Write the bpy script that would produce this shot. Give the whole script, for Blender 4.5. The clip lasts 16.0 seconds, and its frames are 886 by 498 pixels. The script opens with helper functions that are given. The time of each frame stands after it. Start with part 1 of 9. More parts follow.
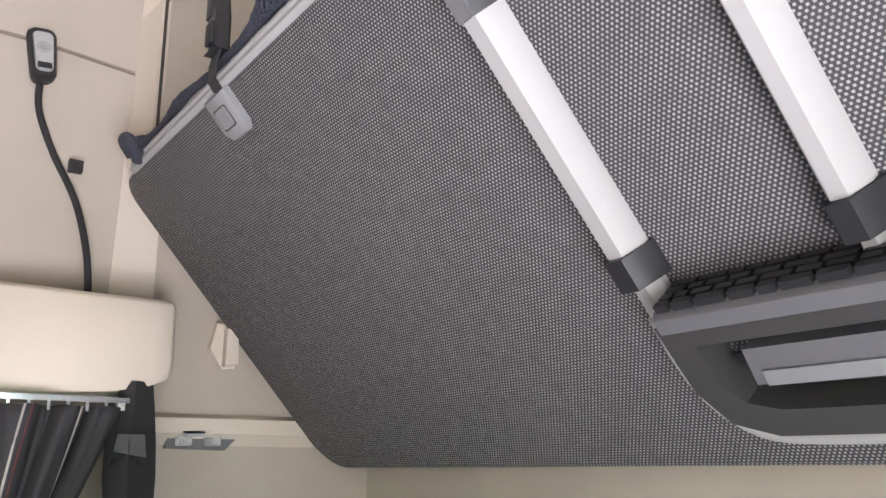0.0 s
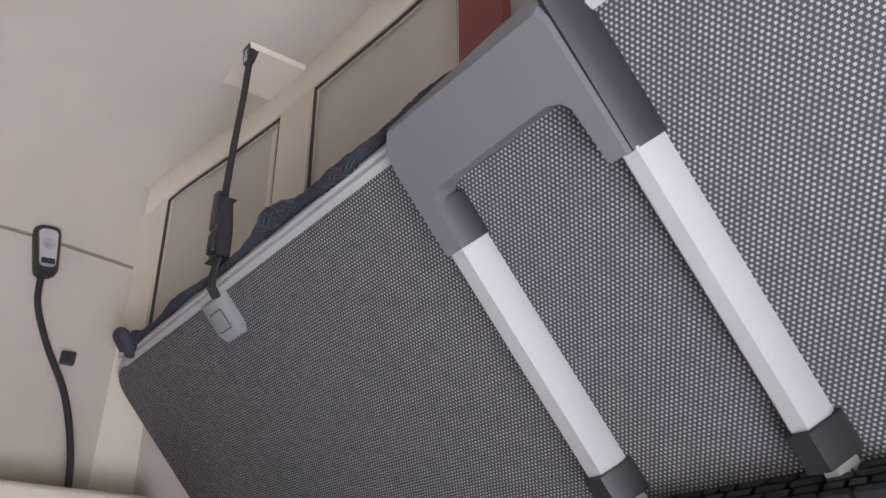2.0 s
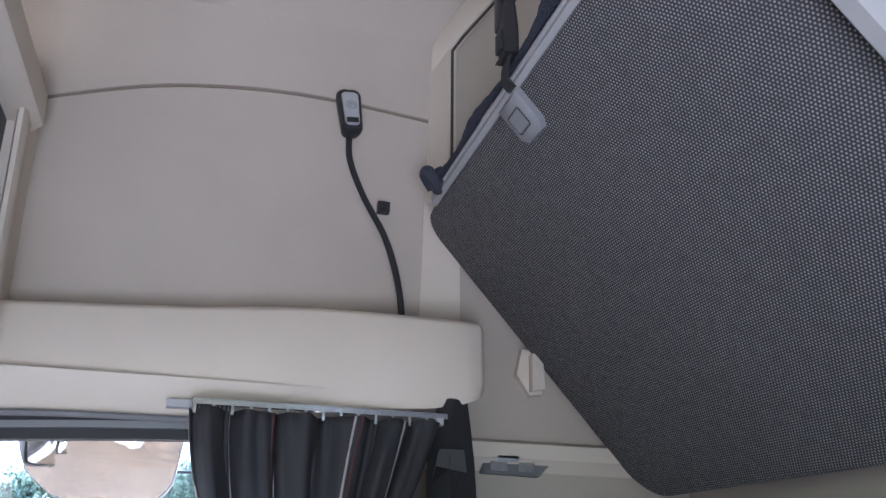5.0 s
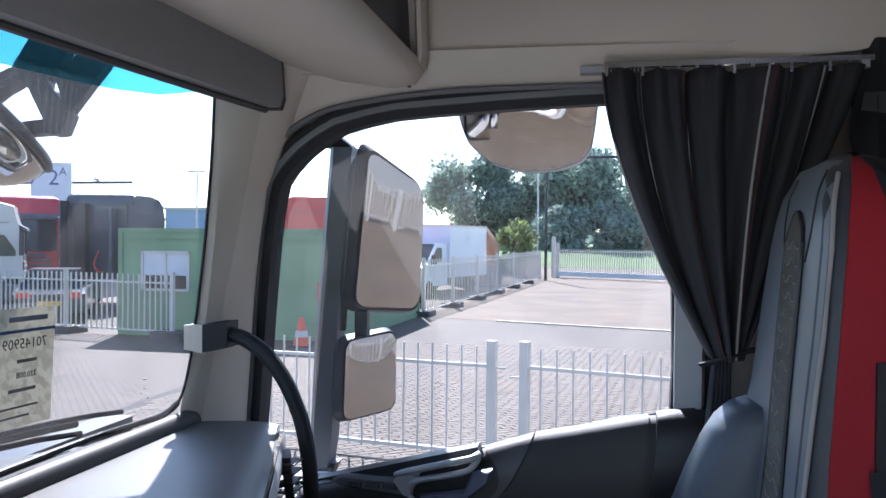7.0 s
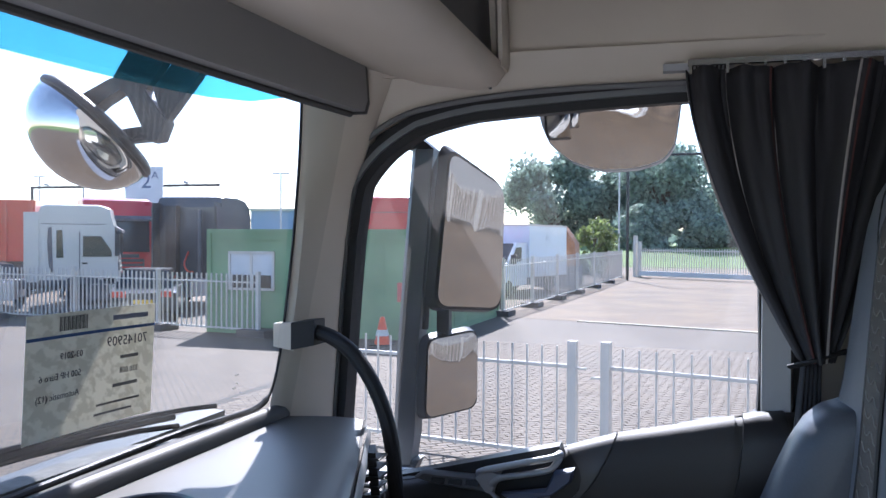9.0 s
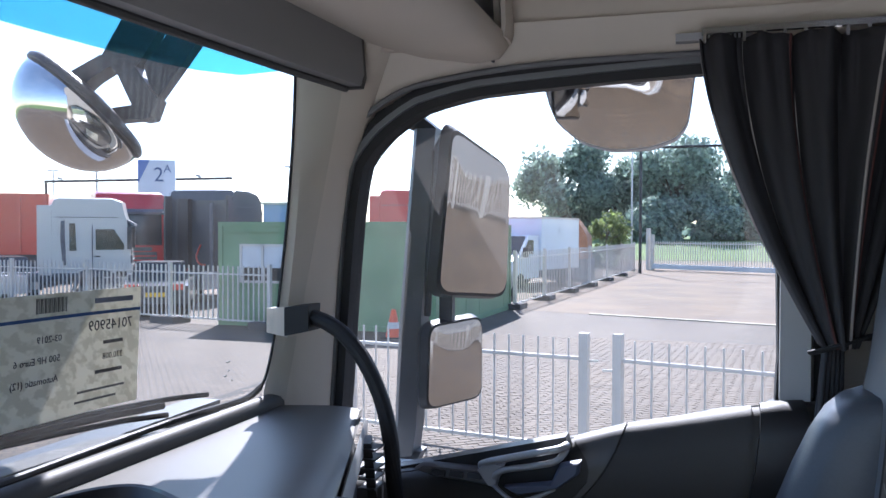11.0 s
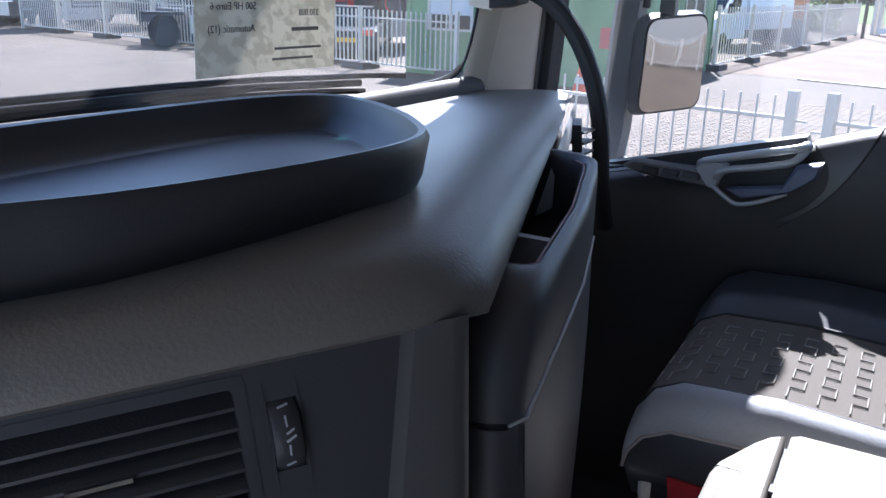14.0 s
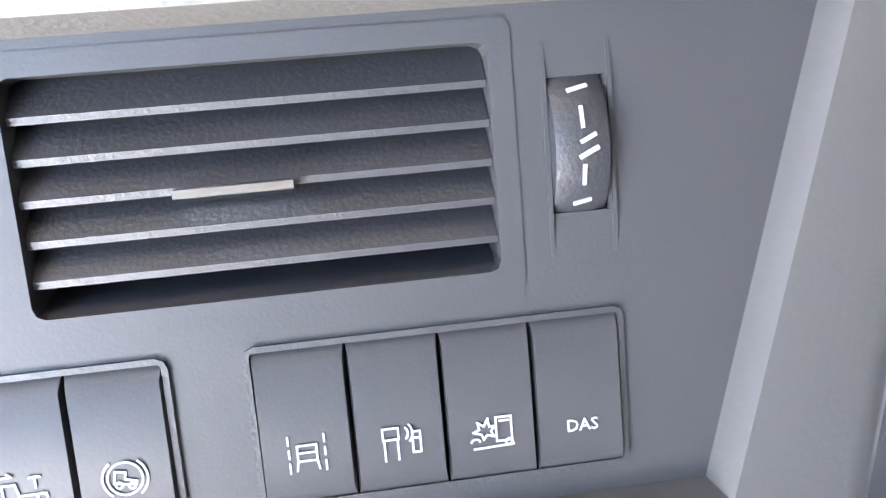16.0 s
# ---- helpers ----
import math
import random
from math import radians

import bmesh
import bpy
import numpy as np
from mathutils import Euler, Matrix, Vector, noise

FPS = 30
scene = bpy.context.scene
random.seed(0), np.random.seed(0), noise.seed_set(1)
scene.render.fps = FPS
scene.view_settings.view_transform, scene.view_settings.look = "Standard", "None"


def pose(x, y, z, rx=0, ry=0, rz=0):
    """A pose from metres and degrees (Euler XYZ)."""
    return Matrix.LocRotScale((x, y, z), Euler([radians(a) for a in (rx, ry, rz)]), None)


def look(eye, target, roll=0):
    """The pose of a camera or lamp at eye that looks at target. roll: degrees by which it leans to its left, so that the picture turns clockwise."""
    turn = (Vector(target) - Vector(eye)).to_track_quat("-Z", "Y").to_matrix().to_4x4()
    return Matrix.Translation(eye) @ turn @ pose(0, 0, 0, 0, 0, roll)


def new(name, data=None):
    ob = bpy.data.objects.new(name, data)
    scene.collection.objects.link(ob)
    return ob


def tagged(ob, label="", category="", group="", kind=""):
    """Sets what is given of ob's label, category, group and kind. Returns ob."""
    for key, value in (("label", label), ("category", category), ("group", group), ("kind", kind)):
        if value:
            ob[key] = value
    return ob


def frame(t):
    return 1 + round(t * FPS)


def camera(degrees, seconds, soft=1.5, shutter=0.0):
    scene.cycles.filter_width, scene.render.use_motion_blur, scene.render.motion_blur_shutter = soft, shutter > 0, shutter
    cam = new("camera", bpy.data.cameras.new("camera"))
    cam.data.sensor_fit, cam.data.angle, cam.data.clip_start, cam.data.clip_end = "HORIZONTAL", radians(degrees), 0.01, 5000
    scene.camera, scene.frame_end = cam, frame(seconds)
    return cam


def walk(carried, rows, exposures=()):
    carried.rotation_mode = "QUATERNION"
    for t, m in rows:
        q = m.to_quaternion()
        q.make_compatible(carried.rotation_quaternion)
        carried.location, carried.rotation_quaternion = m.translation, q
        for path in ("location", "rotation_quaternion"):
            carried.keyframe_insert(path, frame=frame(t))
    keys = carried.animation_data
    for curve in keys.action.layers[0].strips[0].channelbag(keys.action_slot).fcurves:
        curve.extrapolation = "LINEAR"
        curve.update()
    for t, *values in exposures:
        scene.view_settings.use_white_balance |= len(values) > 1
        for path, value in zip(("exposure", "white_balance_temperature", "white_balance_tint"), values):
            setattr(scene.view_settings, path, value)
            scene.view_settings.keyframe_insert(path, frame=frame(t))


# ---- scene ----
cam = camera(56.0, 16.0)
PATH = [
    (0, (0.505, -0.015, 2.555), (1.631, 1.557, 3.064), -0.2),
    (0.5, (0.489, -0.01, 2.586), (1.569, 1.457, 3.412), -0.0),
    (1, (0.474, -0.044, 2.59), (1.552, 1.396, 3.464), -0.0),
    (1.5, (0.465, -0.076, 2.594), (1.545, 1.36, 3.471), 0.0),
    (2, (0.454, -0.071, 2.588), (1.535, 1.36, 3.473), -0.0),
    (2.5, (0.47, -0.054, 2.571), (1.553, 1.367, 3.47), -0.1),
    (3, (0.533, 0.003, 2.554), (1.613, 1.42, 3.463), -0.2),
    (3.2, (0.537, 0.029, 2.549), (1.633, 1.474, 3.393), -0.1),
    (5.3, (0.49, 0.067, 2.402), (0.794, 1.923, 3.082), 1.2),
    (5.5, (0.489, 0.062, 2.401), (0.651, 1.957, 3.02), 1.4),
    (6, (0.481, 0.057, 2.366), (0.503, 2.025, 2.718), 2.0),
    (6.5, (0.472, 0.031, 2.359), (0.413, 2.03, 2.37), 0.9),
    (7, (0.468, 0.015, 2.358), (0.105, 1.982, 2.338), 0.5),
    (7.5, (0.465, 0.007, 2.359), (-0.045, 1.94, 2.338), 0.2),
    (8, (0.465, -0.006, 2.359), (-0.068, 1.922, 2.343), 0.2),
    (10.5, (0.473, 0.025, 2.357), (-0.098, 1.942, 2.324), 0.2),
    (11, (0.468, 0.074, 2.336), (-0.108, 1.989, 2.298), 0.2),
    (11.5, (0.456, 0.111, 2.306), (-0.122, 2.022, 2.192), 0.3),
    (12, (0.466, 0.116, 2.304), (-0.111, 2.019, 2.092), 0.3),
    (12.5, (0.448, 0.131, 2.28), (-0.13, 2.03, 2.031), 0.3),
    (13, (0.438, 0.152, 2.251), (-0.167, 2.039, 1.978), 0.3),
    (13.5, (0.419, 0.164, 2.213), (-0.434, 1.946, 1.905), 0.0),
    (13.9, (0.38, 0.187, 2.171), (-0.535, 1.893, 1.668), 1.8),
    (14, (0.386, 0.169, 2.185), (-0.536, 1.836, 1.578), 1.6),
    (14.1, (0.35, 0.176, 2.144), (-0.527, 1.839, 1.464), 6.8),
    (14.2, (0.371, 0.171, 2.166), (-0.54, 1.794, 1.435), 1.0),
    (14.5, (0.351, 0.174, 2.145), (-0.525, 1.71, 1.211), 1.7),
    (14.8, (0.335, 0.18, 2.129), (-0.499, 1.59, 1.009), 2.3),
    (15, (0.334, 0.173, 2.124), (-0.561, 1.525, 0.953), 2.5),
    (15.2, (0.319, 0.166, 2.122), (-0.621, 1.455, 0.917), 3.2),
    (15.5, (0.29, 0.165, 2.111), (-0.831, 1.432, 1.045), 2.2),
    (15.8, (0.251, 0.238, 2.093), (-0.851, 1.46, 0.977), 2.8),
    (16, (0.264, 0.281, 2.057), (-0.95, 1.523, 1.066), 1.8),
]
walk(cam, [(t, look(eye, target, roll)) for t, eye, target, roll in PATH],
     [(0, 4.2, 5900, 18), (0.4, 3.75, 5850, 18), (1.0, 3.6, 5750, 18), (3.2, 3.65, 5600, 18), (5.3, 3.1, 5100, 18), (5.6, 2.85, 5100, 18), (6.2, 2.05, 5200, 18), (6.7, 1.75, 5300, 18), (8, 1.62, 5400, 18), (13.0, 1.62, 5400, 18), (13.7, 1.8, 5400, 18), (14.2, 2.45, 5350, 18), (14.5, 3.8, 5250, 18), (15.2, 4.85, 5400, 18), (16, 5.75, 5900, 18)])

# ---- world and light ----
world = bpy.data.worlds.new("world")
scene.world = world
world.use_nodes = True
_wn = world.node_tree
_bg = next(n for n in _wn.nodes if n.type == "BACKGROUND")
_sky = _wn.nodes.new("ShaderNodeTexSky")
_sky.sky_type = "NISHITA"
_sky.sun_disc = False
_sky.sun_elevation = radians(42.6)
_sky.sun_rotation = radians(-18)
_sky.dust_density = 0.4
_sky.air_density = 1.1
_sky.ozone_density = 1.0
_wn.links.new(_sky.outputs["Color"], _bg.inputs["Color"])
_bg.inputs["Strength"].default_value = 0.105
_sun = new("sun", bpy.data.lights.new("sun", "SUN"))
_sun.data.energy = 4.4
_sun.data.angle = radians(0.6)
_sun.data.color = (1.0, 0.93, 0.82)
_sun.matrix_world = look((-3.1, 9.5, 9.2), (0, 0, 0))

# added area lamp, out of view, standing in for daylight from the driver's side
_day = new("door_fill_light", bpy.data.lights.new("door_fill_light", "AREA"))
_day.data.shape, _day.data.size, _day.data.size_y = "RECTANGLE", 1.7, 1.6
_day.data.energy = 12.0
_day.data.spread = radians(130)
_day.data.color = (1.0, 0.97, 0.92)
_day.matrix_world = look((0.30, -1.45, 1.75), (0.05, -1.00, 2.90))

# ---- material helpers ----


def nodes_of(name):
    m = bpy.data.materials.new(name)
    m.use_nodes = True
    t = m.node_tree
    p = next(n for n in t.nodes if n.type == "BSDF_PRINCIPLED")
    return m, t, p


def surface(name, color, rough=0.5, metal=0.0, grain=400.0, amount=0.08, bump=0.1, wear=3.0, vary=0.1, second=None,
            random_amount=0.0, coat=0.0, depth=0.002, spec=0.5):
    """A procedural surface: large soft variation, fine grain and relief."""
    m, t, p = nodes_of(name)
    co = t.nodes.new("ShaderNodeTexCoord")
    big = t.nodes.new("ShaderNodeTexNoise")
    big.inputs["Scale"].default_value = wear
    big.inputs["Detail"].default_value = 6
    fine = t.nodes.new("ShaderNodeTexNoise")
    fine.inputs["Scale"].default_value = grain
    fine.inputs["Detail"].default_value = 3
    t.links.new(co.outputs["Object"], big.inputs["Vector"])
    t.links.new(co.outputs["Object"], fine.inputs["Vector"])
    ramp = t.nodes.new("ShaderNodeMix")
    ramp.data_type = "RGBA"
    dark = tuple(c * (1 - vary) for c in color)
    light = second if second else tuple(min(1, c * (1 + vary)) for c in color)
    ramp.inputs["A"].default_value = (*dark, 1)
    ramp.inputs["B"].default_value = (*light, 1)
    wide = t.nodes.new("ShaderNodeMapRange")
    wide.inputs["From Min"].default_value = 0.3
    wide.inputs["From Max"].default_value = 0.7
    t.links.new(big.outputs["Fac"], wide.inputs["Value"])
    t.links.new(wide.outputs["Result"], ramp.inputs["Factor"])
    hsv = t.nodes.new("ShaderNodeHueSaturation")
    t.links.new(ramp.outputs["Result"], hsv.inputs["Color"])
    val = t.nodes.new("ShaderNodeMapRange")
    val.inputs["To Min"].default_value = 1 - amount
    val.inputs["To Max"].default_value = 1 + amount
    t.links.new(fine.outputs["Fac"], val.inputs["Value"])
    if random_amount:
        info = t.nodes.new("ShaderNodeObjectInfo")
        rnd = t.nodes.new("ShaderNodeMapRange")
        rnd.inputs["To Min"].default_value = 1 - random_amount
        rnd.inputs["To Max"].default_value = 1 + random_amount
        t.links.new(info.outputs["Random"], rnd.inputs["Value"])
        mul = t.nodes.new("ShaderNodeMath")
        mul.operation = "MULTIPLY"
        t.links.new(rnd.outputs["Result"], mul.inputs[0])
        t.links.new(val.outputs["Result"], mul.inputs[1])
        t.links.new(mul.outputs["Value"], hsv.inputs["Value"])
    else:
        t.links.new(val.outputs["Result"], hsv.inputs["Value"])
    t.links.new(hsv.outputs["Color"], p.inputs["Base Color"])
    rr = t.nodes.new("ShaderNodeMapRange")
    rr.inputs["To Min"].default_value = max(0.02, rough - 0.08)
    rr.inputs["To Max"].default_value = min(1.0, rough + 0.08)
    t.links.new(big.outputs["Fac"], rr.inputs["Value"])
    t.links.new(rr.outputs["Result"], p.inputs["Roughness"])
    p.inputs["Metallic"].default_value = metal
    p.inputs["Coat Weight"].default_value = coat
    p.inputs["Specular IOR Level"].default_value = spec
    if bump:
        b = t.nodes.new("ShaderNodeBump")
        b.inputs["Strength"].default_value = bump
        b.inputs["Distance"].default_value = depth
        t.links.new(fine.outputs["Fac"], b.inputs["Height"])
        t.links.new(b.outputs["Normal"], p.inputs["Normal"])
    return m


def glass_pane(name, tint=(0.96, 0.965, 0.96), dirt=0.04, specks=0.0):
    """Thin window glass: clear with a faint film of dust."""
    m, t, p = nodes_of(name)
    out = next(n for n in t.nodes if n.type == "OUTPUT_MATERIAL")
    tr = t.nodes.new("ShaderNodeBsdfTransparent")
    tr.inputs["Color"].default_value = (*tint, 1)
    gl = t.nodes.new("ShaderNodeBsdfGlossy")
    gl.inputs["Roughness"].default_value = 0.02
    df = t.nodes.new("ShaderNodeBsdfTranslucent")
    df.inputs["Color"].default_value = (0.8, 0.77, 0.72, 1)
    fr = t.nodes.new("ShaderNodeFresnel")
    fr.inputs["IOR"].default_value = 1.45
    sc = t.nodes.new("ShaderNodeMath")
    sc.operation = "MULTIPLY"
    sc.inputs[1].default_value = 0.14
    t.links.new(fr.outputs["Fac"], sc.inputs[0])
    m1 = t.nodes.new("ShaderNodeMixShader")
    t.links.new(sc.outputs["Value"], m1.inputs["Fac"])
    t.links.new(tr.outputs["BSDF"], m1.inputs[1])
    t.links.new(gl.outputs["BSDF"], m1.inputs[2])
    nz = t.nodes.new("ShaderNodeTexNoise")
    nz.inputs["Scale"].default_value = 9
    nz.inputs["Detail"].default_value = 8
    mr = t.nodes.new("ShaderNodeMapRange")
    mr.inputs["From Min"].default_value = 0.35
    mr.inputs["From Max"].default_value = 0.75
    mr.inputs["To Min"].default_value = dirt * 0.5
    mr.inputs["To Max"].default_value = dirt * 1.6
    t.links.new(nz.outputs["Fac"], mr.inputs["Value"])
    fac = mr.outputs["Result"]
    if specks:
        vo = t.nodes.new("ShaderNodeTexVoronoi")
        vo.inputs["Scale"].default_value = 90
        tc = t.nodes.new("ShaderNodeTexCoord")
        t.links.new(tc.outputs["Object"], vo.inputs["Vector"])
        dot = t.nodes.new("ShaderNodeMapRange")
        dot.inputs["From Min"].default_value = 0.10
        dot.inputs["From Max"].default_value = 0.16
        dot.inputs["To Min"].default_value = specks
        dot.inputs["To Max"].default_value = 0.0
        t.links.new(vo.outputs["Distance"], dot.inputs["Value"])
        few = t.nodes.new("ShaderNodeMapRange")
        few.inputs["From Min"].default_value = 0.52
        few.inputs["From Max"].default_value = 0.66
        n2 = t.nodes.new("ShaderNodeTexNoise")
        n2.inputs["Scale"].default_value = 5
        t.links.new(tc.outputs["Object"], n2.inputs["Vector"])
        t.links.new(n2.outputs["Fac"], few.inputs["Value"])
        mu = t.nodes.new("ShaderNodeMath")
        mu.operation = "MULTIPLY"
        t.links.new(dot.outputs["Result"], mu.inputs[0])
        t.links.new(few.outputs["Result"], mu.inputs[1])
        ad = t.nodes.new("ShaderNodeMath")
        ad.operation = "ADD"
        t.links.new(mu.outputs["Value"], ad.inputs[0])
        t.links.new(fac, ad.inputs[1])
        fac = ad.outputs["Value"]
    m2 = t.nodes.new("ShaderNodeMixShader")
    t.links.new(fac, m2.inputs["Fac"])
    t.links.new(m1.outputs["Shader"], m2.inputs[1])
    t.links.new(df.outputs["BSDF"], m2.inputs[2])
    t.links.new(m2.outputs["Shader"], out.inputs["Surface"])
    return m


def weave(name, base, thread, sx, sy, fill=0.5, rough=0.8, axis=("X", "Y")):
    """Woven mesh cloth with small rounded openings in staggered rows, in the object's own axes."""
    m, t, p = nodes_of(name)
    co = t.nodes.new("ShaderNodeTexCoord")
    sep = t.nodes.new("ShaderNodeSeparateXYZ")
    t.links.new(co.outputs["Object"], sep.inputs["Vector"])

    def math_node(op, a, b=None):
        n = t.nodes.new("ShaderNodeMath")
        n.operation = op
        for k, v in enumerate((a, b)):
            if v is None:
                continue
            if isinstance(v, (int, float)):
                n.inputs[k].default_value = v
            else:
                t.links.new(v, n.inputs[k])
        return n.outputs["Value"]

    u = math_node("MULTIPLY", sep.outputs[axis[0]], 1 / sx)
    v = math_node("MULTIPLY", sep.outputs[axis[1]], 1 / sy)
    row = math_node("FLOOR", v)
    shift = math_node("MULTIPLY", math_node("PINGPONG", row, 1.0), 0.5)
    fu = math_node("ABSOLUTE", math_node("SUBTRACT", math_node("FRACT", math_node("ADD", u, shift)), 0.5))
    fv = math_node("ABSOLUTE", math_node("SUBTRACT", math_node("FRACT", v), 0.5))
    d = math_node("MAXIMUM", fu, math_node("MULTIPLY", fv, 0.8))
    mr = t.nodes.new("ShaderNodeMapRange")
    mr.inputs["From Min"].default_value = fill * 0.42
    mr.inputs["From Max"].default_value = fill * 0.58
    mr.inputs["To Min"].default_value = 1
    mr.inputs["To Max"].default_value = 0
    t.links.new(d, mr.inputs["Value"])
    nz = t.nodes.new("ShaderNodeTexNoise")
    nz.inputs["Scale"].default_value = 40
    t.links.new(co.outputs["Object"], nz.inputs["Vector"])
    mix = t.nodes.new("ShaderNodeMix")
    mix.data_type = "RGBA"
    mix.inputs["A"].default_value = (*base, 1)
    mix.inputs["B"].default_value = (*thread, 1)
    t.links.new(math_node("MULTIPLY", mr.outputs["Result"], math_node("ADD", nz.outputs["Fac"], 0.4)), mix.inputs["Factor"])
    t.links.new(mix.outputs["Result"], p.inputs["Base Color"])
    p.inputs["Roughness"].default_value = rough
    b = t.nodes.new("ShaderNodeBump")
    b.inputs["Strength"].default_value = 0.4
    b.inputs["Distance"].default_value = 0.001
    t.links.new(mr.outputs["Result"], b.inputs["Height"])
    t.links.new(b.outputs["Normal"], p.inputs["Normal"])
    return m


def emitter(name, color, strength):
    m, t, p = nodes_of(name)
    p.inputs["Base Color"].default_value = (*color, 1)
    p.inputs["Emission Color"].default_value = (*color, 1)
    p.inputs["Emission Strength"].default_value = strength
    return m


# ---- mesh helpers ----


def part(name, bm, material, parent=None, label="", smooth=False, bevel=0.0, segments=2, angle=40):
    """Links a bmesh as one mesh object, under a thing or a part where one is given."""
    if bevel:
        edges = [e for e in bm.edges if len(e.link_faces) == 2 and e.calc_face_angle(0) > radians(25)]
        bmesh.ops.bevel(bm, geom=edges, offset=bevel, segments=segments, affect="EDGES", profile=0.5, clamp_overlap=True)
        smooth = True
    bmesh.ops.recalc_face_normals(bm, faces=bm.faces)
    me = bpy.data.meshes.new(name)
    bm.to_mesh(me)
    bm.free()
    mats = material if isinstance(material, (list, tuple)) else [material]
    for m in mats:
        me.materials.append(m)
    ob = new(name, me)
    if smooth:
        me.polygons.foreach_set("use_smooth", [True] * len(me.polygons))
        me.set_sharp_from_angle(angle=radians(angle))
    if parent is not None:
        ob.parent = parent
    if label:
        ob["label"] = label
    return ob


def thing(name, label, category, place=(0, 0, 0), group="", kind="", m=None):
    ob = new(name)
    ob.empty_display_size = 0.05
    ob.matrix_world = m if m is not None else Matrix.Translation(place)
    return tagged(ob, label, category, group, kind)


def box(bm, lo, hi, m=None):
    lo, hi = Vector(lo), Vector(hi)
    c = [Vector((x, y, z)) for z in (lo.z, hi.z) for y in (lo.y, hi.y) for x in (lo.x, hi.x)]
    v = [bm.verts.new(m @ p if m is not None else p) for p in c]
    for f in ((0, 2, 3, 1), (4, 5, 7, 6), (0, 1, 5, 4), (2, 6, 7, 3), (0, 4, 6, 2), (1, 3, 7, 5)):
        bm.faces.new([v[i] for i in f])
    return v


def boxes(*pairs, m=None):
    bm = bmesh.new()
    for lo, hi in pairs:
        box(bm, lo, hi, m)
    return bm


def loft(bm, sections, closed=True, caps=True, m=None):
    """Quads between rings of points of one length."""
    rows = [[bm.verts.new(m @ Vector(p) if m is not None else Vector(p)) for p in s] for s in sections]
    n = len(rows[0])
    for a, b in zip(rows, rows[1:]):
        for i in range(n if closed else n - 1):
            j = (i + 1) % n
            bm.faces.new((a[i], a[j], b[j], b[i]))
    if caps and closed:
        bm.faces.new(rows[0])
        bm.faces.new(list(reversed(rows[-1])))
    return rows


def lofted(sections, **k):
    bm = bmesh.new()
    loft(bm, sections, **k)
    return bm


def prism(outline, axis, a, b, bm=None, m=None):
    """A flat outline drawn out along an axis from a to b. Outline coordinates are the two other axes in order."""
    bm = bm or bmesh.new()

    def place(p, d):
        q = list(p)
        q.insert("xyz".index(axis), d)
        return q

    loft(bm, [[place(p, a) for p in outline], [place(p, b) for p in outline]], m=m)
    return bm


def smooth_path(points, steps=6):
    """A Catmull-Rom line through the points."""
    pts = [Vector(p) for p in points]
    out = []
    for i in range(len(pts) - 1):
        p0, p1, p2, p3 = pts[max(i - 1, 0)], pts[i], pts[i + 1], pts[min(i + 2, len(pts) - 1)]
        for k in range(steps):
            s = k / steps
            out.append(0.5 * (2 * p1 + (p2 - p0) * s + (2 * p0 - 5 * p1 + 4 * p2 - p3) * s * s + (3 * p1 - p0 - 3 * p2 + p3) * s ** 3))
    out.append(pts[-1])
    return out


def tube(bm, points, r, sides=10, caps=True, flat=1.0):
    """A round bar along a line; r may be a number or a list, flat squashes it across."""
    pts = [Vector(p) for p in points]
    up = Vector((0.13, 0.21, 0.97))
    rings = []
    for i, p in enumerate(pts):
        d = (pts[min(i + 1, len(pts) - 1)] - pts[max(i - 1, 0)]).normalized()
        side = d.cross(up)
        if side.length < 0.1:
            side = d.cross(Vector((1, 0, 0)))
        side.normalize()
        top = side.cross(d)
        rr = r[i] if isinstance(r, (list, tuple)) else r
        rings.append([p + rr * (math.cos(a) * side + flat * math.sin(a) * top) for a in (2 * math.pi * k / sides for k in range(sides))])
    loft(bm, rings, caps=caps)
    return bm


def tubed(points, r, sides=10, flat=1.0):
    return tube(bmesh.new(), points, r, sides, True, flat)


def lathe(bm, profile, m, sides=20, caps=True):
    """profile: (radius, height) pairs turned about the local z axis."""
    rings = [[(max(r, 1e-4) * math.cos(2 * math.pi * k / sides), max(r, 1e-4) * math.sin(2 * math.pi * k / sides), h) for k in range(sides)] for r, h in profile]
    loft(bm, rings, m=m, caps=caps)
    return bm


def rounded(w, h, r, n=5):
    """A rounded rectangle about the origin."""
    pts = []
    for cx, cy, a0 in ((w / 2 - r, h / 2 - r, 0), (-w / 2 + r, h / 2 - r, 90), (-w / 2 + r, -h / 2 + r, 180), (w / 2 - r, -h / 2 + r, 270)):
        for k in range(n + 1):
            a = radians(a0 + 90 * k / n)
            pts.append((cx + r * math.cos(a), cy + r * math.sin(a)))
    return pts


def ring_plate(inner, outer, axis, a, b):
    """A solid plate with an opening: two loops of equal length, drawn out along an axis."""
    def place(p, d):
        q = list(p)
        q.insert("xyz".index(axis), d)
        return Vector(q)
    bm = bmesh.new()
    n = len(inner)
    v = [[bm.verts.new(place(p, d)) for p in loop] for d in (a, b) for loop in (inner, outer)]
    for i in range(n):
        j = (i + 1) % n
        bm.faces.new((v[0][i], v[0][j], v[1][j], v[1][i]))
        bm.faces.new((v[2][i], v[3][i], v[3][j], v[2][j]))
        bm.faces.new((v[0][i], v[2][i], v[2][j], v[0][j]))
        bm.faces.new((v[1][i], v[1][j], v[3][j], v[3][i]))
    return bm


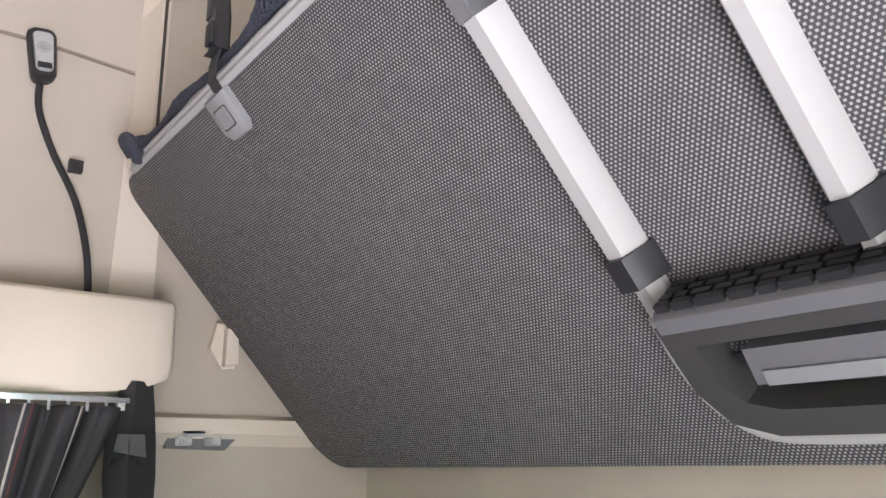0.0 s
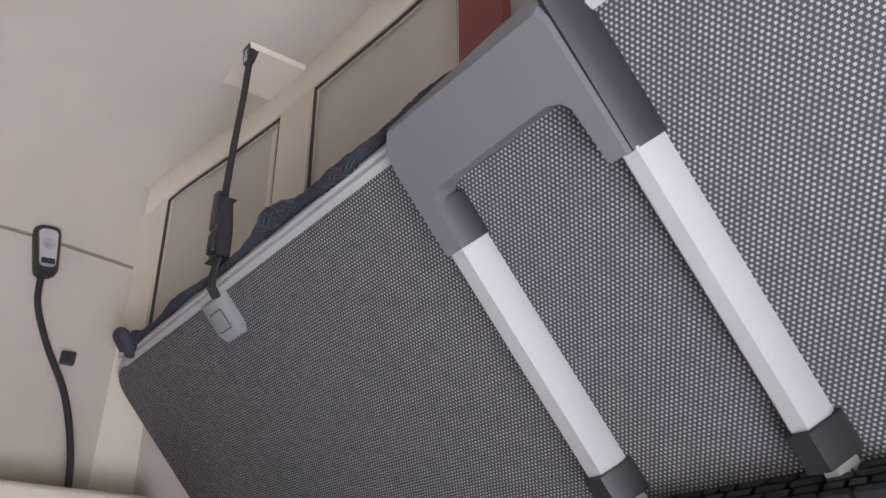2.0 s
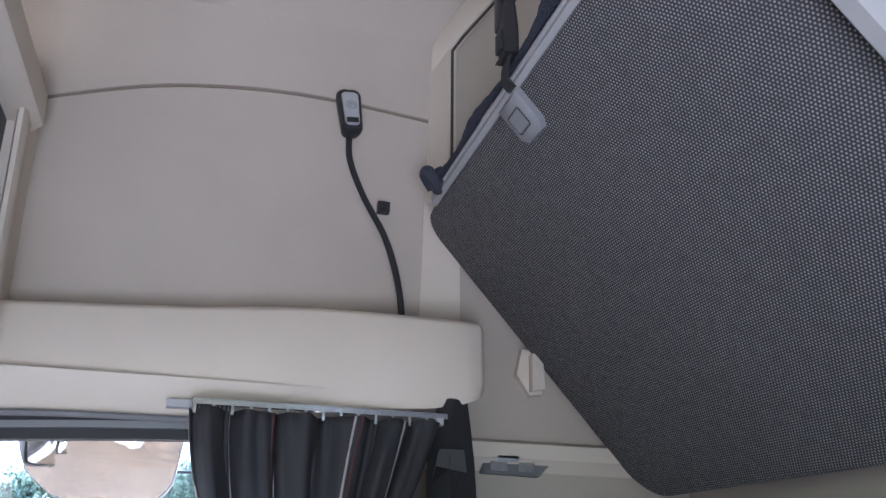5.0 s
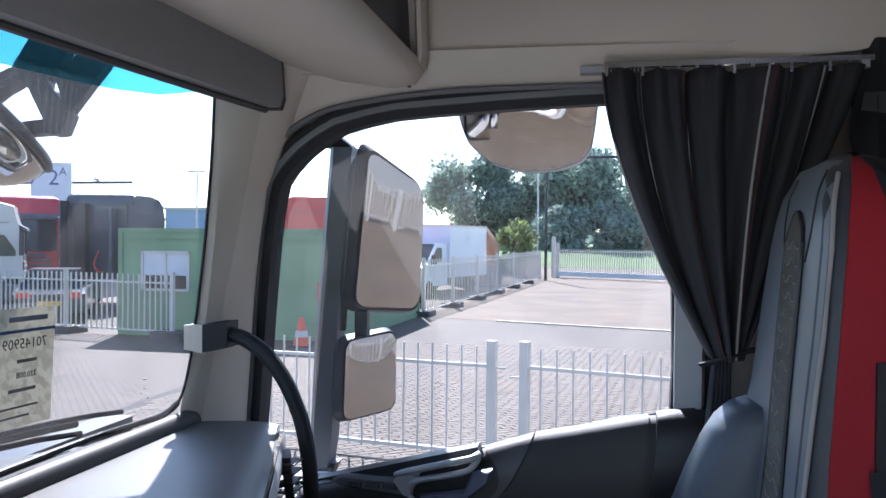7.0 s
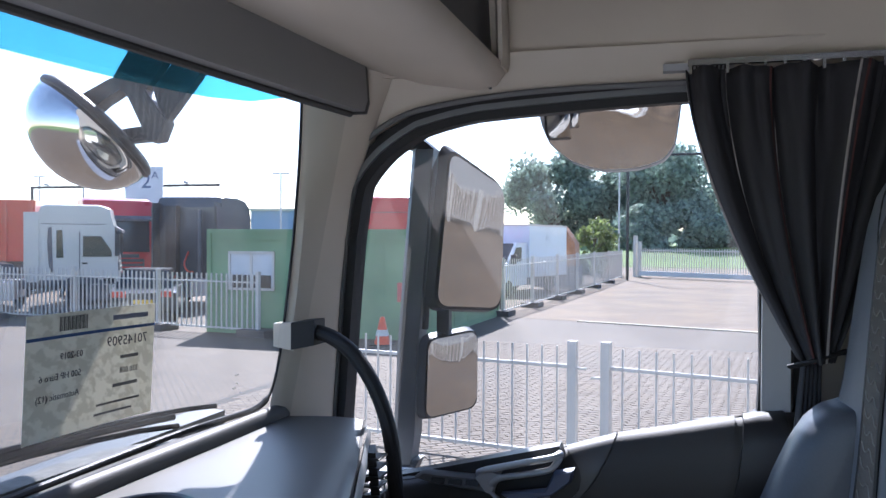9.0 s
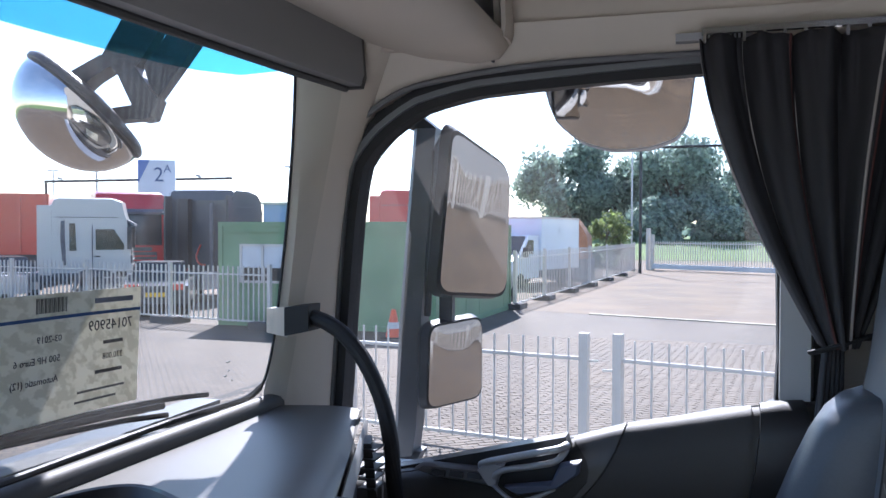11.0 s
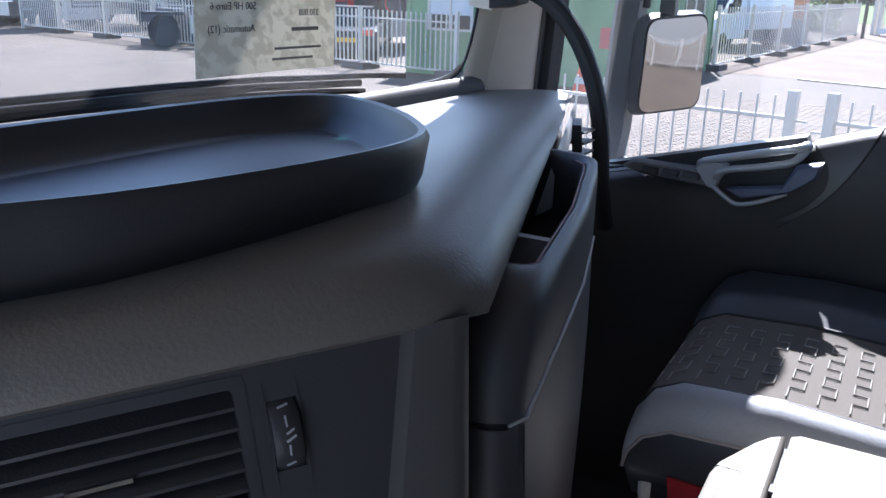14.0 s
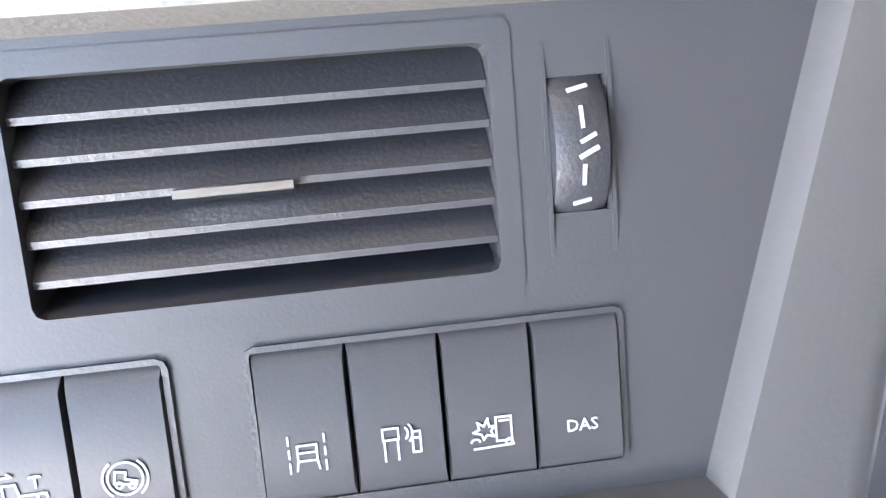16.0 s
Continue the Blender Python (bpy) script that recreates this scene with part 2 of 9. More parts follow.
def grow(loop, d):
    """A closed loop moved outwards by d."""
    n = len(loop)
    area = sum(loop[i][0] * loop[(i + 1) % n][1] - loop[(i + 1) % n][0] * loop[i][1] for i in range(n))
    s = 1 if area > 0 else -1
    out = []
    for i in range(n):
        p, q, r = Vector(loop[i - 1]), Vector(loop[i]), Vector(loop[(i + 1) % n])
        e1, e2 = (q - p).normalized(), (r - q).normalized()
        n1, n2 = Vector((e1.y, -e1.x)) * s, Vector((e2.y, -e2.x)) * s
        k = (n1 + n2)
        k = k / max(0.4, k.dot(n1))
        out.append(tuple(q + k * d))
    return out


def writing(name, text, size, m, material, parent=None, depth=0.0004, align="CENTER"):
    """Raised letters in the built-in font, as a mesh."""
    cu = bpy.data.curves.new(name, "FONT")
    cu.body, cu.size, cu.extrude, cu.align_x, cu.align_y = text, size, depth, align, "CENTER"
    cu.resolution_u = 2
    tmp = new(name + "_tmp", cu)
    me = bpy.data.meshes.new_from_object(tmp.evaluated_get(bpy.context.evaluated_depsgraph_get()))
    bpy.data.objects.remove(tmp)
    bpy.data.curves.remove(cu)
    me.name = name
    me.materials.clear()
    me.materials.append(material)
    ob = new(name, me)
    if parent is not None:
        ob.parent = parent
    ob.matrix_local = m
    return ob


# ---- materials ----
M_BEIGE = surface("beige_trim", (0.60, 0.535, 0.445), 0.6, grain=900, amount=0.05, bump=0.12, wear=4, vary=0.05)
M_BEIGE_CLOTH = surface("beige_lining", (0.42, 0.372, 0.312), 0.85, grain=700, amount=0.1, bump=0.2, wear=3, vary=0.06)
M_GREY_PLASTIC = surface("grey_plastic", (0.13, 0.13, 0.135), 0.55, grain=900, amount=0.08, bump=0.15, vary=0.08)
M_LIGHT_GREY = surface("light_grey_plastic", (0.36, 0.36, 0.365), 0.5, grain=900, amount=0.05, bump=0.1, vary=0.06)
M_DASH = surface("dash_skin", (0.088, 0.081, 0.071), 0.46, grain=380, amount=0.1, bump=0.3, vary=0.08, depth=0.0012, spec=0.6)
M_PANEL = surface("panel_plastic", (0.026, 0.026, 0.028), 0.5, grain=900, amount=0.06, bump=0.04, vary=0.1, spec=0.35)
M_BEZEL = surface("bezel_plastic", (0.044, 0.043, 0.042), 0.55, grain=500, amount=0.07, bump=0.06, vary=0.08)
M_BLACK = surface("black_plastic", (0.018, 0.018, 0.02), 0.45, grain=700, amount=0.08, bump=0.15, vary=0.12)
M_DOOR = surface("door_skin", (0.046, 0.043, 0.040), 0.6, grain=420, amount=0.1, bump=0.35, vary=0.1, depth=0.001)
M_RUBBER = surface("black_rubber", (0.014, 0.014, 0.016), 0.6, grain=300, amount=0.1, bump=0.1, vary=0.15)
M_ALU = surface("brushed_aluminium", (0.35, 0.345, 0.335), 0.6, metal=0.05, grain=600, amount=0.05, bump=0.06, vary=0.05)
M_CHROME = surface("chrome", (0.75, 0.76, 0.78), 0.16, metal=1.0, grain=50, amount=0.02, bump=0, vary=0.03)
M_GRIP = surface("ladder_grip_plastic", (0.12, 0.12, 0.125), 0.5, grain=900, amount=0.06, bump=0.1, vary=0.05)
M_NET = surface("dark_net_cord", (0.03, 0.032, 0.045), 0.85, grain=500, amount=0.3, bump=0.3, vary=0.2)
M_STRAP = surface("black_webbing", (0.02, 0.02, 0.022), 0.75, grain=900, amount=0.2, bump=0.3, vary=0.1)
M_LEATHER = surface("dark_leather", (0.038, 0.043, 0.053), 0.42, grain=260, amount=0.1, bump=0.35, vary=0.1, depth=0.001)
M_LEATHER_LIGHT = surface("grey_leather", (0.33, 0.345, 0.37), 0.45, grain=260, amount=0.08, bump=0.3, vary=0.08, depth=0.001)
# grey leather again for wing and facing, darkened to hold the backrest's shade
M_LEATHER_SHADED = surface("shaded_grey_leather", (0.078, 0.088, 0.105), 0.42, grain=260, amount=0.1, bump=0.3, vary=0.1, depth=0.001)
M_LEATHER_FACE = surface("dimmed_facing_leather", (0.165, 0.178, 0.20), 0.42, grain=260, amount=0.1, bump=0.3, vary=0.1, depth=0.001)
M_SEAT_CLOTH = surface("seat_cloth", (0.115, 0.104, 0.088), 0.9, grain=900, amount=0.3, bump=0.4, vary=0.12)
M_SEAT_LINE = surface("seat_stitch", (0.27, 0.26, 0.235), 0.85, grain=900, amount=0.2, bump=0.2)
M_RED = surface("red_cloth", (0.34, 0.012, 0.02), 0.75, grain=600, amount=0.2, bump=0.3, vary=0.12)
M_CURTAIN = surface("dark_curtain", (0.033, 0.032, 0.036), 0.85, grain=900, amount=0.25, bump=0.3, vary=0.15)
M_PIPING = surface("grey_piping", (0.36, 0.33, 0.31), 0.8, grain=600, amount=0.1, bump=0.2)
M_CARPET = surface("floor_carpet", (0.05, 0.052, 0.058), 0.95, grain=350, amount=0.4, bump=0.7, vary=0.2, depth=0.004)
M_MIRROR = surface("mirror_glass", (0.66, 0.64, 0.61), 0.005, metal=1.0, grain=10, amount=0.0, bump=0, vary=0.02)
M_ICON = surface("white_marking", (0.29, 0.30, 0.32), 0.6, grain=400, amount=0.05, bump=0)
M_RED_LIGHT = emitter("red_lamp", (0.9, 0.02, 0.05), 0.7)
M_GLASS = glass_pane("window_glass", dirt=0.012)
M_GLASS_SIDE = glass_pane("side_window_glass", dirt=0.017, specks=0.09)
M_TINT = glass_pane("tinted_band", tint=(0.36, 0.66, 0.72), dirt=0.02)
M_CLEAR = glass_pane("lamp_lens", dirt=0.2)
# near-black put in for the unlit depth behind openings, gaps and panes
M_UNLIT = surface("unlit_interior", (0.012, 0.013, 0.016), 0.3, grain=50, amount=0.05, bump=0)

# ---- the cab shell ----
FLOOR, CEIL = 1.25, 3.70
LEFT, RIGHT, REAR = -0.82, 1.72, 1.52

# window opening of the passenger door (x, z)
WINDOW = [(0.603, 2.045), (0.603, 2.30), (0.600, 2.56), (0.575, 2.612), (0.50, 2.618), (0.30, 2.610), (0.072, 2.595), (-0.045, 2.569),
          (-0.116, 2.524), (-0.164, 2.467), (-0.182, 2.36), (-0.195, 2.20), (-0.207, 2.018), (-0.215, 1.88), (-0.16, 1.862), (0.05, 1.905), (0.344, 1.975), (0.52, 2.025)]


def dense(loop, n=3):
    """A closed loop made rounder."""
    p = [Vector((a, b, 0)) for a, b in loop]
    m = len(p)
    out = []
    for i in range(m):
        p0, p1, p2, p3 = p[i - 1], p[i], p[(i + 1) % m], p[(i + 2) % m]
        for k in range(n):
            s = k / n
            q = 0.5 * (2 * p1 + (p2 - p0) * s + (2 * p0 - 5 * p1 + 4 * p2 - p3) * s * s + (3 * p1 - p0 - 3 * p2 + p3) * s ** 3)
            q = q * 0.55 + p1.lerp(p2, s) * 0.45
            out.append((q.x, q.y))
    return out


WINDOW = dense(WINDOW)


def wscreen_x(y, z):
    d = y - 0.45
    return -0.447 + 0.075 * d ** 6 + 0.20 * (z - 2.25) + min(0.12, 0.10 * (max(0.0, d - 0.88) / 0.10) ** 2)


# floor with carpet
tagged(part("floor", boxes(((-0.55, LEFT, FLOOR - 0.05), (REAR, RIGHT, FLOOR))), M_CARPET), "dark ribbed carpet on the cab floor", "floor", kind="structure")

# ceiling: flat in the middle, rolled down towards both side walls
_sec = [(LEFT, 3.58), (LEFT + 0.12, 3.63), (LEFT + 0.35, CEIL - 0.01), (0.45, CEIL + 0.02), (1.32, CEIL + 0.005), (1.50, 3.665), (1.64, 3.61), (RIGHT, 3.56)]
tagged(part("ceiling", prism(_sec + [(RIGHT, 3.85), (LEFT, 3.85)], "x", -0.2, REAR), M_BEIGE_CLOTH, smooth=True), "beige cloth-lined cab roof", "ceiling", kind="structure")

# passenger side wall above the door
_wall = [(0.02, 2.66), (0.02, 3.75), (REAR, 3.75), (REAR, FLOOR), (0.72, FLOOR), (0.72, 2.66)]
wall_east = tagged(part("wall_east", prism(_wall, "y", 1.705, 1.77), M_BEIGE_CLOTH), "beige lined cab side wall with a curved seam", "wall", kind="structure")
# soft upper pad that meets the lining along a curved seam
_seam = smooth_path([(0.02, 1.70, 3.25), (0.14, 1.70, 3.30), (0.33, 1.70, 3.36), (0.52, 1.70, 3.388), (0.70, 1.70, 3.392), (0.93, 1.70, 3.375)], 6)
_up = [(p.x, p.z) for p in _seam] + [(0.93, 3.62), (0.02, 3.62)]
part("upper_pad", prism(_up, "y", 1.688, 1.706), M_BEIGE_CLOTH, wall_east, bevel=0.006)
part("lower_pad", prism([(p.x, p.z - 0.006) for p in _seam] + [(0.93, 2.72), (0.02, 2.72)], "y", 1.694, 1.706), M_BEIGE_CLOTH, wall_east, bevel=0.004)
part("seam_cord", tubed([(p.x, 1.692, p.z - 0.003) for p in _seam], 0.003, 6), surface("seam_brown", (0.22, 0.18, 0.14), 0.9), wall_east)
part("belt_line", lofted([[(x, 1.706, 2.665), (x, 1.676, 2.655), (x, 1.676, 2.625), (x, 1.706, 2.60)] for x in (0.73, 1.1, REAR)]), M_BEIGE, wall_east, bevel=0.006)

# vertical trim post between the side wall and the rear locker
tagged(part("trim", lofted([[(0.905, 1.72, 2.72), (0.905, 1.692, 2.72), (1.0, 1.692, 2.72), (1.01, 1.72, 2.72)],
                            [(0.915, 1.72, 3.2), (0.915, 1.692, 3.2), (0.995, 1.692, 3.2), (1.0, 1.72, 3.2)],
                            [(0.932, 1.72, 3.66), (0.932, 1.68, 3.64), (0.985, 1.675, 3.64), (0.99, 1.72, 3.66)]]), M_BEIGE, bevel=0.008),
       "smooth beige plastic post trim", "trim", kind="structure")

# driver side wall with its own window, rear wall, front bulkhead
# unseen doorway, cut tall so that the added lamp can shine in
_lw = [(0.78, 2.045), (0.78, 2.30), (0.78, 2.62), (0.74, 2.80), (0.50, 2.82), (0.30, 2.82), (0.072, 2.82), (-0.03, 2.80), (-0.10, 2.75), (-0.15, 2.6), (-0.17, 2.36), (-0.18, 2.20), (-0.19, 2.018), (-0.19, 1.7), (-0.15, 1.32), (0.05, 1.32), (0.4, 1.32), (0.78, 1.32)]
_lo = [(1.0, 2.045), (1.0, 2.3), (1.0, 2.7), (0.7, 2.9), (0.5, 2.9), (0.3, 2.9), (0.07, 2.9), (-0.05, 2.9), (-0.3, 2.9), (-0.45, 2.7), (-0.5, 2.36), (-0.55, 2.2), (-0.6, 2.018), (-0.6, 1.7), (-0.3, 1.25), (0.05, 1.25), (0.4, 1.25), (0.8, 1.25)]
tagged(part("wall_west", ring_plate(_lw, _lo, "y", LEFT - 0.06, LEFT), M_BEIGE_CLOTH), "beige driver side wall with a doorway opened for light", "wall", kind="structure")
tagged(part("wall_west_upper", prism([(-0.3, 2.9), (1.0, 2.9), (1.0, FLOOR), (REAR, FLOOR), (REAR, 3.75), (-0.3, 3.75)], "y", LEFT - 0.06, LEFT), M_BEIGE_CLOTH), "beige lined upper side wall", "wall", kind="structure")
tagged(part("wall_south", boxes(((REAR, LEFT, FLOOR), (REAR + 0.06, RIGHT + 0.05, 3.85))), M_BEIGE_CLOTH), "beige lined cab rear wall", "wall", kind="structure")
tagged(part("wall_front", boxes(((-0.62, LEFT, FLOOR - 0.05), (-0.55, RIGHT, 1.96))), M_BLACK), "dark bulkhead below the windscreen", "wall", kind="structure")
tagged(part("roof_front", boxes(((-0.36, LEFT, 3.2), (-0.2, RIGHT, 3.85)), ((-0.42, LEFT, 2.72), (-0.34, RIGHT, 3.25))), M_BEIGE), "roof front above the windscreen", "wall", kind="structure")

# rear locker above the folded bunk
rear_locker = thing("rear_locker", "beige overhead locker with flat panel doors over the bunk", "locker", (1.04, 0.45, 3.2))


def world_part(name, bm, material, parent, label="", **k):
    ob = part(name, bm, material, None, label, **k)
    ob.parent = parent
    ob.matrix_parent_inverse = parent.matrix_world.inverted()
    return ob


# the frame's beige again, darkened to paint the shade of the recessed doors
M_LOCKER_DOOR_SHADED = surface("shaded_beige_door_panel", (0.46, 0.42, 0.355), 0.7, grain=700, amount=0.06, bump=0.12, wear=3, vary=0.06)
# the locker's face follows the rounded rear corner of the cab: (y, x, top, bottom of the cornice)
_face = [(1.68, 0.925, 3.57, 3.50), (1.60, 0.962, 3.625, 3.55), (1.48, 1.020, 3.672, 3.602), (1.344, 1.062, 3.703, 3.637), (1.20, 1.072, 3.71, 3.636), (0.90, 1.088, 3.715, 3.628), (0.40, 1.095, 3.72, 3.62), (-0.78, 1.10, 3.70, 3.61)]


def face_at(y):
    for p, q in zip(_face, _face[1:]):
        if y >= q[0]:
            k = (y - q[0]) / (p[0] - q[0])
            return tuple(b + (a - b) * k for a, b in zip(p, q))
    return _face[-1]


def face_strip(y0, y1, out, thick, zb, under, n=8):
    """A panel along the face between two places, standing out by out."""
    rows = []
    for k in range(n + 1):
        y, x, zt, zc = face_at(y0 + (y1 - y0) * k / n)
        rows.append([(x - out, y, zb), (x - out, y, zc + under), (x - out + thick, y, zc + under), (x - out + thick, y, zb)])
    return lofted(rows)


# dark tubes and strips draw the shadow lines round doors and under cornice
M_SEAM_SHADE = surface("dark_seam", (0.05, 0.042, 0.034), 0.9, bump=0)
world_part("body", boxes(((1.14, LEFT, 3.05), (REAR, 1.68, 3.62))), M_BEIGE, rear_locker, bevel=0.01)
for a, b in ((1.625, 1.318), (1.182, 0.735), (0.715, 0.2), (0.185, -0.4)):
    world_part("door_panel", face_strip(a, b, -0.014, 0.02, 3.2, -0.004), M_LOCKER_DOOR_SHADED, rear_locker, bevel=0.004)
    world_part("shadow_gap", face_strip(a + 0.004, b - 0.004, -0.026, 0.008, 3.2, 0.02), M_BLACK, rear_locker)
    _sm = [face_at(a + (b - a) * k / 10) for k in range(11)]
    world_part("seam", tubed([(x + 0.004, y, zc - 0.006) for y, x, zt, zc in _sm], 0.0035, 6), M_SEAM_SHADE, rear_locker)
    for y, x, zt, zc in (_sm[0], _sm[-1]):
        world_part("seam", tubed([(x + 0.006, y, 3.2), (x + 0.004, y, zc - 0.006)], 0.0035, 6), M_SEAM_SHADE, rear_locker)
world_part("door_post", face_strip(1.313, 1.190, 0.0, 0.02, 3.2, 0.008), M_BEIGE, rear_locker, bevel=0.004)
world_part("door_rib", face_strip(1.352, 1.338, -0.008, 0.012, 3.2, -0.02), M_BEIGE, rear_locker, bevel=0.003)
world_part("end_post", face_strip(1.69, 1.628, 0.002, 0.03, 3.165, 0.01), M_BEIGE, rear_locker, bevel=0.006)
world_part("centre_post", face_strip(0.733, 0.717, 0.0, 0.03, 3.2, 0.01), M_BEIGE, rear_locker, bevel=0.004)
world_part("cornice", lofted([[(x + 0.002, y, zt + 0.02), (x - 0.004, y, zt - 0.006), (x - 0.006, y, zb + 0.008), (x, y, zb), (x + 0.03, y, zb), (x + 0.05, y, zt + 0.02)] for y, x, zt, zb in _face]), M_BEIGE, rear_locker, smooth=True, angle=40)
world_part("red_flag", boxes(((1.066, 0.60, 3.36), (1.082, 0.70, 3.57))), surface("red_brown_sheet", (0.16, 0.035, 0.025), 0.6), rear_locker, "red-brown warning sheet")

# ceiling plate that carries the bunk strap
plate = thing("ceiling_plate", "small beige cover plate on the roof lining", "cover plate", (1.0, 1.29, 3.70))
world_part("cover", lofted([[(0.94, 1.37, 3.713), (1.075, 1.37, 3.713), (1.075, 1.215, 3.713), (0.94, 1.215, 3.713)], [(0.945, 1.365, 3.696), (1.07, 1.365, 3.696), (1.07, 1.22, 3.696), (0.945, 1.22, 3.696)]]), M_BEIGE, plate, bevel=0.002)

# ---- passenger door ----
door = tagged(thing("door_1", "closed passenger door, black trim with beige upper frame", "door", (0.2, 1.65, FLOOR), kind="structure"))
_outer = [(0.70, 2.045), (0.70, 2.30), (0.70, 2.60), (0.69, 2.72), (0.50, 2.73), (0.30, 2.73), (0.072, 2.73), (-0.09, 2.73), (-0.2, 2.70), (-0.27, 2.6), (-0.30, 2.42),
          (-0.315, 2.22), (-0.325, 2.02), (-0.33, 1.86), (-0.30, 1.30), (0.05, 1.30), (0.344, 1.30), (0.70, 1.30)]
world_part("frame", ring_plate(grow(WINDOW, 0.012), dense(_outer), "y", 1.66, 1.71), M_RUBBER, door)
_seal = grow(WINDOW, 0.004)
world_part("window_seal", ring_plate(_seal, grow(WINDOW, 0.024), "y", 1.632, 1.665), M_RUBBER, door, "black rubber window seal", bevel=0.004)
world_part("seal_lip", ring_plate(grow(WINDOW, 0.022), grow(WINDOW, 0.034), "y", 1.622, 1.664), surface("grey_rubber", (0.16, 0.165, 0.17), 0.45), door, bevel=0.004)
world_part("outer_seal", ring_plate(grow(WINDOW, 0.033), grow(WINDOW, 0.050), "y", 1.628, 1.664), M_RUBBER, door, bevel=0.004)
world_part("pane", prism(WINDOW, "y", 1.652, 1.656), M_GLASS_SIDE, door, "clear side window").visible_shadow = False
# grey rear upright of the window
world_part("upright", lofted([[(0.612, 1.66, z), (0.612, 1.612, z), (0.66, 1.60, z), (0.672, 1.66, z)] for z in (2.05, 2.3, 2.62)]), M_LIGHT_GREY, door, "light grey window upright", bevel=0.006)
# lower door trim: a skin that swells towards the cab, its top following the sill
_sill = [(-0.36, 1.80), (-0.20, 1.845), (-0.055, 1.872), (0.10, 1.915), (0.263, 1.962), (0.355, 1.992), (0.48, 2.018), (0.60, 2.045), (0.70, 2.055)]


def sill_z(x):
    for (a, za), (b, zb) in zip(_sill, _sill[1:]):
        if x <= b:
            return za + (zb - za) * (x - a) / (b - a)
    return _sill[-1][1]


def between(table, v):
    """Straight-line reading of a small table of pairs."""
    for (a, p), (b, q) in zip(table, table[1:]):
        if v <= b:
            return p + (q - p) * max(0.0, v - a) / (b - a)
    return table[-1][1]


# depth below the sill, and where the inner face stands there
_swell = [(0.0, 1.598), (0.010, 1.578), (0.04, 1.560), (0.10, 1.554), (0.17, 1.566), (0.26, 1.586), (0.45, 1.592), (0.80, 1.588)]
_depths = (0.0, 0.006, 0.012, 0.025, 0.04, 0.06, 0.08, 0.10, 0.13, 0.17, 0.21, 0.26, 0.35, 0.45, 0.60, 0.72)


def door_skin(left, right, out, depths, n=10, top=0.0):
    """A skin on the door's inner face between two edges that are tables over the depth below the sill."""
    rows = []
    for d in depths:
        a, b = between(left, d), between(right, d)
        xs = [a + (b - a) * k / n for k in range(n + 1)]
        y = between(_swell, d) - out
        rows.append([(x, y, sill_z(x) - d + top) for x in xs] + [(x, max(y + 0.02, 1.60), sill_z(x) - d + top - 0.001) for x in reversed(xs)])
    return lofted(rows)


M_DOOR_SATIN = surface("door_satin_grey", (0.085, 0.082, 0.080), 0.36, grain=700, amount=0.05, bump=0.04, vary=0.06)
M_SATIN = surface("satin_silver_plastic", (0.42, 0.42, 0.42), 0.34, metal=0.35, grain=900, amount=0.04, bump=0.03, vary=0.05)
M_LEVER = surface("blue_grey_lever", (0.10, 0.115, 0.165), 0.4, grain=900, amount=0.05, bump=0.05, vary=0.06)
_seam_x = [(0.0, 0.354), (0.03, 0.341), (0.065, 0.319), (0.095, 0.292), (0.12, 0.25), (0.135, 0.215), (0.8, 0.20)]
_arm_x = [(0.0, 0.565), (0.04, 0.563), (0.11, 0.555), (0.20, 0.535), (0.30, 0.514), (0.8, 0.50)]
world_part("trim_panel", door_skin([(0.0, -0.36), (1.0, -0.36)], [(0.0, 0.70), (1.0, 0.70)], 0.0, _depths, 24), M_DOOR, door, "black grained door trim", smooth=True, angle=50)
world_part("sill_cap", lofted([[(x, 1.655, sill_z(x) - 0.012), (x, 1.60, sill_z(x) + 0.002), (x, 1.594, sill_z(x) - 0.004), (x, 1.60, sill_z(x) - 0.03), (x, 1.655, sill_z(x) - 0.03)] for x in (-0.36, -0.2, -0.055, 0.1, 0.26, 0.355, 0.48, 0.6, 0.70)]), M_DOOR, door, smooth=True, angle=50)
world_part("armrest_cover", door_skin([(d, x + 0.004) for d, x in _seam_x], _arm_x, 0.006, _depths, 12, 0.003), M_DOOR, door, "black padded door top", smooth=True, angle=50)
world_part("bezel", door_skin([(0.0, 0.262), (0.02, 0.277), (0.05, 0.296), (0.08, 0.290), (0.10, 0.268), (0.118, 0.225), (0.8, 0.2)], _seam_x, 0.006, (0.0, 0.006, 0.012, 0.025, 0.04, 0.06, 0.08, 0.10, 0.118), 6, 0.003), M_DOOR_SATIN, door, "satin dark grey bezel beside the pull", smooth=True, angle=50)
world_part("end_cover", door_skin([(d, x + 0.014) for d, x in _arm_x], [(0.0, 0.648), (0.05, 0.66), (1.0, 0.68)], 0.014, _depths, 6, 0.006), M_BLACK, door, "black end cover", smooth=True, angle=50)
# scoop under the sill, with the switch plate ahead of the pull handle
world_part("scoop", prism([(-0.06, 1.898), (0.255, 1.978), (0.262, 1.955), (0.24, 1.90), (0.175, 1.868), (0.12, 1.885), (0.11, 1.905), (-0.02, 1.900)], "y", 1.535, 1.575), M_BLACK, door, bevel=0.006)
world_part("switch_plate", lofted([[(x, y, z) for x, z in ((-0.023, 1.902), (-0.005, 1.916), (0.118, 1.914), (0.128, 1.893), (0.120, 1.884), (0.014, 1.892))] for y in (1.545, 1.522)] + [[(x, 1.516, z) for x, z in ((-0.015, 1.902), (-0.002, 1.911), (0.114, 1.909), (0.122, 1.893), (0.116, 1.888), (0.016, 1.896))]]), M_GREY_PLASTIC, door, "grey switch plate", bevel=0.003)
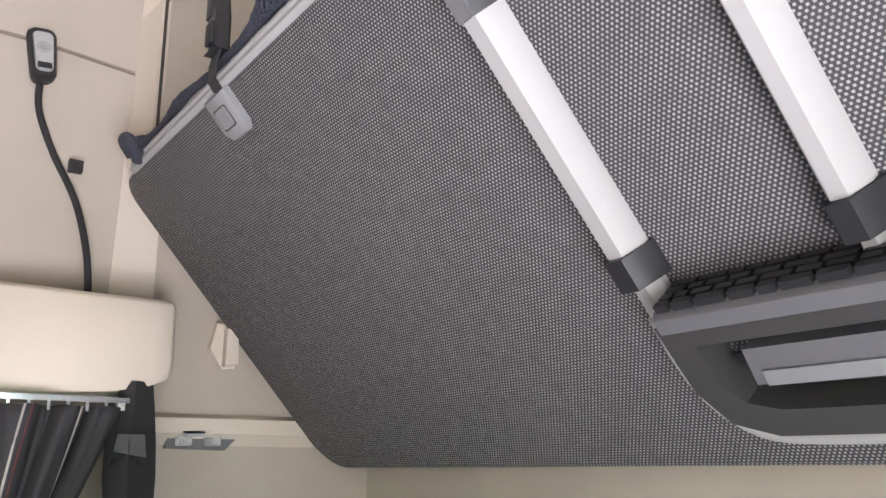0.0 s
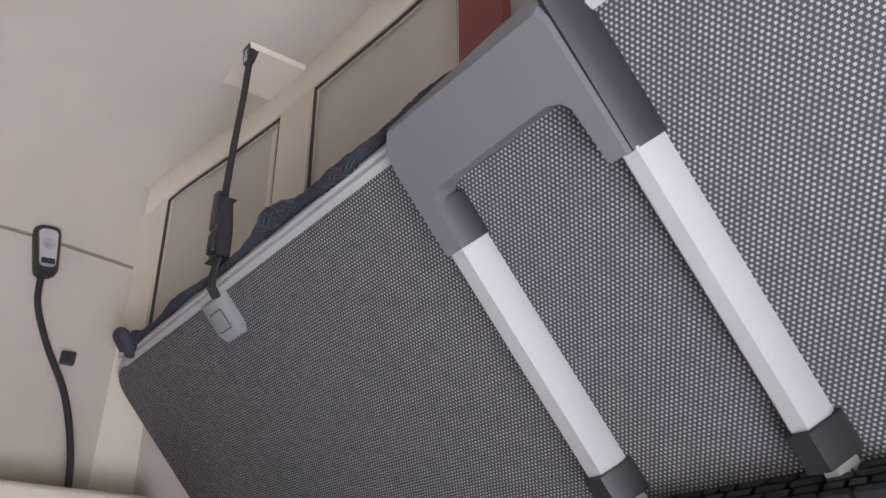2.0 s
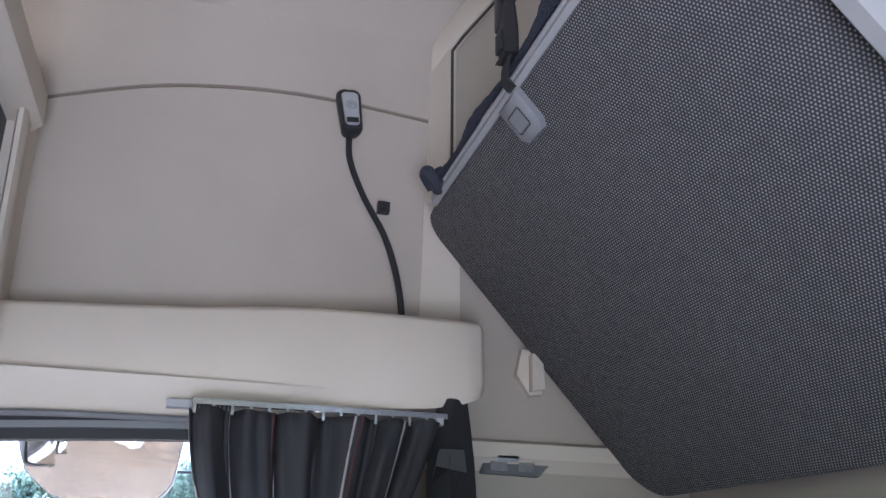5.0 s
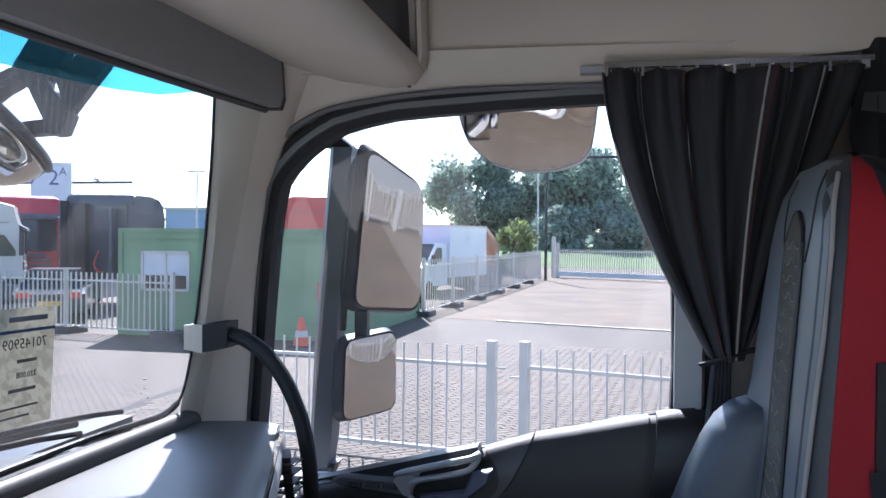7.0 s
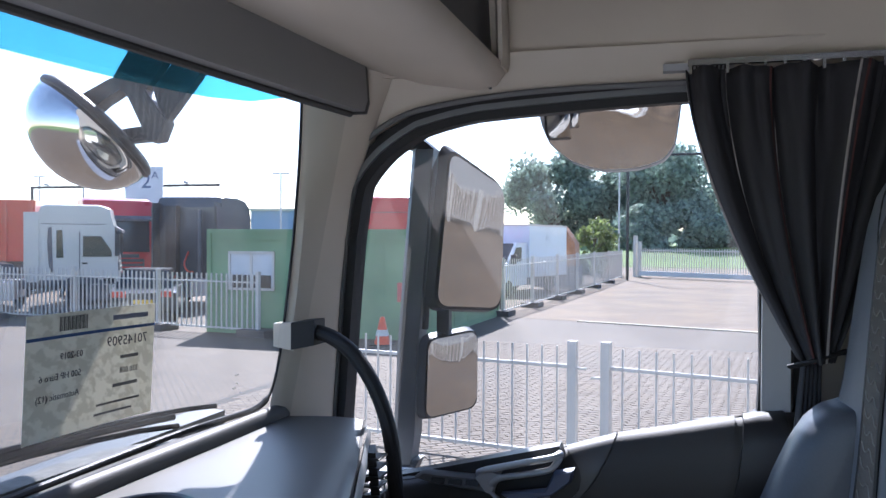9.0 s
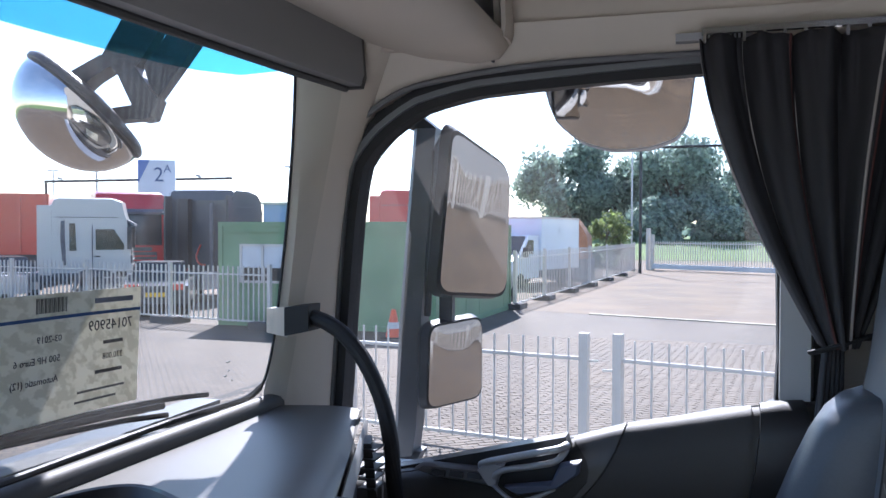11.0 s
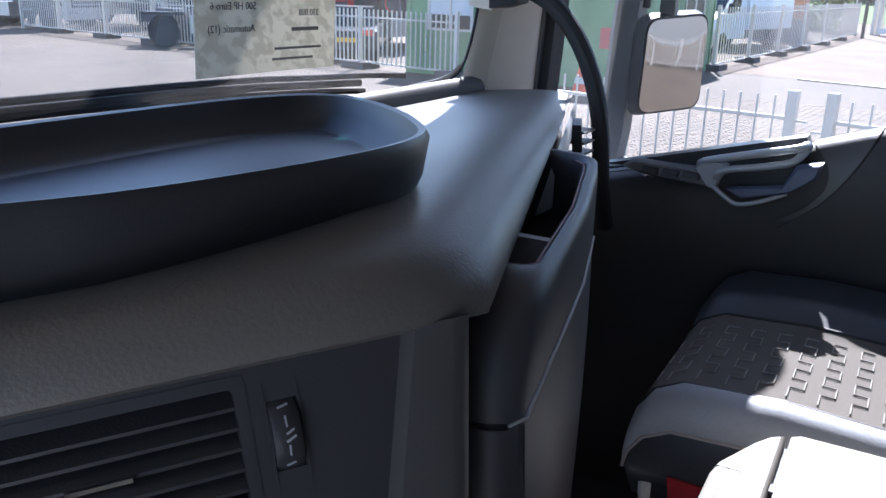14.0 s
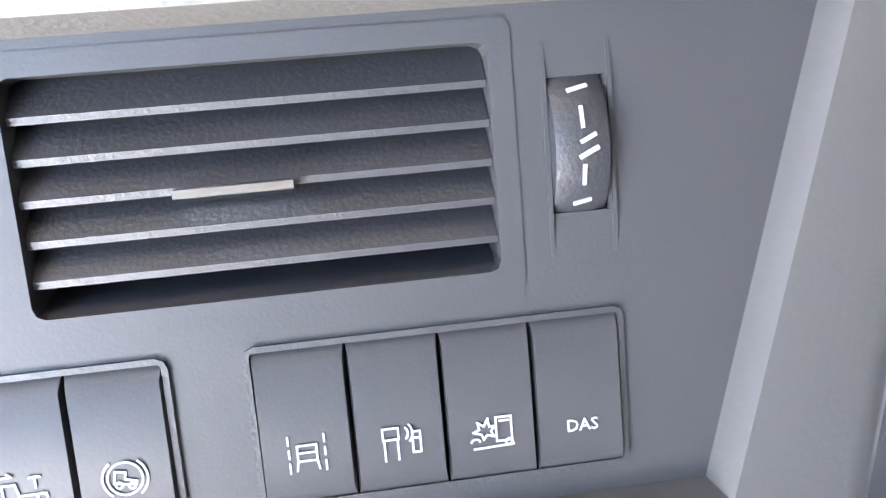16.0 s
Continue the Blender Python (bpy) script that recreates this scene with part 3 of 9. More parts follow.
for k in range(3):
    x = 0.012 + 0.034 * k
    world_part("switch", lofted([[(x, 1.517, 1.896), (x + 0.028, 1.517, 1.894), (x + 0.030, 1.517, 1.906), (x + 0.002, 1.517, 1.908)], [(x + 0.002, 1.510, 1.898), (x + 0.026, 1.511, 1.896), (x + 0.028, 1.513, 1.904), (x + 0.004, 1.512, 1.906)]]), M_BLACK, door, "small black window switch", bevel=0.001)
# pull handle: two satin bars that meet ahead, a bright lower edge and the release lever
def bar_of(points, y, r, flat=0.75):
    n = len(points)
    return tubed(smooth_path([(x, y + 0.035 * max(0.0, abs(2 * k / (n - 1) - 1) - 0.55), z) for k, (x, z) in enumerate(points)], 6), r, 12, flat)
world_part("upper_pull", bar_of([(0.108, 1.918), (0.120, 1.930), (0.183, 1.947), (0.245, 1.963), (0.260, 1.968)], 1.505, 0.0085), M_SATIN, door, "satin grey pull bar", smooth=True)
world_part("middle_pull", bar_of([(0.130, 1.888), (0.139, 1.910), (0.155, 1.921), (0.202, 1.931), (0.244, 1.943), (0.259, 1.962)], 1.500, 0.0075), M_SATIN, door, "satin grey pull bar", smooth=True)
world_part("lower_edge", bar_of([(0.128, 1.893), (0.155, 1.879), (0.175, 1.870), (0.208, 1.879), (0.241, 1.893)], 1.492, 0.0050), M_SATIN, door, "bright lower edge", smooth=True)
world_part("joint_cap", prism([(0.104, 1.916), (0.122, 1.933), (0.150, 1.925), (0.140, 1.908), (0.136, 1.890), (0.124, 1.890)], "y", 1.500, 1.53), M_SATIN, door, bevel=0.004)
world_part("release_lever", lofted([[(x, y, z) for x, z in ((0.153, 1.891), (0.236, 1.905), (0.250, 1.938), (0.287, 1.947), (0.283, 1.924), (0.248, 1.897), (0.178, 1.878))] for y in (1.515, 1.498)] + [[(x, 1.493, z) for x, z in ((0.158, 1.891), (0.237, 1.902), (0.253, 1.934), (0.282, 1.942), (0.278, 1.925), (0.246, 1.899), (0.180, 1.882))]]), M_LEVER, door, "blue-grey door release lever", bevel=0.002)

# ---- A pillar with grab handle ----
pillar = tagged(thing("pillar_trim", "beige windscreen pillar cover with a black grab handle", "trim", (-0.27, 1.52, 1.95), kind="structure"))
_ps = []
for z, xw, xs in ((1.93, -0.325, -0.235), (2.05, -0.302, -0.228), (2.14, -0.282, -0.222), (2.25, -0.268, -0.215), (2.35, -0.257, -0.205), (2.46, -0.248, -0.19), (2.56, -0.242, -0.15), (2.66, -0.238, -0.10), (2.74, -0.23, -0.06)):
    _ps.append([(xw, 1.475, z), (xw + 0.018, 1.478, z), (xs - 0.02, 1.545, z), (xs, 1.60, z), (xs - 0.02, 1.70, z), (xw - 0.06, 1.60, z)])
world_part("cover", lofted(_ps), M_BEIGE, pillar, smooth=True, angle=60)
# header panel between the pillar and the side shelf, over the door
_hp = []
for x, zb, zt in ((-0.16, 2.575, 2.74), (-0.09, 2.612, 2.74), (-0.02, 2.632, 2.74), (0.08, 2.648, 2.72), (0.2, 2.655, 2.72), (0.5, 2.66, 2.72), (0.95, 2.66, 2.72)):
    _hp.append([(x, 1.70, zb), (x, 1.615, zb), (x, 1.60, zb + 0.012), (x, 1.575, zt), (x, 1.70, zt)])
world_part("door_header", lofted(_hp), M_BEIGE, pillar, smooth=True, angle=50)
world_part("header_lip", tubed(smooth_path([(-0.195, 1.605, 2.535), (-0.10, 1.603, 2.60), (0.0, 1.603, 2.628), (0.2, 1.603, 2.648), (0.5, 1.603, 2.652)], 5), 0.006, 8), M_GREY_PLASTIC, pillar)
world_part("header_joint", boxes(((0.105, 1.585, 2.655), (0.109, 1.60, 2.70))), M_BLACK, pillar)
handle = thing("grab_handle", "black curved grab handle bolted to the pillar", "handle", (-0.21, 1.48, 2.18))
world_part("bracket", lofted([[(-0.292, 1.462, 2.15), (-0.292, 1.462, 2.195), (-0.292, 1.50, 2.195), (-0.292, 1.50, 2.15)], [(-0.24, 1.445, 2.145), (-0.24, 1.445, 2.20), (-0.24, 1.53, 2.20), (-0.24, 1.53, 2.145)]]), M_BEIGE, handle, "beige bracket cover", bevel=0.005)
world_part("socket", lofted([[(-0.243, 1.438, 2.148), (-0.243, 1.438, 2.20), (-0.243, 1.52, 2.20), (-0.243, 1.52, 2.148)], [(-0.196, 1.44, 2.158), (-0.196, 1.44, 2.206), (-0.196, 1.49, 2.206), (-0.196, 1.49, 2.158)]]), M_RUBBER, handle, bevel=0.005)
_gp = smooth_path([(-0.20, 1.462, 2.182), (-0.165, 1.458, 2.172), (-0.125, 1.453, 2.147), (-0.085, 1.45, 2.098), (-0.055, 1.45, 2.03), (-0.040, 1.45, 1.96), (-0.036, 1.455, 1.89), (-0.036, 1.50, 1.80)], 6)
world_part("bar", tubed(_gp, 0.0145, 14), M_RUBBER, handle, "black rubber-coated bar")
world_part("bead_chain", tubed([(-0.075, 1.50, 1.90), (-0.075, 1.50, 1.83)], 0.0015, 6), M_LIGHT_GREY, handle)

# ---- windscreen ----
M_SILL = surface("sill_skin", (0.095, 0.086, 0.076), 0.7, grain=300, amount=0.2, bump=0.3, vary=0.12)
windscreen = tagged(thing("window_1", "curved clear windscreen with a blue tinted top band", "windscreen", (-0.5, 0.45, 2.0), kind="structure"))


def screen_sheet(z0, z1, y0, y1, off=0.0, nz=6, ny=24, thick=0.005):
    front, back = [], []
    for i in range(nz + 1):
        z = z0 + (z1 - z0) * i / nz
        front.append([(wscreen_x(y0 + (y1 - y0) * k / ny, z) + off, y0 + (y1 - y0) * k / ny, z) for k in range(ny + 1)])
        back.append([(p[0] - thick, p[1], p[2]) for p in front[-1]])
    return lofted([f + list(reversed(b)) for f, b in zip(front, back)])


world_part("pane", screen_sheet(1.95, 2.76, -0.68, 1.50, ny=60), M_GLASS, windscreen, smooth=True).visible_shadow = False
_tint = []
for k in range(31):
    y = -0.68 + 2.13 * k / 30
    d = abs(y - 0.45) / 1.1
    zb = 2.598 + 0.02 * d * d + (0.05 * max(0, d - 0.85) / 0.15)
    _tint.append([(wscreen_x(y, zb) + 0.005, y, zb), (wscreen_x(y, 2.77) + 0.005, y, 2.77), (wscreen_x(y, 2.77) + 0.007, y, 2.77), (wscreen_x(y, zb) + 0.007, y, zb)])
world_part("tint_band", lofted(_tint), M_TINT, windscreen, "blue tinted sun band", smooth=True)
_wy = [-0.66 + 0.09 * k for k in range(21)]
_sl = smooth_path([(-0.458, y, 1.983) for y in _wy if y < 1.1] + [(-0.458, 1.178, 1.984), (-0.432, 1.36, 1.994), (-0.372, 1.425, 2.012), (-0.330, 1.452, 2.026), (-0.306, 1.461, 2.046), (-0.293, 1.465, 2.075), (-0.281, 1.470, 2.14), (-0.267, 1.471, 2.25), (-0.256, 1.472, 2.35), (-0.247, 1.473, 2.46), (-0.241, 1.473, 2.56), (-0.237, 1.474, 2.70)], 3)
world_part("screen_seal", tube(bmesh.new(), _sl, [0.006 if p.z < 2.05 else 0.0028 for p in _sl], 8), M_RUBBER, windscreen, "black rubber screen seal")
_sy = _wy + [1.28, 1.36, 1.42, 1.46]
def sill_front(y):
    k = min(1.0, max(0.0, (y - 1.2) / 0.26))
    return -0.456 + 0.125 * k * k, 1.977 + 0.04 * k * k
world_part("sill_cover", lofted([[(sill_front(y)[0], y, sill_front(y)[1]), (-0.298, y, 2.026), (-0.298, y, 1.95), (sill_front(y)[0], y, 1.93)] for y in _sy]), M_SILL, windscreen, "dark brown-grey inner sill below the screen", smooth=True, angle=40)
world_part("sill_pad", lofted([[(-0.302 - d, y, 1.99), (-0.304 - d, y, 2.024), (-0.298 - d, y, 2.032), (-0.288 - d, y, 2.0325), (-0.280 - d, y, 2.026), (-0.277 - d, y, 2.015), (-0.278 - d, y, 1.99)] for y, d in [(y, max(0.0, 1.35 - y) * 0.035) for y in _wy + [1.28, 1.40, 1.495, 1.505]]]), M_DOOR, windscreen, "black padded bar along the sill", smooth=True, angle=50)

# ---- front overhead storage ----
locker = thing("overhead_locker", "beige front overhead storage with a dark recessed compartment", "locker", (0.14, 1.2, 2.65))
# side cheek, posts and lintel frame the two openings in the rear face
def face_rows(y):
    """Cross-section of the underside from the face forward to the screen header."""
    return [(0.145, y, 2.675), (0.128, y, 2.652), (0.08, y, 2.646), (-0.02, y, 2.662), (-0.13, y, 2.695), (-0.20, y, 2.71), (-0.20, y, 2.74), (0.10, y, 2.70), (0.145, y, 2.69)]
world_part("underside", lofted([face_rows(y) for y in (LEFT, -0.4, 0.2, 0.8, 1.2, 1.42)] + [[(p[0] - 0.001, 1.55, p[2] + 0.001) for p in face_rows(0)]] + [[(p[0] - 0.006, 1.585, p[2] + 0.006) for p in face_rows(0)]] + [[(p[0] - 0.03, 1.608, p[2] + 0.022) for p in face_rows(0)]]), M_BEIGE, locker, smooth=True, angle=60)
def post(y0, y1, z0, z1):
    return lofted([[(0.0, y0, z0), (0.135, y0, z0), (0.15, y0 + 0.012, z0), (0.15, y1 - 0.012, z0), (0.135, y1, z0), (0.0, y1, z0)], [(0.0, y0, z1), (0.115, y0, z1), (0.13, y0 + 0.012, z1), (0.13, y1 - 0.012, z1), (0.115, y1, z1), (0.0, y1, z1)]])
world_part("end_post", lofted([[(x + d, y, z) for x, y in ((0.09, 1.592), (0.122, 1.588), (0.136, 1.522), (0.141, 1.512), (0.149, 1.512), (0.153, 1.53), (0.150, 1.575), (0.135, 1.60), (0.09, 1.60))] for z, d in ((2.682, -0.004), (2.70, 0.0), (3.26, -0.02))]), M_BEIGE, locker, smooth=True, angle=50)
for y0, y1 in ((0.83, 0.93), (0.13, 0.23), (-0.57, -0.47)):
    world_part("post", post(y0, y1, 2.688, 3.26), M_BEIGE, locker, bevel=0.008)
world_part("cheek", lofted([[(-0.2, 1.56, 2.68), (0.135, 1.56, 2.68), (0.135, 1.705, 2.69), (-0.2, 1.705, 2.69)], [(-0.2, 1.57, 3.3), (0.118, 1.57, 3.3), (0.118, 1.705, 3.3), (-0.2, 1.705, 3.3)]]), M_BEIGE, locker, bevel=0.012)
world_part("lintel", lofted([[(0.0, y, 3.165), (0.13, y, 3.165), (0.148, y, 3.18), (0.145, y, 3.245), (0.12, y, 3.30), (0.0, y, 3.30)] for y in (LEFT, 0.4, 1.60)]), M_BEIGE, locker, bevel=0.006)
world_part("roof_shelf", boxes(((-0.2, LEFT, 3.28), (0.10, 1.70, 3.34))), M_BEIGE_CLOTH, locker)
world_part("back", boxes(((-0.2, LEFT, 2.70), (-0.17, 1.58, 3.3))), M_GREY_PLASTIC, locker)
for y0, y1 in ((0.935, 1.588), (0.235, 0.825), (-0.465, 0.125)):
    world_part("compartment_door", lofted([[(0.105, y0, 2.672), (0.12, y0, 2.672), (0.108, y0, 2.835), (0.095, y0, 2.835)], [(0.105, y1, 2.672), (0.12, y1, 2.672), (0.108, y1, 2.85), (0.095, y1, 2.85)]]), surface("blue_grey_flap", (0.05, 0.058, 0.075), 0.4, grain=500, vary=0.1), locker, "dark blue-grey flap", bevel=0.004)
    for dz, dx in ((0.012, 0.1215), (0.03, 0.1205)):
        world_part("flap_groove", boxes(((dx - 0.004, y0 + 0.02, 2.672 + dz), (dx, y1 - 0.02, 2.6745 + dz))), M_BEZEL, locker)
    world_part("shelf_bar", lofted([[(0.085, y0, 2.842), (0.122, y0, 2.848), (0.122, y0, 2.87), (0.085, y0, 2.872)], [(0.085, y1, 2.852), (0.122, y1, 2.858), (0.122, y1, 2.88), (0.085, y1, 2.882)]]), M_LIGHT_GREY, locker, "light grey shelf bar", bevel=0.004)
    world_part("grille", lofted([[(0.096, y0, 2.86), (0.102, y0, 2.86), (0.102, y1, 2.86), (0.096, y1, 2.86)], [(0.088, y0, 3.17), (0.094, y0, 3.17), (0.094, y1, 3.17), (0.088, y1, 3.17)]]), weave("locker_mesh", (0.07, 0.07, 0.075), (0.20, 0.195, 0.19), 0.006, 0.006, 0.7, axis=("Y", "Z")), locker, "grey perforated inner panel")
    world_part("side_panel", boxes(((0.045, y0, 2.70), (0.05, y1, 2.86))), M_PANEL, locker)
world_part("marking", prism([(1.17, 2.722), (1.245, 2.745), (1.165, 2.79)], "x", 0.113, 0.122), surface("pale_marking", (0.35, 0.36, 0.37), 0.5), locker, "pale triangular mark")

# roller blind box under the header
M_BLIND = surface("blind_case_grey", (0.22, 0.215, 0.21), 0.55, grain=700, amount=0.05, bump=0.08, vary=0.05)
blind = thing("sun_blind", "grey roller sun blind box above the windscreen", "sun blind", (-0.14, 0.5, 2.6))
_bl = []
for k in range(13):
    y = LEFT + 0.08 + (1.498 - LEFT - 0.08) * k / 12
    x = -0.118 - 0.15 * max(0, (1.498 - y)) ** 0.8 * 0.55
    _bl.append([(x, y, 2.605), (x + 0.006, y, 2.625), (x, y, 2.70), (x - 0.05, y, 2.715), (x - 0.07, y, 2.66), (x - 0.04, y, 2.605)])
world_part("case", lofted(_bl), M_BLIND, blind, smooth=True, angle=40)
world_part("end_cap", lofted([[(p[0] + s * 0.0, 1.498 + d, p[2] - 0.004 * (s)) for p in _bl[-1]] for d, s in ((0.0, 1), (0.012, 1))]), M_BEZEL, blind, bevel=0.003)
world_part("pull_rail", tubed([(p[0][0] - 0.03, p[0][1], 2.602) for p in _bl], 0.007, 8), M_BEZEL, blind)

# ---- side shelf over the passenger door ----
shelf = thing("side_shelf", "long beige plastic side shelf panel over the door", "shelf", (0.6, 1.6, 2.66))
_ss = []
for x, y, zt, zb in ((0.135, 1.612, 2.842, 2.672), (0.25, 1.608, 2.848, 2.676), (0.45, 1.60, 2.858, 2.68), (0.62, 1.592, 2.872, 2.682), (0.70, 1.583, 2.874, 2.683), (0.77, 1.566, 2.870, 2.684), (0.83, 1.552, 2.866, 2.685), (0.90, 1.551, 2.866, 2.69), (0.965, 1.553, 2.866, 2.703), (0.995, 1.556, 2.866, 2.715), (1.006, 1.565, 2.860, 2.728)):
    _ss.append([(x, y, zb), (x, y - 0.006, zb + 0.02), (x, y - 0.004, zt - 0.012), (x, y + 0.006, zt), (x, 1.70, zt - 0.005), (x, 1.70, zb + 0.01)])
world_part("panel", lofted(_ss), M_BEIGE, shelf, smooth=True, angle=60)
world_part("air_vent", boxes(((0.435, 1.575, 2.669), (0.56, 1.60, 2.682))), M_LIGHT_GREY, shelf, "small grey slotted outlet", bevel=0.002)
for k in range(9):
    world_part("slot", boxes(((0.485 + 0.007 * k, 1.572, 2.668), (0.488 + 0.007 * k, 1.598, 2.681))), M_BLACK, shelf)

# reading lamp on a gooseneck
lamp = thing("reading_lamp", "black gooseneck reading lamp with a silver face, switched off", "lamp", (0.85, 1.63, 2.86))
_neck = smooth_path([(0.862, 1.64, 2.85), (0.852, 1.645, 2.95), (0.825, 1.665, 3.06), (0.775, 1.68, 3.16), (0.742, 1.68, 3.24), (0.737, 1.68, 3.30)], 8)
world_part("gooseneck", tubed(_neck, 0.0068, 10), M_RUBBER, lamp)
_hd = Matrix.Translation((0.734, 1.672, 3.352)) @ Matrix.Rotation(radians(-12), 4, "X") @ Matrix.Rotation(radians(-6), 4, "Y")
def ovoid(w, h, y, top=0.85):
    return [(x * (1.0 if z > 0 else top) , y, z) for x, z in rounded(w, h, min(w, h) * 0.30)]
world_part("head", lofted([ovoid(0.044, 0.108, 0.022), ovoid(0.054, 0.118, 0.008), ovoid(0.056, 0.12, -0.006), ovoid(0.048, 0.112, -0.014)], m=_hd), M_BLACK, lamp, bevel=0.002)
world_part("face", lofted([ovoid(0.040, 0.094, -0.012), ovoid(0.037, 0.090, -0.018)], m=_hd), surface("satin_silver", (0.55, 0.57, 0.60), 0.3, metal=0.6, vary=0.04), lamp, "silver face plate", bevel=0.002)
_b = bmesh.new()
lathe(_b, [(0.0135, 0.0), (0.0135, 0.002), (0.009, 0.0015), (0.006, 0.003), (0.0, 0.003)], _hd @ Matrix.Translation((0, -0.0172, 0.008)) @ Matrix.Rotation(radians(90), 4, "X"), 20)
world_part("lens", _b, M_CLEAR, lamp)
_b = bmesh.new()
lathe(_b, [(0.006, 0.0), (0.006, 0.0042), (0.0, 0.0042)], _hd @ Matrix.Translation((0, -0.0175, 0.008)) @ Matrix.Rotation(radians(90), 4, "X"), 14)
world_part("led", _b, M_LIGHT_GREY, lamp)
_b = bmesh.new()
box(_b, (-0.013, -0.0205, -0.041), (0.013, -0.017, -0.029), _hd)
world_part("rocker", _b, M_BLACK, lamp, bevel=0.0015)

stub = thing("wall_clip", "small black plastic stud clip on the side wall", "clip", (0.82, 1.70, 3.14))
world_part("stud", boxes(((0.808, 1.676, 3.128), (0.834, 1.698, 3.152))), M_BLACK, stub, bevel=0.004)
world_part("slot", boxes(((0.816, 1.672, 3.134), (0.826, 1.677, 3.146))), M_RUBBER, stub)

hook = thing("coat_hook", "beige folding coat hook on the side wall", "hook", (1.15, 1.70, 2.8))
world_part("base", prism([(1.122, 2.80), (1.135, 2.855), (1.175, 2.85), (1.178, 2.76), (1.15, 2.757)], "y", 1.685, 1.706), M_BEIGE, hook, bevel=0.005)
world_part("tongue", prism([(1.148, 2.762), (1.15, 2.842), (1.174, 2.838), (1.177, 2.768)], "y", 1.664, 1.684), M_BEIGE, hook, bevel=0.006)

wlight = thing("wall_light", "clear slotted courtesy light with chrome ends, unlit", "lamp", (1.12, 1.70, 2.61))
world_part("housing", prism([(1.045, 2.595), (1.05, 2.63), (1.175, 2.632), (1.19, 2.615), (1.168, 2.592)], "y", 1.688, 1.708), M_GREY_PLASTIC, wlight, bevel=0.003)
for x in (1.062, 1.122):
    world_part("reflector", prism([(x, 2.60), (x, 2.625), (x + 0.035, 2.626), (x + 0.035, 2.601)], "y", 1.684, 1.69), M_CHROME, wlight, bevel=0.002)
    for k in range(5):
        world_part("rib", boxes(((x + 0.004 + 0.007 * k, 1.681, 2.602), (x + 0.0065 + 0.007 * k, 1.686, 2.624))), M_CLEAR, wlight)
world_part("rocker", boxes(((1.075, 1.676, 2.618), (1.12, 1.688, 2.63))), M_LIGHT_GREY, wlight, bevel=0.002)

# ---- curtain ----
rod = thing("curtain_rod", "thin chrome curtain rail under the side shelf", "curtain rail", (0.7, 1.52, 2.672))
world_part("rail", boxes(((0.478, 1.527, 2.668), (0.925, 1.539, 2.678))), M_CHROME, rod, bevel=0.002)
world_part("end_stop", boxes(((0.902, 1.518, 2.655), (0.915, 1.532, 2.668))), M_LIGHT_GREY, rod, bevel=0.002)
for k in range(14):
    x = 0.48 + 0.031 * k
    world_part("glider", boxes(((x, 1.527, 2.652), (x + 0.005, 1.534, 2.668))), M_CHROME, rod)

M_PIPE_RED = surface("red_brown_piping", (0.075, 0.028, 0.026), 0.85, grain=600, amount=0.1)
curtain = thing("curtain", "dark grey gathered curtain with pale and red piping, tied back", "curtain", (0.68, 1.5, 2.2))
def curtain_point(s, v):
    """s across the cloth 0..1, v down 0..1: pleats that gather towards the tie at the back edge of the window."""
    z = 2.660 - 0.50 * v
    g = v ** 1.35
    left0, right0 = 0.468, 0.90
    lx = 0.468 + 0.195 * (v ** 1.5)
    rx = right0 - 0.185 * (v ** 1.1)
    x = lx + (rx - lx) * s
    ph = s * 2 * math.pi * 6.0 + 1.5 * math.sin(6 * s + 1.2 * v) + 0.5 * math.sin(15 * s)
    amp = 0.024 * (1 - 0.3 * g) * (0.65 + 0.5 * math.sin(7.3 * s + 1.1) ** 2)
    y = 1.527 - 0.045 * math.sin(math.pi * s) * g + amp * math.sin(ph) + 0.007 * math.sin(2.3 * ph + 3 * v) * (1 - 0.5 * v) + 0.004 * math.sin(4.1 * ph - 9 * v) * max(0, 1 - 2.2 * v)
    return Vector((x + 0.006 * math.cos(ph) * (1 - g), y - 0.01 * g, z))
_rows = [[curtain_point(s / 150, v / 26) for s in range(151)] for v in range(27)]
_cb = bmesh.new()
loft(_cb, _rows, closed=False, caps=False)
_cl = world_part("cloth", _cb, M_CURTAIN, curtain, smooth=True, angle=180)
_sol = _cl.modifiers.new("thickness", "SOLIDIFY")
_sol.thickness = 0.0025
for s, mat in ((0.005, M_PIPING), (0.17, M_PIPING), (0.33, M_PIPE_RED), (0.36, M_PIPING), (0.66, M_PIPING), (0.68, M_PIPE_RED), (0.86, M_PIPING)):
    world_part("piping", tubed([curtain_point(s, v / 30) + Vector((0, -0.004, 0)) for v in range(31)], 0.0022, 6), mat, curtain)
def curtain_low(s, v):
    top = curtain_point(s, 1.0)
    z = 2.16 - 0.23 * v
    x = 0.682 + (top.x - 0.69) * (0.55 + 0.35 * v) - 0.012 * v
    return Vector((x, 1.515 + 0.02 * math.sin(s * 2 * math.pi * 5) * (0.4 + 0.6 * v), z))
_cb = bmesh.new()
loft(_cb, [[curtain_low(s / 60, v / 10) for s in range(61)] for v in range(11)], closed=False, caps=False)
_cl = world_part("lower_cloth", _cb, M_CURTAIN, curtain, smooth=True, angle=180)
_sol = _cl.modifiers.new("thickness", "SOLIDIFY")
_sol.thickness = 0.0025
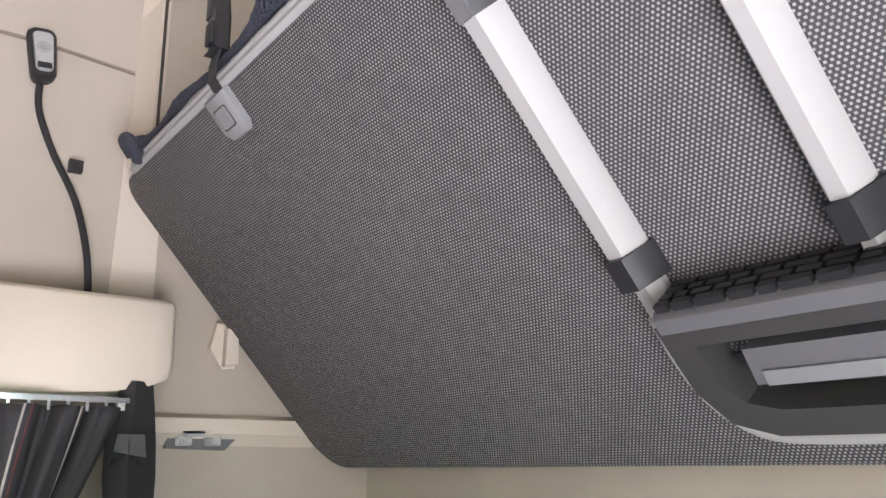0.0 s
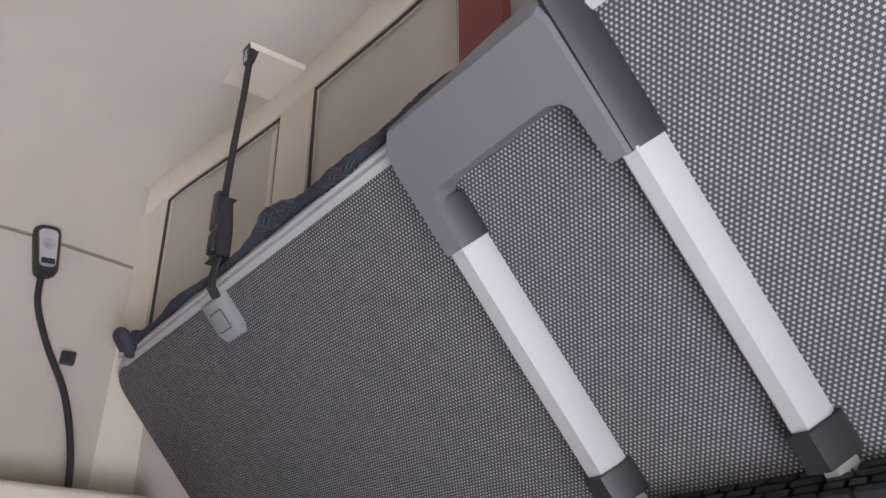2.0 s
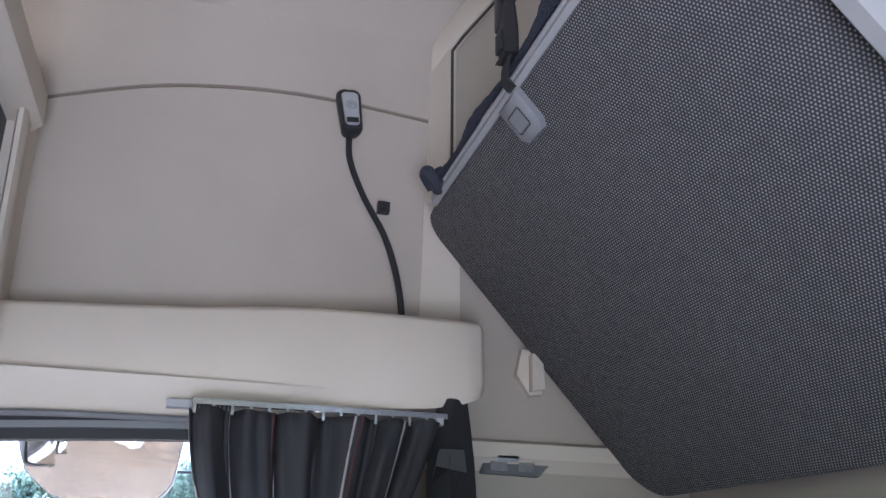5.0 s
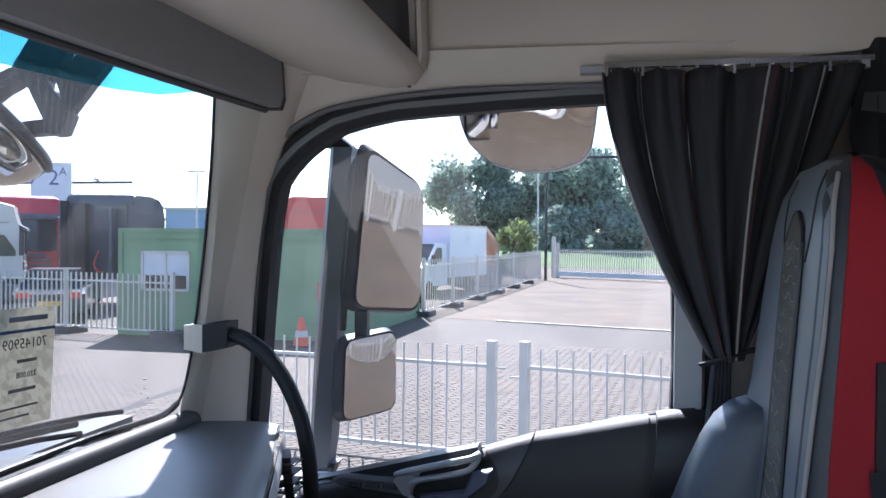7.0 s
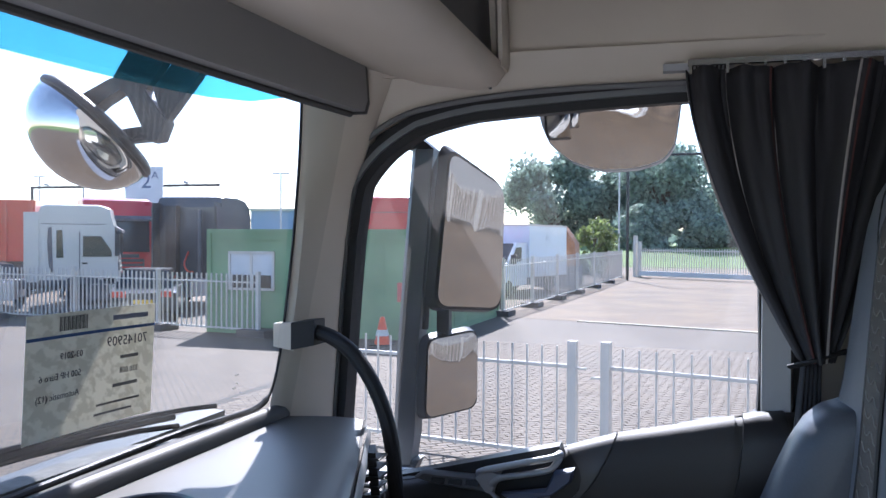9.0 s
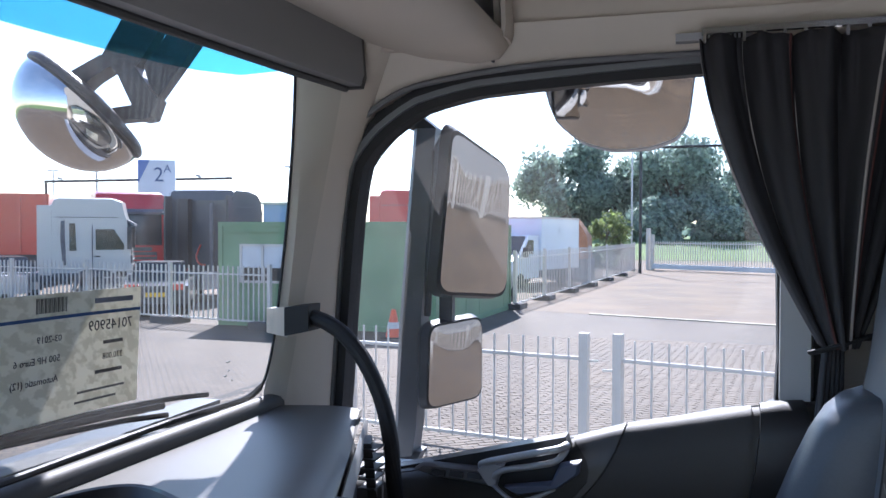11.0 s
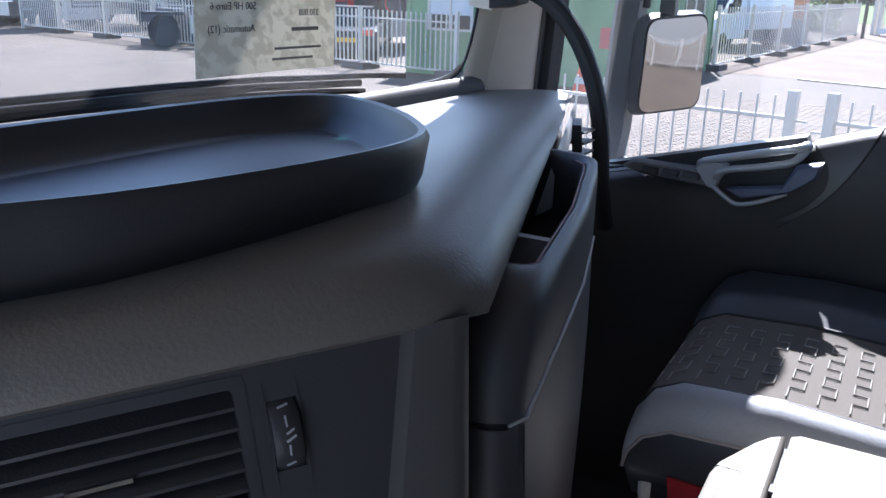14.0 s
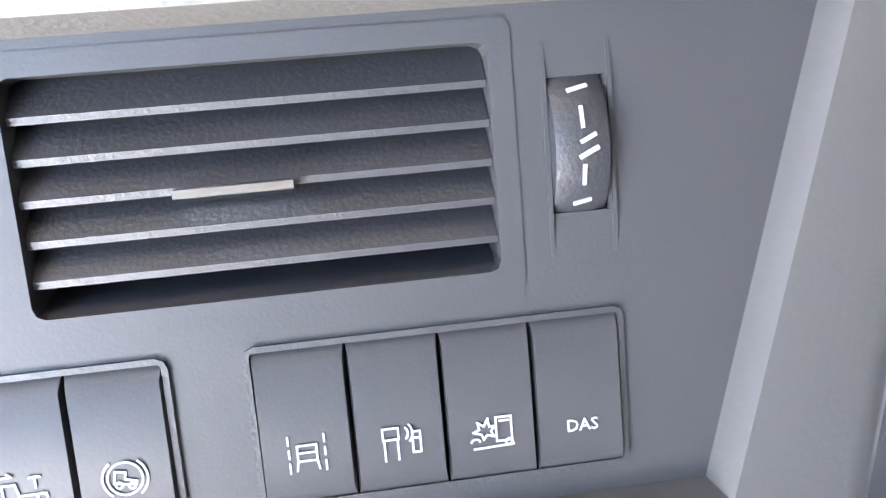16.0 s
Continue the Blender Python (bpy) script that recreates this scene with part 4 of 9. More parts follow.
world_part("tie_back", tubed(smooth_path([(0.645, 1.49, 2.15), (0.68, 1.465, 2.165), (0.73, 1.485, 2.18), (0.735, 1.54, 2.17)], 6), 0.008, 8, 0.5), M_STRAP, curtain, "black tie band")

# seat belt strap gathered on the pillar behind the curtain
belt = thing("seat_belt", "black seat belt webbing hanging from the pillar guide", "seat belt", (0.94, 1.56, 2.3))
world_part("webbing", lofted([[(x - w, 1.56, z), (x - w * 0.3, 1.545 - d, z), (x + w, 1.56, z), (x + w, 1.566, z), (x - w * 0.3, 1.556 - d, z), (x - w, 1.566, z)] for x, z, w, d in
                             ((0.945, 2.71, 0.028, 0.004), (0.945, 2.66, 0.035, 0.012), (0.943, 2.60, 0.044, 0.02), (0.945, 2.54, 0.046, 0.02), (0.950, 2.46, 0.04, 0.016), (0.948, 2.38, 0.03, 0.012), (0.935, 2.28, 0.03, 0.01), (0.92, 2.1, 0.03, 0.01), (0.91, 1.9, 0.03, 0.01))]), M_STRAP, belt, smooth=True, angle=40)
world_part("guide", lofted([[(0.905, 1.552, 2.56), (0.955, 1.54, 2.555), (0.96, 1.52, 2.575), (0.905, 1.53, 2.585)], [(0.91, 1.552, 2.60), (0.95, 1.54, 2.605), (0.955, 1.522, 2.615), (0.91, 1.53, 2.615)]]), M_BLACK, belt, bevel=0.006)

# ---- upper bunk, folded up against the rear wall ----
# local frame: X along the cab's width towards the driver, Y down the slope, Z out of the visible underside
_bx, _by = Vector((0, -1, 0)), Vector((0.66, 0, -0.751)).normalized()
_bz = -_bx.cross(_by)
_bc = Matrix.Translation((1.595, 0.066, 0.66))
BUNK = Matrix.Translation((0.934, 1.625, 3.147)) @ Matrix((_bx, _by, _bz)).transposed().to_4x4() @ _bc @ Matrix.Scale(0.947, 4) @ _bc.inverted()
M_BUNK = weave("bunk_mesh_cloth", (0.042, 0.041, 0.045), (0.32, 0.31, 0.30), 0.0066, 0.0048, 0.45)
bunk = thing("bunk_bed", "folded upper bunk with dark mesh cloth underside and aluminium edge", "bunk", m=BUNK)
_o = []
for z, g in ((-0.11, -0.004), (-0.105, 0.0), (-0.012, 0.0), (-0.003, -0.004), (0.0, -0.012)):
    L, H = 2.3, 0.80
    pts = []
    for cx, cy, a0, r in ((L, 0.0, 270, 0.03), (L, H, 0, 0.07), (0.0, H, 90, 0.09), (0.0, 0.0, 180, 0.06)):
        sx, sy = (-1 if cx else 1), (-1 if cy else 1)
        for k in range(7):
            a = radians(a0 + 90 * k / 6)
            pts.append((cx - (0.155 if cx == 0 else 0) + sx * r + (r + g) * math.cos(a), cy + sy * r + (r + g) * math.sin(a), z))
    _o.append(pts)
part("panel", lofted(_o), M_BUNK, bunk, "dark woven mesh underside", smooth=True, angle=50)
part("edge_profile", lofted([[(x, -0.020, -0.006), (x, -0.024, -0.026), (x, 0.004, -0.034), (x, 0.006, 0.004), (x, -0.004, 0.008), (x, -0.010, 0.002)] for x in (-0.05, 1.0, 2.2)]), M_ALU, bunk, "bright aluminium edge profile", bevel=0.0015)
part("edge_bead", tubed([(0.055, -0.013, 0.002), (2.2, -0.013, 0.002)], 0.0035, 8), M_ALU, bunk)

# netting rolled along the front edge
net = thing("safety_net", "dark knotted safety net rolled along the bunk edge", "net", m=BUNK)
rnd = random.Random(4)
_path = []
for k in range(150):
    x = 0.0 + 1.35 * k / 149
    bulge = math.exp(-((x - 0.66) / 0.05) ** 2) + 0.45 * math.exp(-((x - 0.82) / 0.10) ** 2)
    _path.append((Vector((x, -0.029 - 0.006 * bulge + 0.004 * math.sin(17 * x), -0.014 + 0.004 * math.sin(23 * x + 1))), 0.0072 + 0.009 * bulge + 0.0014 * math.sin(31 * x) + (0.009 if k < 6 else 0)))
_core = bmesh.new()
tube(_core, [p for p, r in _path], [r * 0.80 for p, r in _path], 10)
part("roll", _core, M_NET, net, smooth=True)
_cords = bmesh.new()
for s in range(9):
    for sign in (1, -1):
        pts = []
        for k, (p, r) in enumerate(_path):
            a = sign * (k * 0.42) + s * 2 * math.pi / 9
            rr = r * (1.0 + 0.10 * math.sin(k * 1.7 + s))
            pts.append(p + Vector((0, math.cos(a) * rr, math.sin(a) * rr)))
        tube(_cords, pts, 0.0019, 4, caps=False)
_cords_ob = part("cord_weave", _cords, M_NET, net, "knotted net cords", smooth=True)
_cords_ob["kind"] = "stuff"
part("knot", tubed(smooth_path([(-0.012, -0.025, 0.0), (0.006, -0.052, 0.004), (0.03, -0.05, 0.006), (0.03, -0.02, 0.008), (0.012, -0.01, 0.006)], 6), 0.0135, 10), M_NET, net)

# strap to the roof with its buckle
strap = thing("bunk_strap", "black webbing strap with buckle holding the bunk up", "strap", (0.93, 1.25, 3.18))
_top, _bot = Vector((0.952, 1.237, 3.712)), Vector((0.893, 1.118, 3.27))
def ribbon(points, w, t=0.0022, across=Vector((0, 1, 0.05))):
    rows = []
    for p in points:
        p = Vector(p)
        d = Vector((t, 0, 0))
        rows.append([p - across * w - d, p + across * w - d, p + across * w + d, p - across * w + d])
    return lofted(rows)
world_part("webbing", ribbon([_top, _top.lerp(_bot, 0.33) + Vector((0.002, 0, 0)), _top.lerp(_bot, 0.66), _bot], 0.0125), M_STRAP, strap)
world_part("anchor", lofted([[(0.94, 1.222, 3.708), (0.966, 1.222, 3.708), (0.966, 1.252, 3.708), (0.94, 1.252, 3.708)], [(0.944, 1.226, 3.668), (0.958, 1.226, 3.668), (0.958, 1.248, 3.668), (0.944, 1.248, 3.668)]]), M_BLACK, strap, bevel=0.003)
world_part("anchor_eye", boxes(((0.941, 1.231, 3.672), (0.945, 1.243, 3.70))), M_LIGHT_GREY, strap)
_k = Matrix.Translation((-0.020, -0.152, -0.045))
def shifted(bm):
    bmesh.ops.transform(bm, matrix=_k, verts=bm.verts)
    return bm
world_part("buckle", shifted(lofted([[(0.902, 1.242, 3.205), (0.926, 1.242, 3.205), (0.926, 1.276, 3.205), (0.902, 1.276, 3.205)], [(0.900, 1.240, 3.26), (0.925, 1.240, 3.26), (0.925, 1.278, 3.26), (0.900, 1.278, 3.26)], [(0.906, 1.246, 3.315), (0.922, 1.246, 3.315), (0.922, 1.274, 3.315), (0.906, 1.274, 3.315)]])), M_BLACK, strap, bevel=0.004)
world_part("buckle_tongue", shifted(boxes(((0.898, 1.262, 3.265), (0.912, 1.283, 3.335)))), M_BLACK, strap, bevel=0.003)
world_part("buckle_lever", shifted(boxes(((0.895, 1.246, 3.215), (0.902, 1.272, 3.252)))), M_RUBBER, strap, bevel=0.003)
world_part("tail", ribbon([(0.892, 1.105, 3.165), (0.884, 1.098, 3.135), (0.880, 1.088, 3.105), (0.886, 1.075, 3.085)], 0.0125), M_STRAP, strap)
M_CLIP = surface("latch_plastic", (0.22, 0.22, 0.225), 0.5, grain=900, amount=0.06, bump=0.1, vary=0.05)
clip = thing("bunk_latch", "grey plastic latch clip on the bunk edge", "latch", m=BUNK)
part("body", lofted([[(x, y, z) for x, y in ((0.375, 0.005), (0.452, 0.005), (0.452, 0.068), (0.44, 0.082), (0.387, 0.082), (0.375, 0.068))] for z in (0.0, 0.012)] + [[(x, y, 0.017) for x, y in ((0.381, 0.009), (0.446, 0.009), (0.446, 0.066), (0.437, 0.076), (0.39, 0.076), (0.381, 0.066))]]), M_CLIP, clip, bevel=0.002)
part("button", lofted([[(x, y, z) for x, y in ((0.395, 0.030), (0.432, 0.030), (0.432, 0.060), (0.395, 0.060))] for z in (0.014, 0.0195)]), M_CLIP, clip, bevel=0.0015)
part("groove", ring_plate(rounded(0.040, 0.034, 0.002, 1), rounded(0.044, 0.038, 0.003, 1), "z", 0.0168, 0.0180), M_BLACK, clip).location = (0.4135, 0.045, 0)

# ---- ladder stowed on the underside of the bunk ----
ladder = thing("bunk_ladder", "aluminium bunk ladder with grey plastic grip, stowed on the bunk", "ladder", m=BUNK)
RL, RR = (0.988, 1.031), (1.260, 1.297)   # across-width spans of the two rails
def rail(x0, x1, y0, y1, z0, z1, slope=0.45):
    """A rail with a flat face and a broad slope on the side towards the cab's middle."""
    w = x1 - x0
    sec = [(x0, z0), (x0, z1 - 0.003), (x0 + 0.003, z1), (x1 - slope * w, z1), (x1 - 0.001, z0 + 0.010), (x1, z0)]
    return lofted([[(x, y, z) for x, z in sec] for y in (y0, y1)])
for (x0, x1) in (RL, RR):
    part("rail", rail(x0, x1, 0.138, 0.47, 0.002, 0.034), M_ALU, ladder, "brushed aluminium rail", bevel=0.001)
    part("collar", rail(x0 - 0.004, x1 + 0.007, 0.457, 0.500, 0.001, 0.041), M_BLACK, ladder, "black plastic collar", bevel=0.003)
    part("inner_rail", rail(x0 + 0.003, x1 - 0.004, 0.49, 0.55, 0.003, 0.027), M_ALU, ladder, bevel=0.002)
# grip: a U of grey plastic on a black inner sleeve
_gi = [(1.013, 0.141), (1.019, 0.086), (1.026, 0.074), (1.040, 0.068), (1.222, 0.062), (1.238, 0.068), (1.246, 0.078), (1.250, 0.141)]
_go = [(0.985, 0.141), (0.985, 0.022), (0.992, -0.006), (1.008, -0.026), (1.255, -0.036), (1.270, -0.028), (1.277, -0.010), (1.279, 0.141)]
def band(z, gi, go):
    return [(x, y, z) for x, y in go] + [(x, y, z) for x, y in reversed(gi)]
_gsec = [band(0.002, _gi, _go), band(0.028, _gi, _go), band(0.041, [(x, y - 0.003) for x, y in _gi], [(x + (0.006 if x < 1.1 else -0.006), max(y, -0.020)) for x, y in _go])]
part("grip", lofted(_gsec), M_GRIP, ladder, "grey moulded hand grip", bevel=0.003)
for x0, x1, y0 in ((1.008, 1.034, 0.080), (1.272, 1.300, -0.030)):
    part("sleeve", lofted([[(x0, y, 0.001), (x0, y, 0.034), (x0 + 0.006, y, 0.036), (x1 - 0.002, y, 0.014), (x1, y, 0.001)] for y in (y0, 0.1405)]), M_BLACK, ladder, "black inner sleeve of the grip", bevel=0.002)
# folding step tread with a ribbed top, and the foot below it
part("tread", lofted([[(x, 0.524, 0.0), (x, 0.522, 0.058), (x, 0.528, 0.068), (x, 0.548, 0.066), (x, 0.55, 0.0)] for x in (1.03, 1.34)]), M_GRIP, ladder, "grey folding step", bevel=0.003)
_tr = random.Random(2)
for row in range(4):
    x = 1.035
    while x < 1.33:
        w = _tr.uniform(0.015, 0.035)
        part("rib", boxes(((x, 0.5135, 0.008 + 0.014 * row), (min(x + w, 1.335), 0.5245, 0.018 + 0.014 * row))), M_BLACK, ladder)
        x += w + 0.006
_foot = smooth_path([(0.997, 0.545, 0.02), (1.000, 0.60, 0.025), (1.014, 0.655, 0.03), (1.045, 0.70, 0.03), (1.10, 0.720, 0.03), (1.26, 0.722, 0.03), (1.32, 0.712, 0.03), (1.345, 0.66, 0.03), (1.348, 0.56, 0.02)], 6)
part("foot_rail", tubed(_foot, 0.010, 10, 1.4), M_ALU, ladder, "aluminium foot loop", smooth=True)
_fi = [(1.050, 0.578), (1.053, 0.630), (1.072, 0.660), (1.11, 0.672), (1.26, 0.674), (1.295, 0.662), (1.305, 0.632), (1.305, 0.578)]
_fo = [(1.010, 0.548), (1.014, 0.640), (1.038, 0.688), (1.09, 0.708), (1.28, 0.710), (1.32, 0.690), (1.336, 0.645), (1.336, 0.548)]
part("foot_frame", ring_plate(_fi, _fo, "z", 0.0, 0.050), M_BEZEL, ladder, "grey plastic foot frame", bevel=0.005)
part("recess", prism([(1.052, 0.622), (1.072, 0.659), (1.11, 0.671), (1.26, 0.673), (1.294, 0.661), (1.304, 0.622)], "z", 0.001, 0.006), M_BLACK, ladder)
part("latch_bar", lofted([[(x, 0.600, 0.006), (x, 0.596, 0.040), (x, 0.640, 0.046), (x, 0.652, 0.008)] for x in (1.095, 1.285)]), M_GRIP, ladder, bevel=0.005)
part("latch_tab", lofted([[(x, 0.626, 0.03), (x, 0.622, 0.047), (x, 0.640, 0.049), (x, 0.646, 0.03)] for x in (1.11, 1.27)]), M_CLIP, ladder, "grey release tab", bevel=0.003)
part("pull_tab", boxes(((1.16, 0.722, 0.0), (1.23, 0.742, 0.02))), M_GREY_PLASTIC, ladder, bevel=0.004)
part("foot_pad", boxes(((1.17, 0.735, -0.02), (1.45, 0.785, 0.006))), M_PANEL, ladder, bevel=0.004)

# ---- dashboard ----
# frame of the centre panel: a to the right along it, b down, n out towards the driver
_pn = Vector((0.74408, -0.56919, 0.34981)).normalized()
_ph = Vector((0.60757, 0.79426, 0)).normalized()
_pd = Vector((0.27784, -0.21254, -0.93682)).normalized()
_c, _s = 0.99792, 0.0645
_pa = (_ph * _c - _pd * _s).normalized()
_pb = (_pd * _c + _ph * _s).normalized()
PANEL = Matrix.Translation((0.13093, 0.43098, 2.00253)) @ Matrix((_pa, _pb, _pa.cross(_pb))).transposed().to_4x4()
if (PANEL.to_3x3() @ Vector((0, 0, 1))).dot(_pn) < 0:
    OUT = -1.0
else:
    OUT = 1.0


def pz(z):
    """Height out of the panel, whichever way its frame's third axis points."""
    return OUT * z


def pplate(a0, b0, a1, b1, z0, z1, taper=0.0, tb=None):
    t = taper
    return lofted([[(a0, b0, pz(z0)), (a1, b0, pz(z0)), (a1, b1, pz(z0)), (a0, b1, pz(z0))], [(a0 + t, b0 + t, pz(z1)), (a1 - t, b0 + t, pz(z1)), (a1 - t, b1 - t, pz(z1)), (a0 + t, b1 - t, pz(z1))]])


dash = thing("dashboard", "dark grey soft dashboard with a driver-angled centre panel", "dashboard", m=PANEL)
# panel face with openings is made of strips round them
FR, FT, FB = 0.0, -0.006, 0.121
def strip(a0, b0, a1, b1, mat=M_PANEL, name="panel_strip"):
    return part(name, pplate(a0, b0, a1, b1, -0.03, 0.0), mat, dash)
strip(-0.50, -0.008, 0.088, 0.000)
strip(-0.50, 0.0, -0.186, 0.121)
strip(-0.130, 0.0, -0.1185, 0.0615)
strip(-0.186, 0.0615, 0.0025, 0.0715)
strip(-0.087, 0.0715, -0.0665, 0.121)
strip(0.0025, 0.0, 0.0125, 0.0715)
strip(0.0125, 0.0, 0.0275, 0.0112)
strip(0.0125, 0.0450, 0.0275, 0.0715)
strip(0.029, 0.0715, 0.07, 0.121)
strip(-0.186, 0.1125, 0.029, 0.121)
part("panel_strip", prism([(0.0275, 0.0), (0.088, 0.0), (0.070, 0.0715), (0.0275, 0.0715)], "z", pz(-0.03), pz(0.0)), M_PANEL, dash)
# raised frame: right upright leaning inwards to the foot, and a lower rail
def upright(a0, a1, a2, b, b2):
    return [(a0, b, pz(-0.03)), (a0, b, pz(0.001)), (a0 + 0.004, b, pz(0.010)), (a1, b2, pz(0.010)), (a1 + 0.007, b2, pz(0.0085)), (a1 + 0.012, b2, pz(0.004)), (a1 + 0.015, b2, pz(-0.004)), (a2, b2, pz(-0.05))]
part("bezel_upright", lofted([upright(0.0865, 0.111, 0.128, -0.0105, -0.0105), upright(0.051, 0.083, 0.101, 0.121, 0.136), upright(0.0496, 0.0816, 0.0996, 0.1262, 0.1412)]), M_BEZEL, dash, "grey grained panel frame", smooth=True, angle=35)
part("bezel_sill", lofted([[(a, 0.121, pz(-0.03)), (a, 0.121, pz(0.001)), (a, 0.124, pz(0.0088)), (a, 0.1385, pz(0.0088)), (a, 0.143, pz(0.002)), (a, 0.143, pz(-0.05))] for a in (-0.50, -0.2, 0.0, 0.0535)]
                          + [[(0.0535, 0.121, pz(-0.03)), (0.056, 0.121, pz(0.001)), (0.058, 0.124, pz(0.0088)), (0.084, 0.1375, pz(0.0088)), (0.090, 0.143, pz(0.002)), (0.092, 0.143, pz(-0.05))]]), M_BEZEL, dash, bevel=0.002)
# near-black sheet that paints the shade behind the panel's openings
part("panel_back", pplate(-0.5, -0.006, 0.088, 0.142, -0.075, -0.07), M_UNLIT, dash)

# air vent
vent = part("air_vent", ring_plate(rounded(0.1135, 0.0565, 0.003, 2), rounded(0.1252, 0.0682, 0.003, 2), "z", pz(-0.03), pz(0.0004)), M_PANEL, dash, "black slatted air vent")
vent.location = (-0.0578, 0.0298, 0)
for k in range(5):
    b = 0.0030 + 0.0097 * k - 0.0298
    part("slat", lofted([[(a, b + 0.0074, pz(-0.0020)), (a, b + 0.0092, pz(-0.0024)), (a, b + 0.0086, pz(-0.0046)), (a, b + 0.0006, pz(-0.0115)), (a, b - 0.0020, pz(-0.0105))] for a in (-0.0565, 0.0565)]), M_BLACK, vent, bevel=0.0005)
for k in range(9):
    a = -0.048 + 0.012 * k
    part("vane", lofted([[(a, b, pz(-0.022)), (a + 0.001, b, pz(-0.022)), (a + 0.001, b, pz(-0.032)), (a, b, pz(-0.032))] for b in (-0.028, 0.028)]), M_BLACK, vent)
part("vent_floor", lofted([[(-0.0575, 0.0215, pz(-0.028)), (0.0575, 0.0215, pz(-0.028)), (0.0575, 0.0285, pz(-0.0005)), (-0.0575, 0.0285, pz(-0.0005))], [(-0.0575, 0.023, pz(-0.03)), (0.0575, 0.023, pz(-0.03)), (0.0575, 0.0295, pz(-0.002)), (-0.0575, 0.0295, pz(-0.002))]]), M_PANEL, vent)
part("tab", lofted([[(-0.0215, 0.0005, pz(-0.004)), (0.0085, 0.0005, pz(-0.004)), (0.0085, 0.0035, pz(-0.004)), (-0.0215, 0.0035, pz(-0.004))], [(-0.0205, 0.0002, pz(0.004)), (0.0075, 0.0002, pz(0.004)), (0.0075, 0.0022, pz(0.004)), (-0.0205, 0.0022, pz(0.004))]]), M_CHROME, vent, "bright vent tab", bevel=0.0006)

# thumb wheel
_wm = Matrix.Translation((0.020, 0.028, pz(-0.018))) @ Matrix.Rotation(radians(90), 4, "Y")
_b = bmesh.new()
lathe(_b, [(0.018, -0.0072), (0.0235, -0.0068), (0.0245, -0.0035), (0.0245, 0.0035), (0.0235, 0.0068), (0.018, 0.0072)], _wm, 32)
wheel = part("thumb_wheel", _b, M_BLACK, dash, "black vent thumb wheel with white marks", smooth=True, angle=50)
part("wheel_well", lofted([[(0.0125, 0.008, pz(-0.045)), (0.0275, 0.008, pz(-0.045)), (0.0275, 0.048, pz(-0.045)), (0.0125, 0.048, pz(-0.045))], [(0.0125, 0.008, pz(-0.043)), (0.0275, 0.008, pz(-0.043)), (0.0275, 0.048, pz(-0.043)), (0.0125, 0.048, pz(-0.043))]]), M_UNLIT, dash)
for a in (0.0117, 0.0283):
    part("wheel_guard", lofted([[(a, b, pz(-0.001)), (a + 0.0011, b, pz(-0.001)), (a + 0.0011, b, pz(h)), (a, b, pz(h))] for b, h in ((0.002, 0.0), (0.012, 0.0010), (0.028, 0.0014), (0.044, 0.0010), (0.056, 0.0))]), M_PANEL, dash, bevel=0.0003)
for ang, w, L in ((-34, 0.0075, 0.0012), (-16, 0.0012, 0.0065), (-4, 0.006, 0.0012), (4, 0.0075, 0.0014), (17, 0.0012, 0.0065), (35, 0.0065, 0.0012)):
    a = radians(ang)
    m = Matrix.Translation((0.020 + (0.0012 if abs(ang) < 8 else 0), 0.028, pz(-0.018))) @ Matrix.Rotation(-OUT * a, 4, "X") @ Matrix.Translation((0, 0, pz(0.0246))) @ Matrix.Rotation(radians(-25 if abs(ang) < 8 else (-14 if abs(ang) > 30 else 0)), 4, "Z")
    _b = bmesh.new()
    box(_b, (-w * 0.36, -L * 0.42, -0.0003), (w * 0.36, L * 0.42, 0.0003), m)
    part("mark", _b, M_ICON, wheel)


# rocker switches with pictograms
def stroke(points, w=0.0005):
    """A flat printed line in panel axes."""
    bm = bmesh.new()
    for p, q in zip(points, points[1:]):
        p, q = Vector(p), Vector(q)
        d = (q - p)
        if d.length < 1e-6:
            continue
        d.normalize()
        s = Vector((-d.y, d.x)) * w * 0.5
        e = d * w * 0.4
        loft(bm, [[(*(p - e + s), 0), (*(q + e + s), 0), (*(q + e - s), 0), (*(p - e - s), 0)], [(*(p - e + s), pz(0.0003)), (*(q + e + s), pz(0.0003)), (*(q + e - s), pz(0.0003)), (*(p - e - s), pz(0.0003))]])
    return bm


def arc(cx, cy, r, a0, a1, n=12):
    return [(cx + r * math.cos(radians(a0 + (a1 - a0) * k / n)), cy + r * math.sin(radians(a0 + (a1 - a0) * k / n))) for k in range(n + 1)]


def switch(a0, a1, icon, b0=0.0718, b1=0.1120):
    w = a1 - a0
    sw = part("switch", lofted([[(a0, b0, pz(-0.02)), (a1, b0, pz(-0.02)), (a1, b1, pz(-0.02)), (a0, b1, pz(-0.02))], [(a0, b0, pz(-0.001)), (a1, b0, pz(-0.001)), (a1, b1, pz(0.0005)), (a0, b1, pz(0.0005))],
                                [(a0 + 0.0006, b0 + 0.004, pz(0.0022)), (a1 - 0.0006, b0 + 0.004, pz(0.0022)), (a1 - 0.0006, b1 - 0.0035, pz(0.003)), (a0 + 0.0006, b1 - 0.0035, pz(0.003))]]), M_PANEL, dash, "black rocker switch with a white symbol", bevel=0.0006)
    cx, cy = (a0 + a1) / 2, b0 + 0.027
    for k, line in enumerate(icon):
        ob = part("symbol_line", stroke(line), M_ICON, sw)
        ob.location = (cx, cy, pz(0.0029))
    return sw


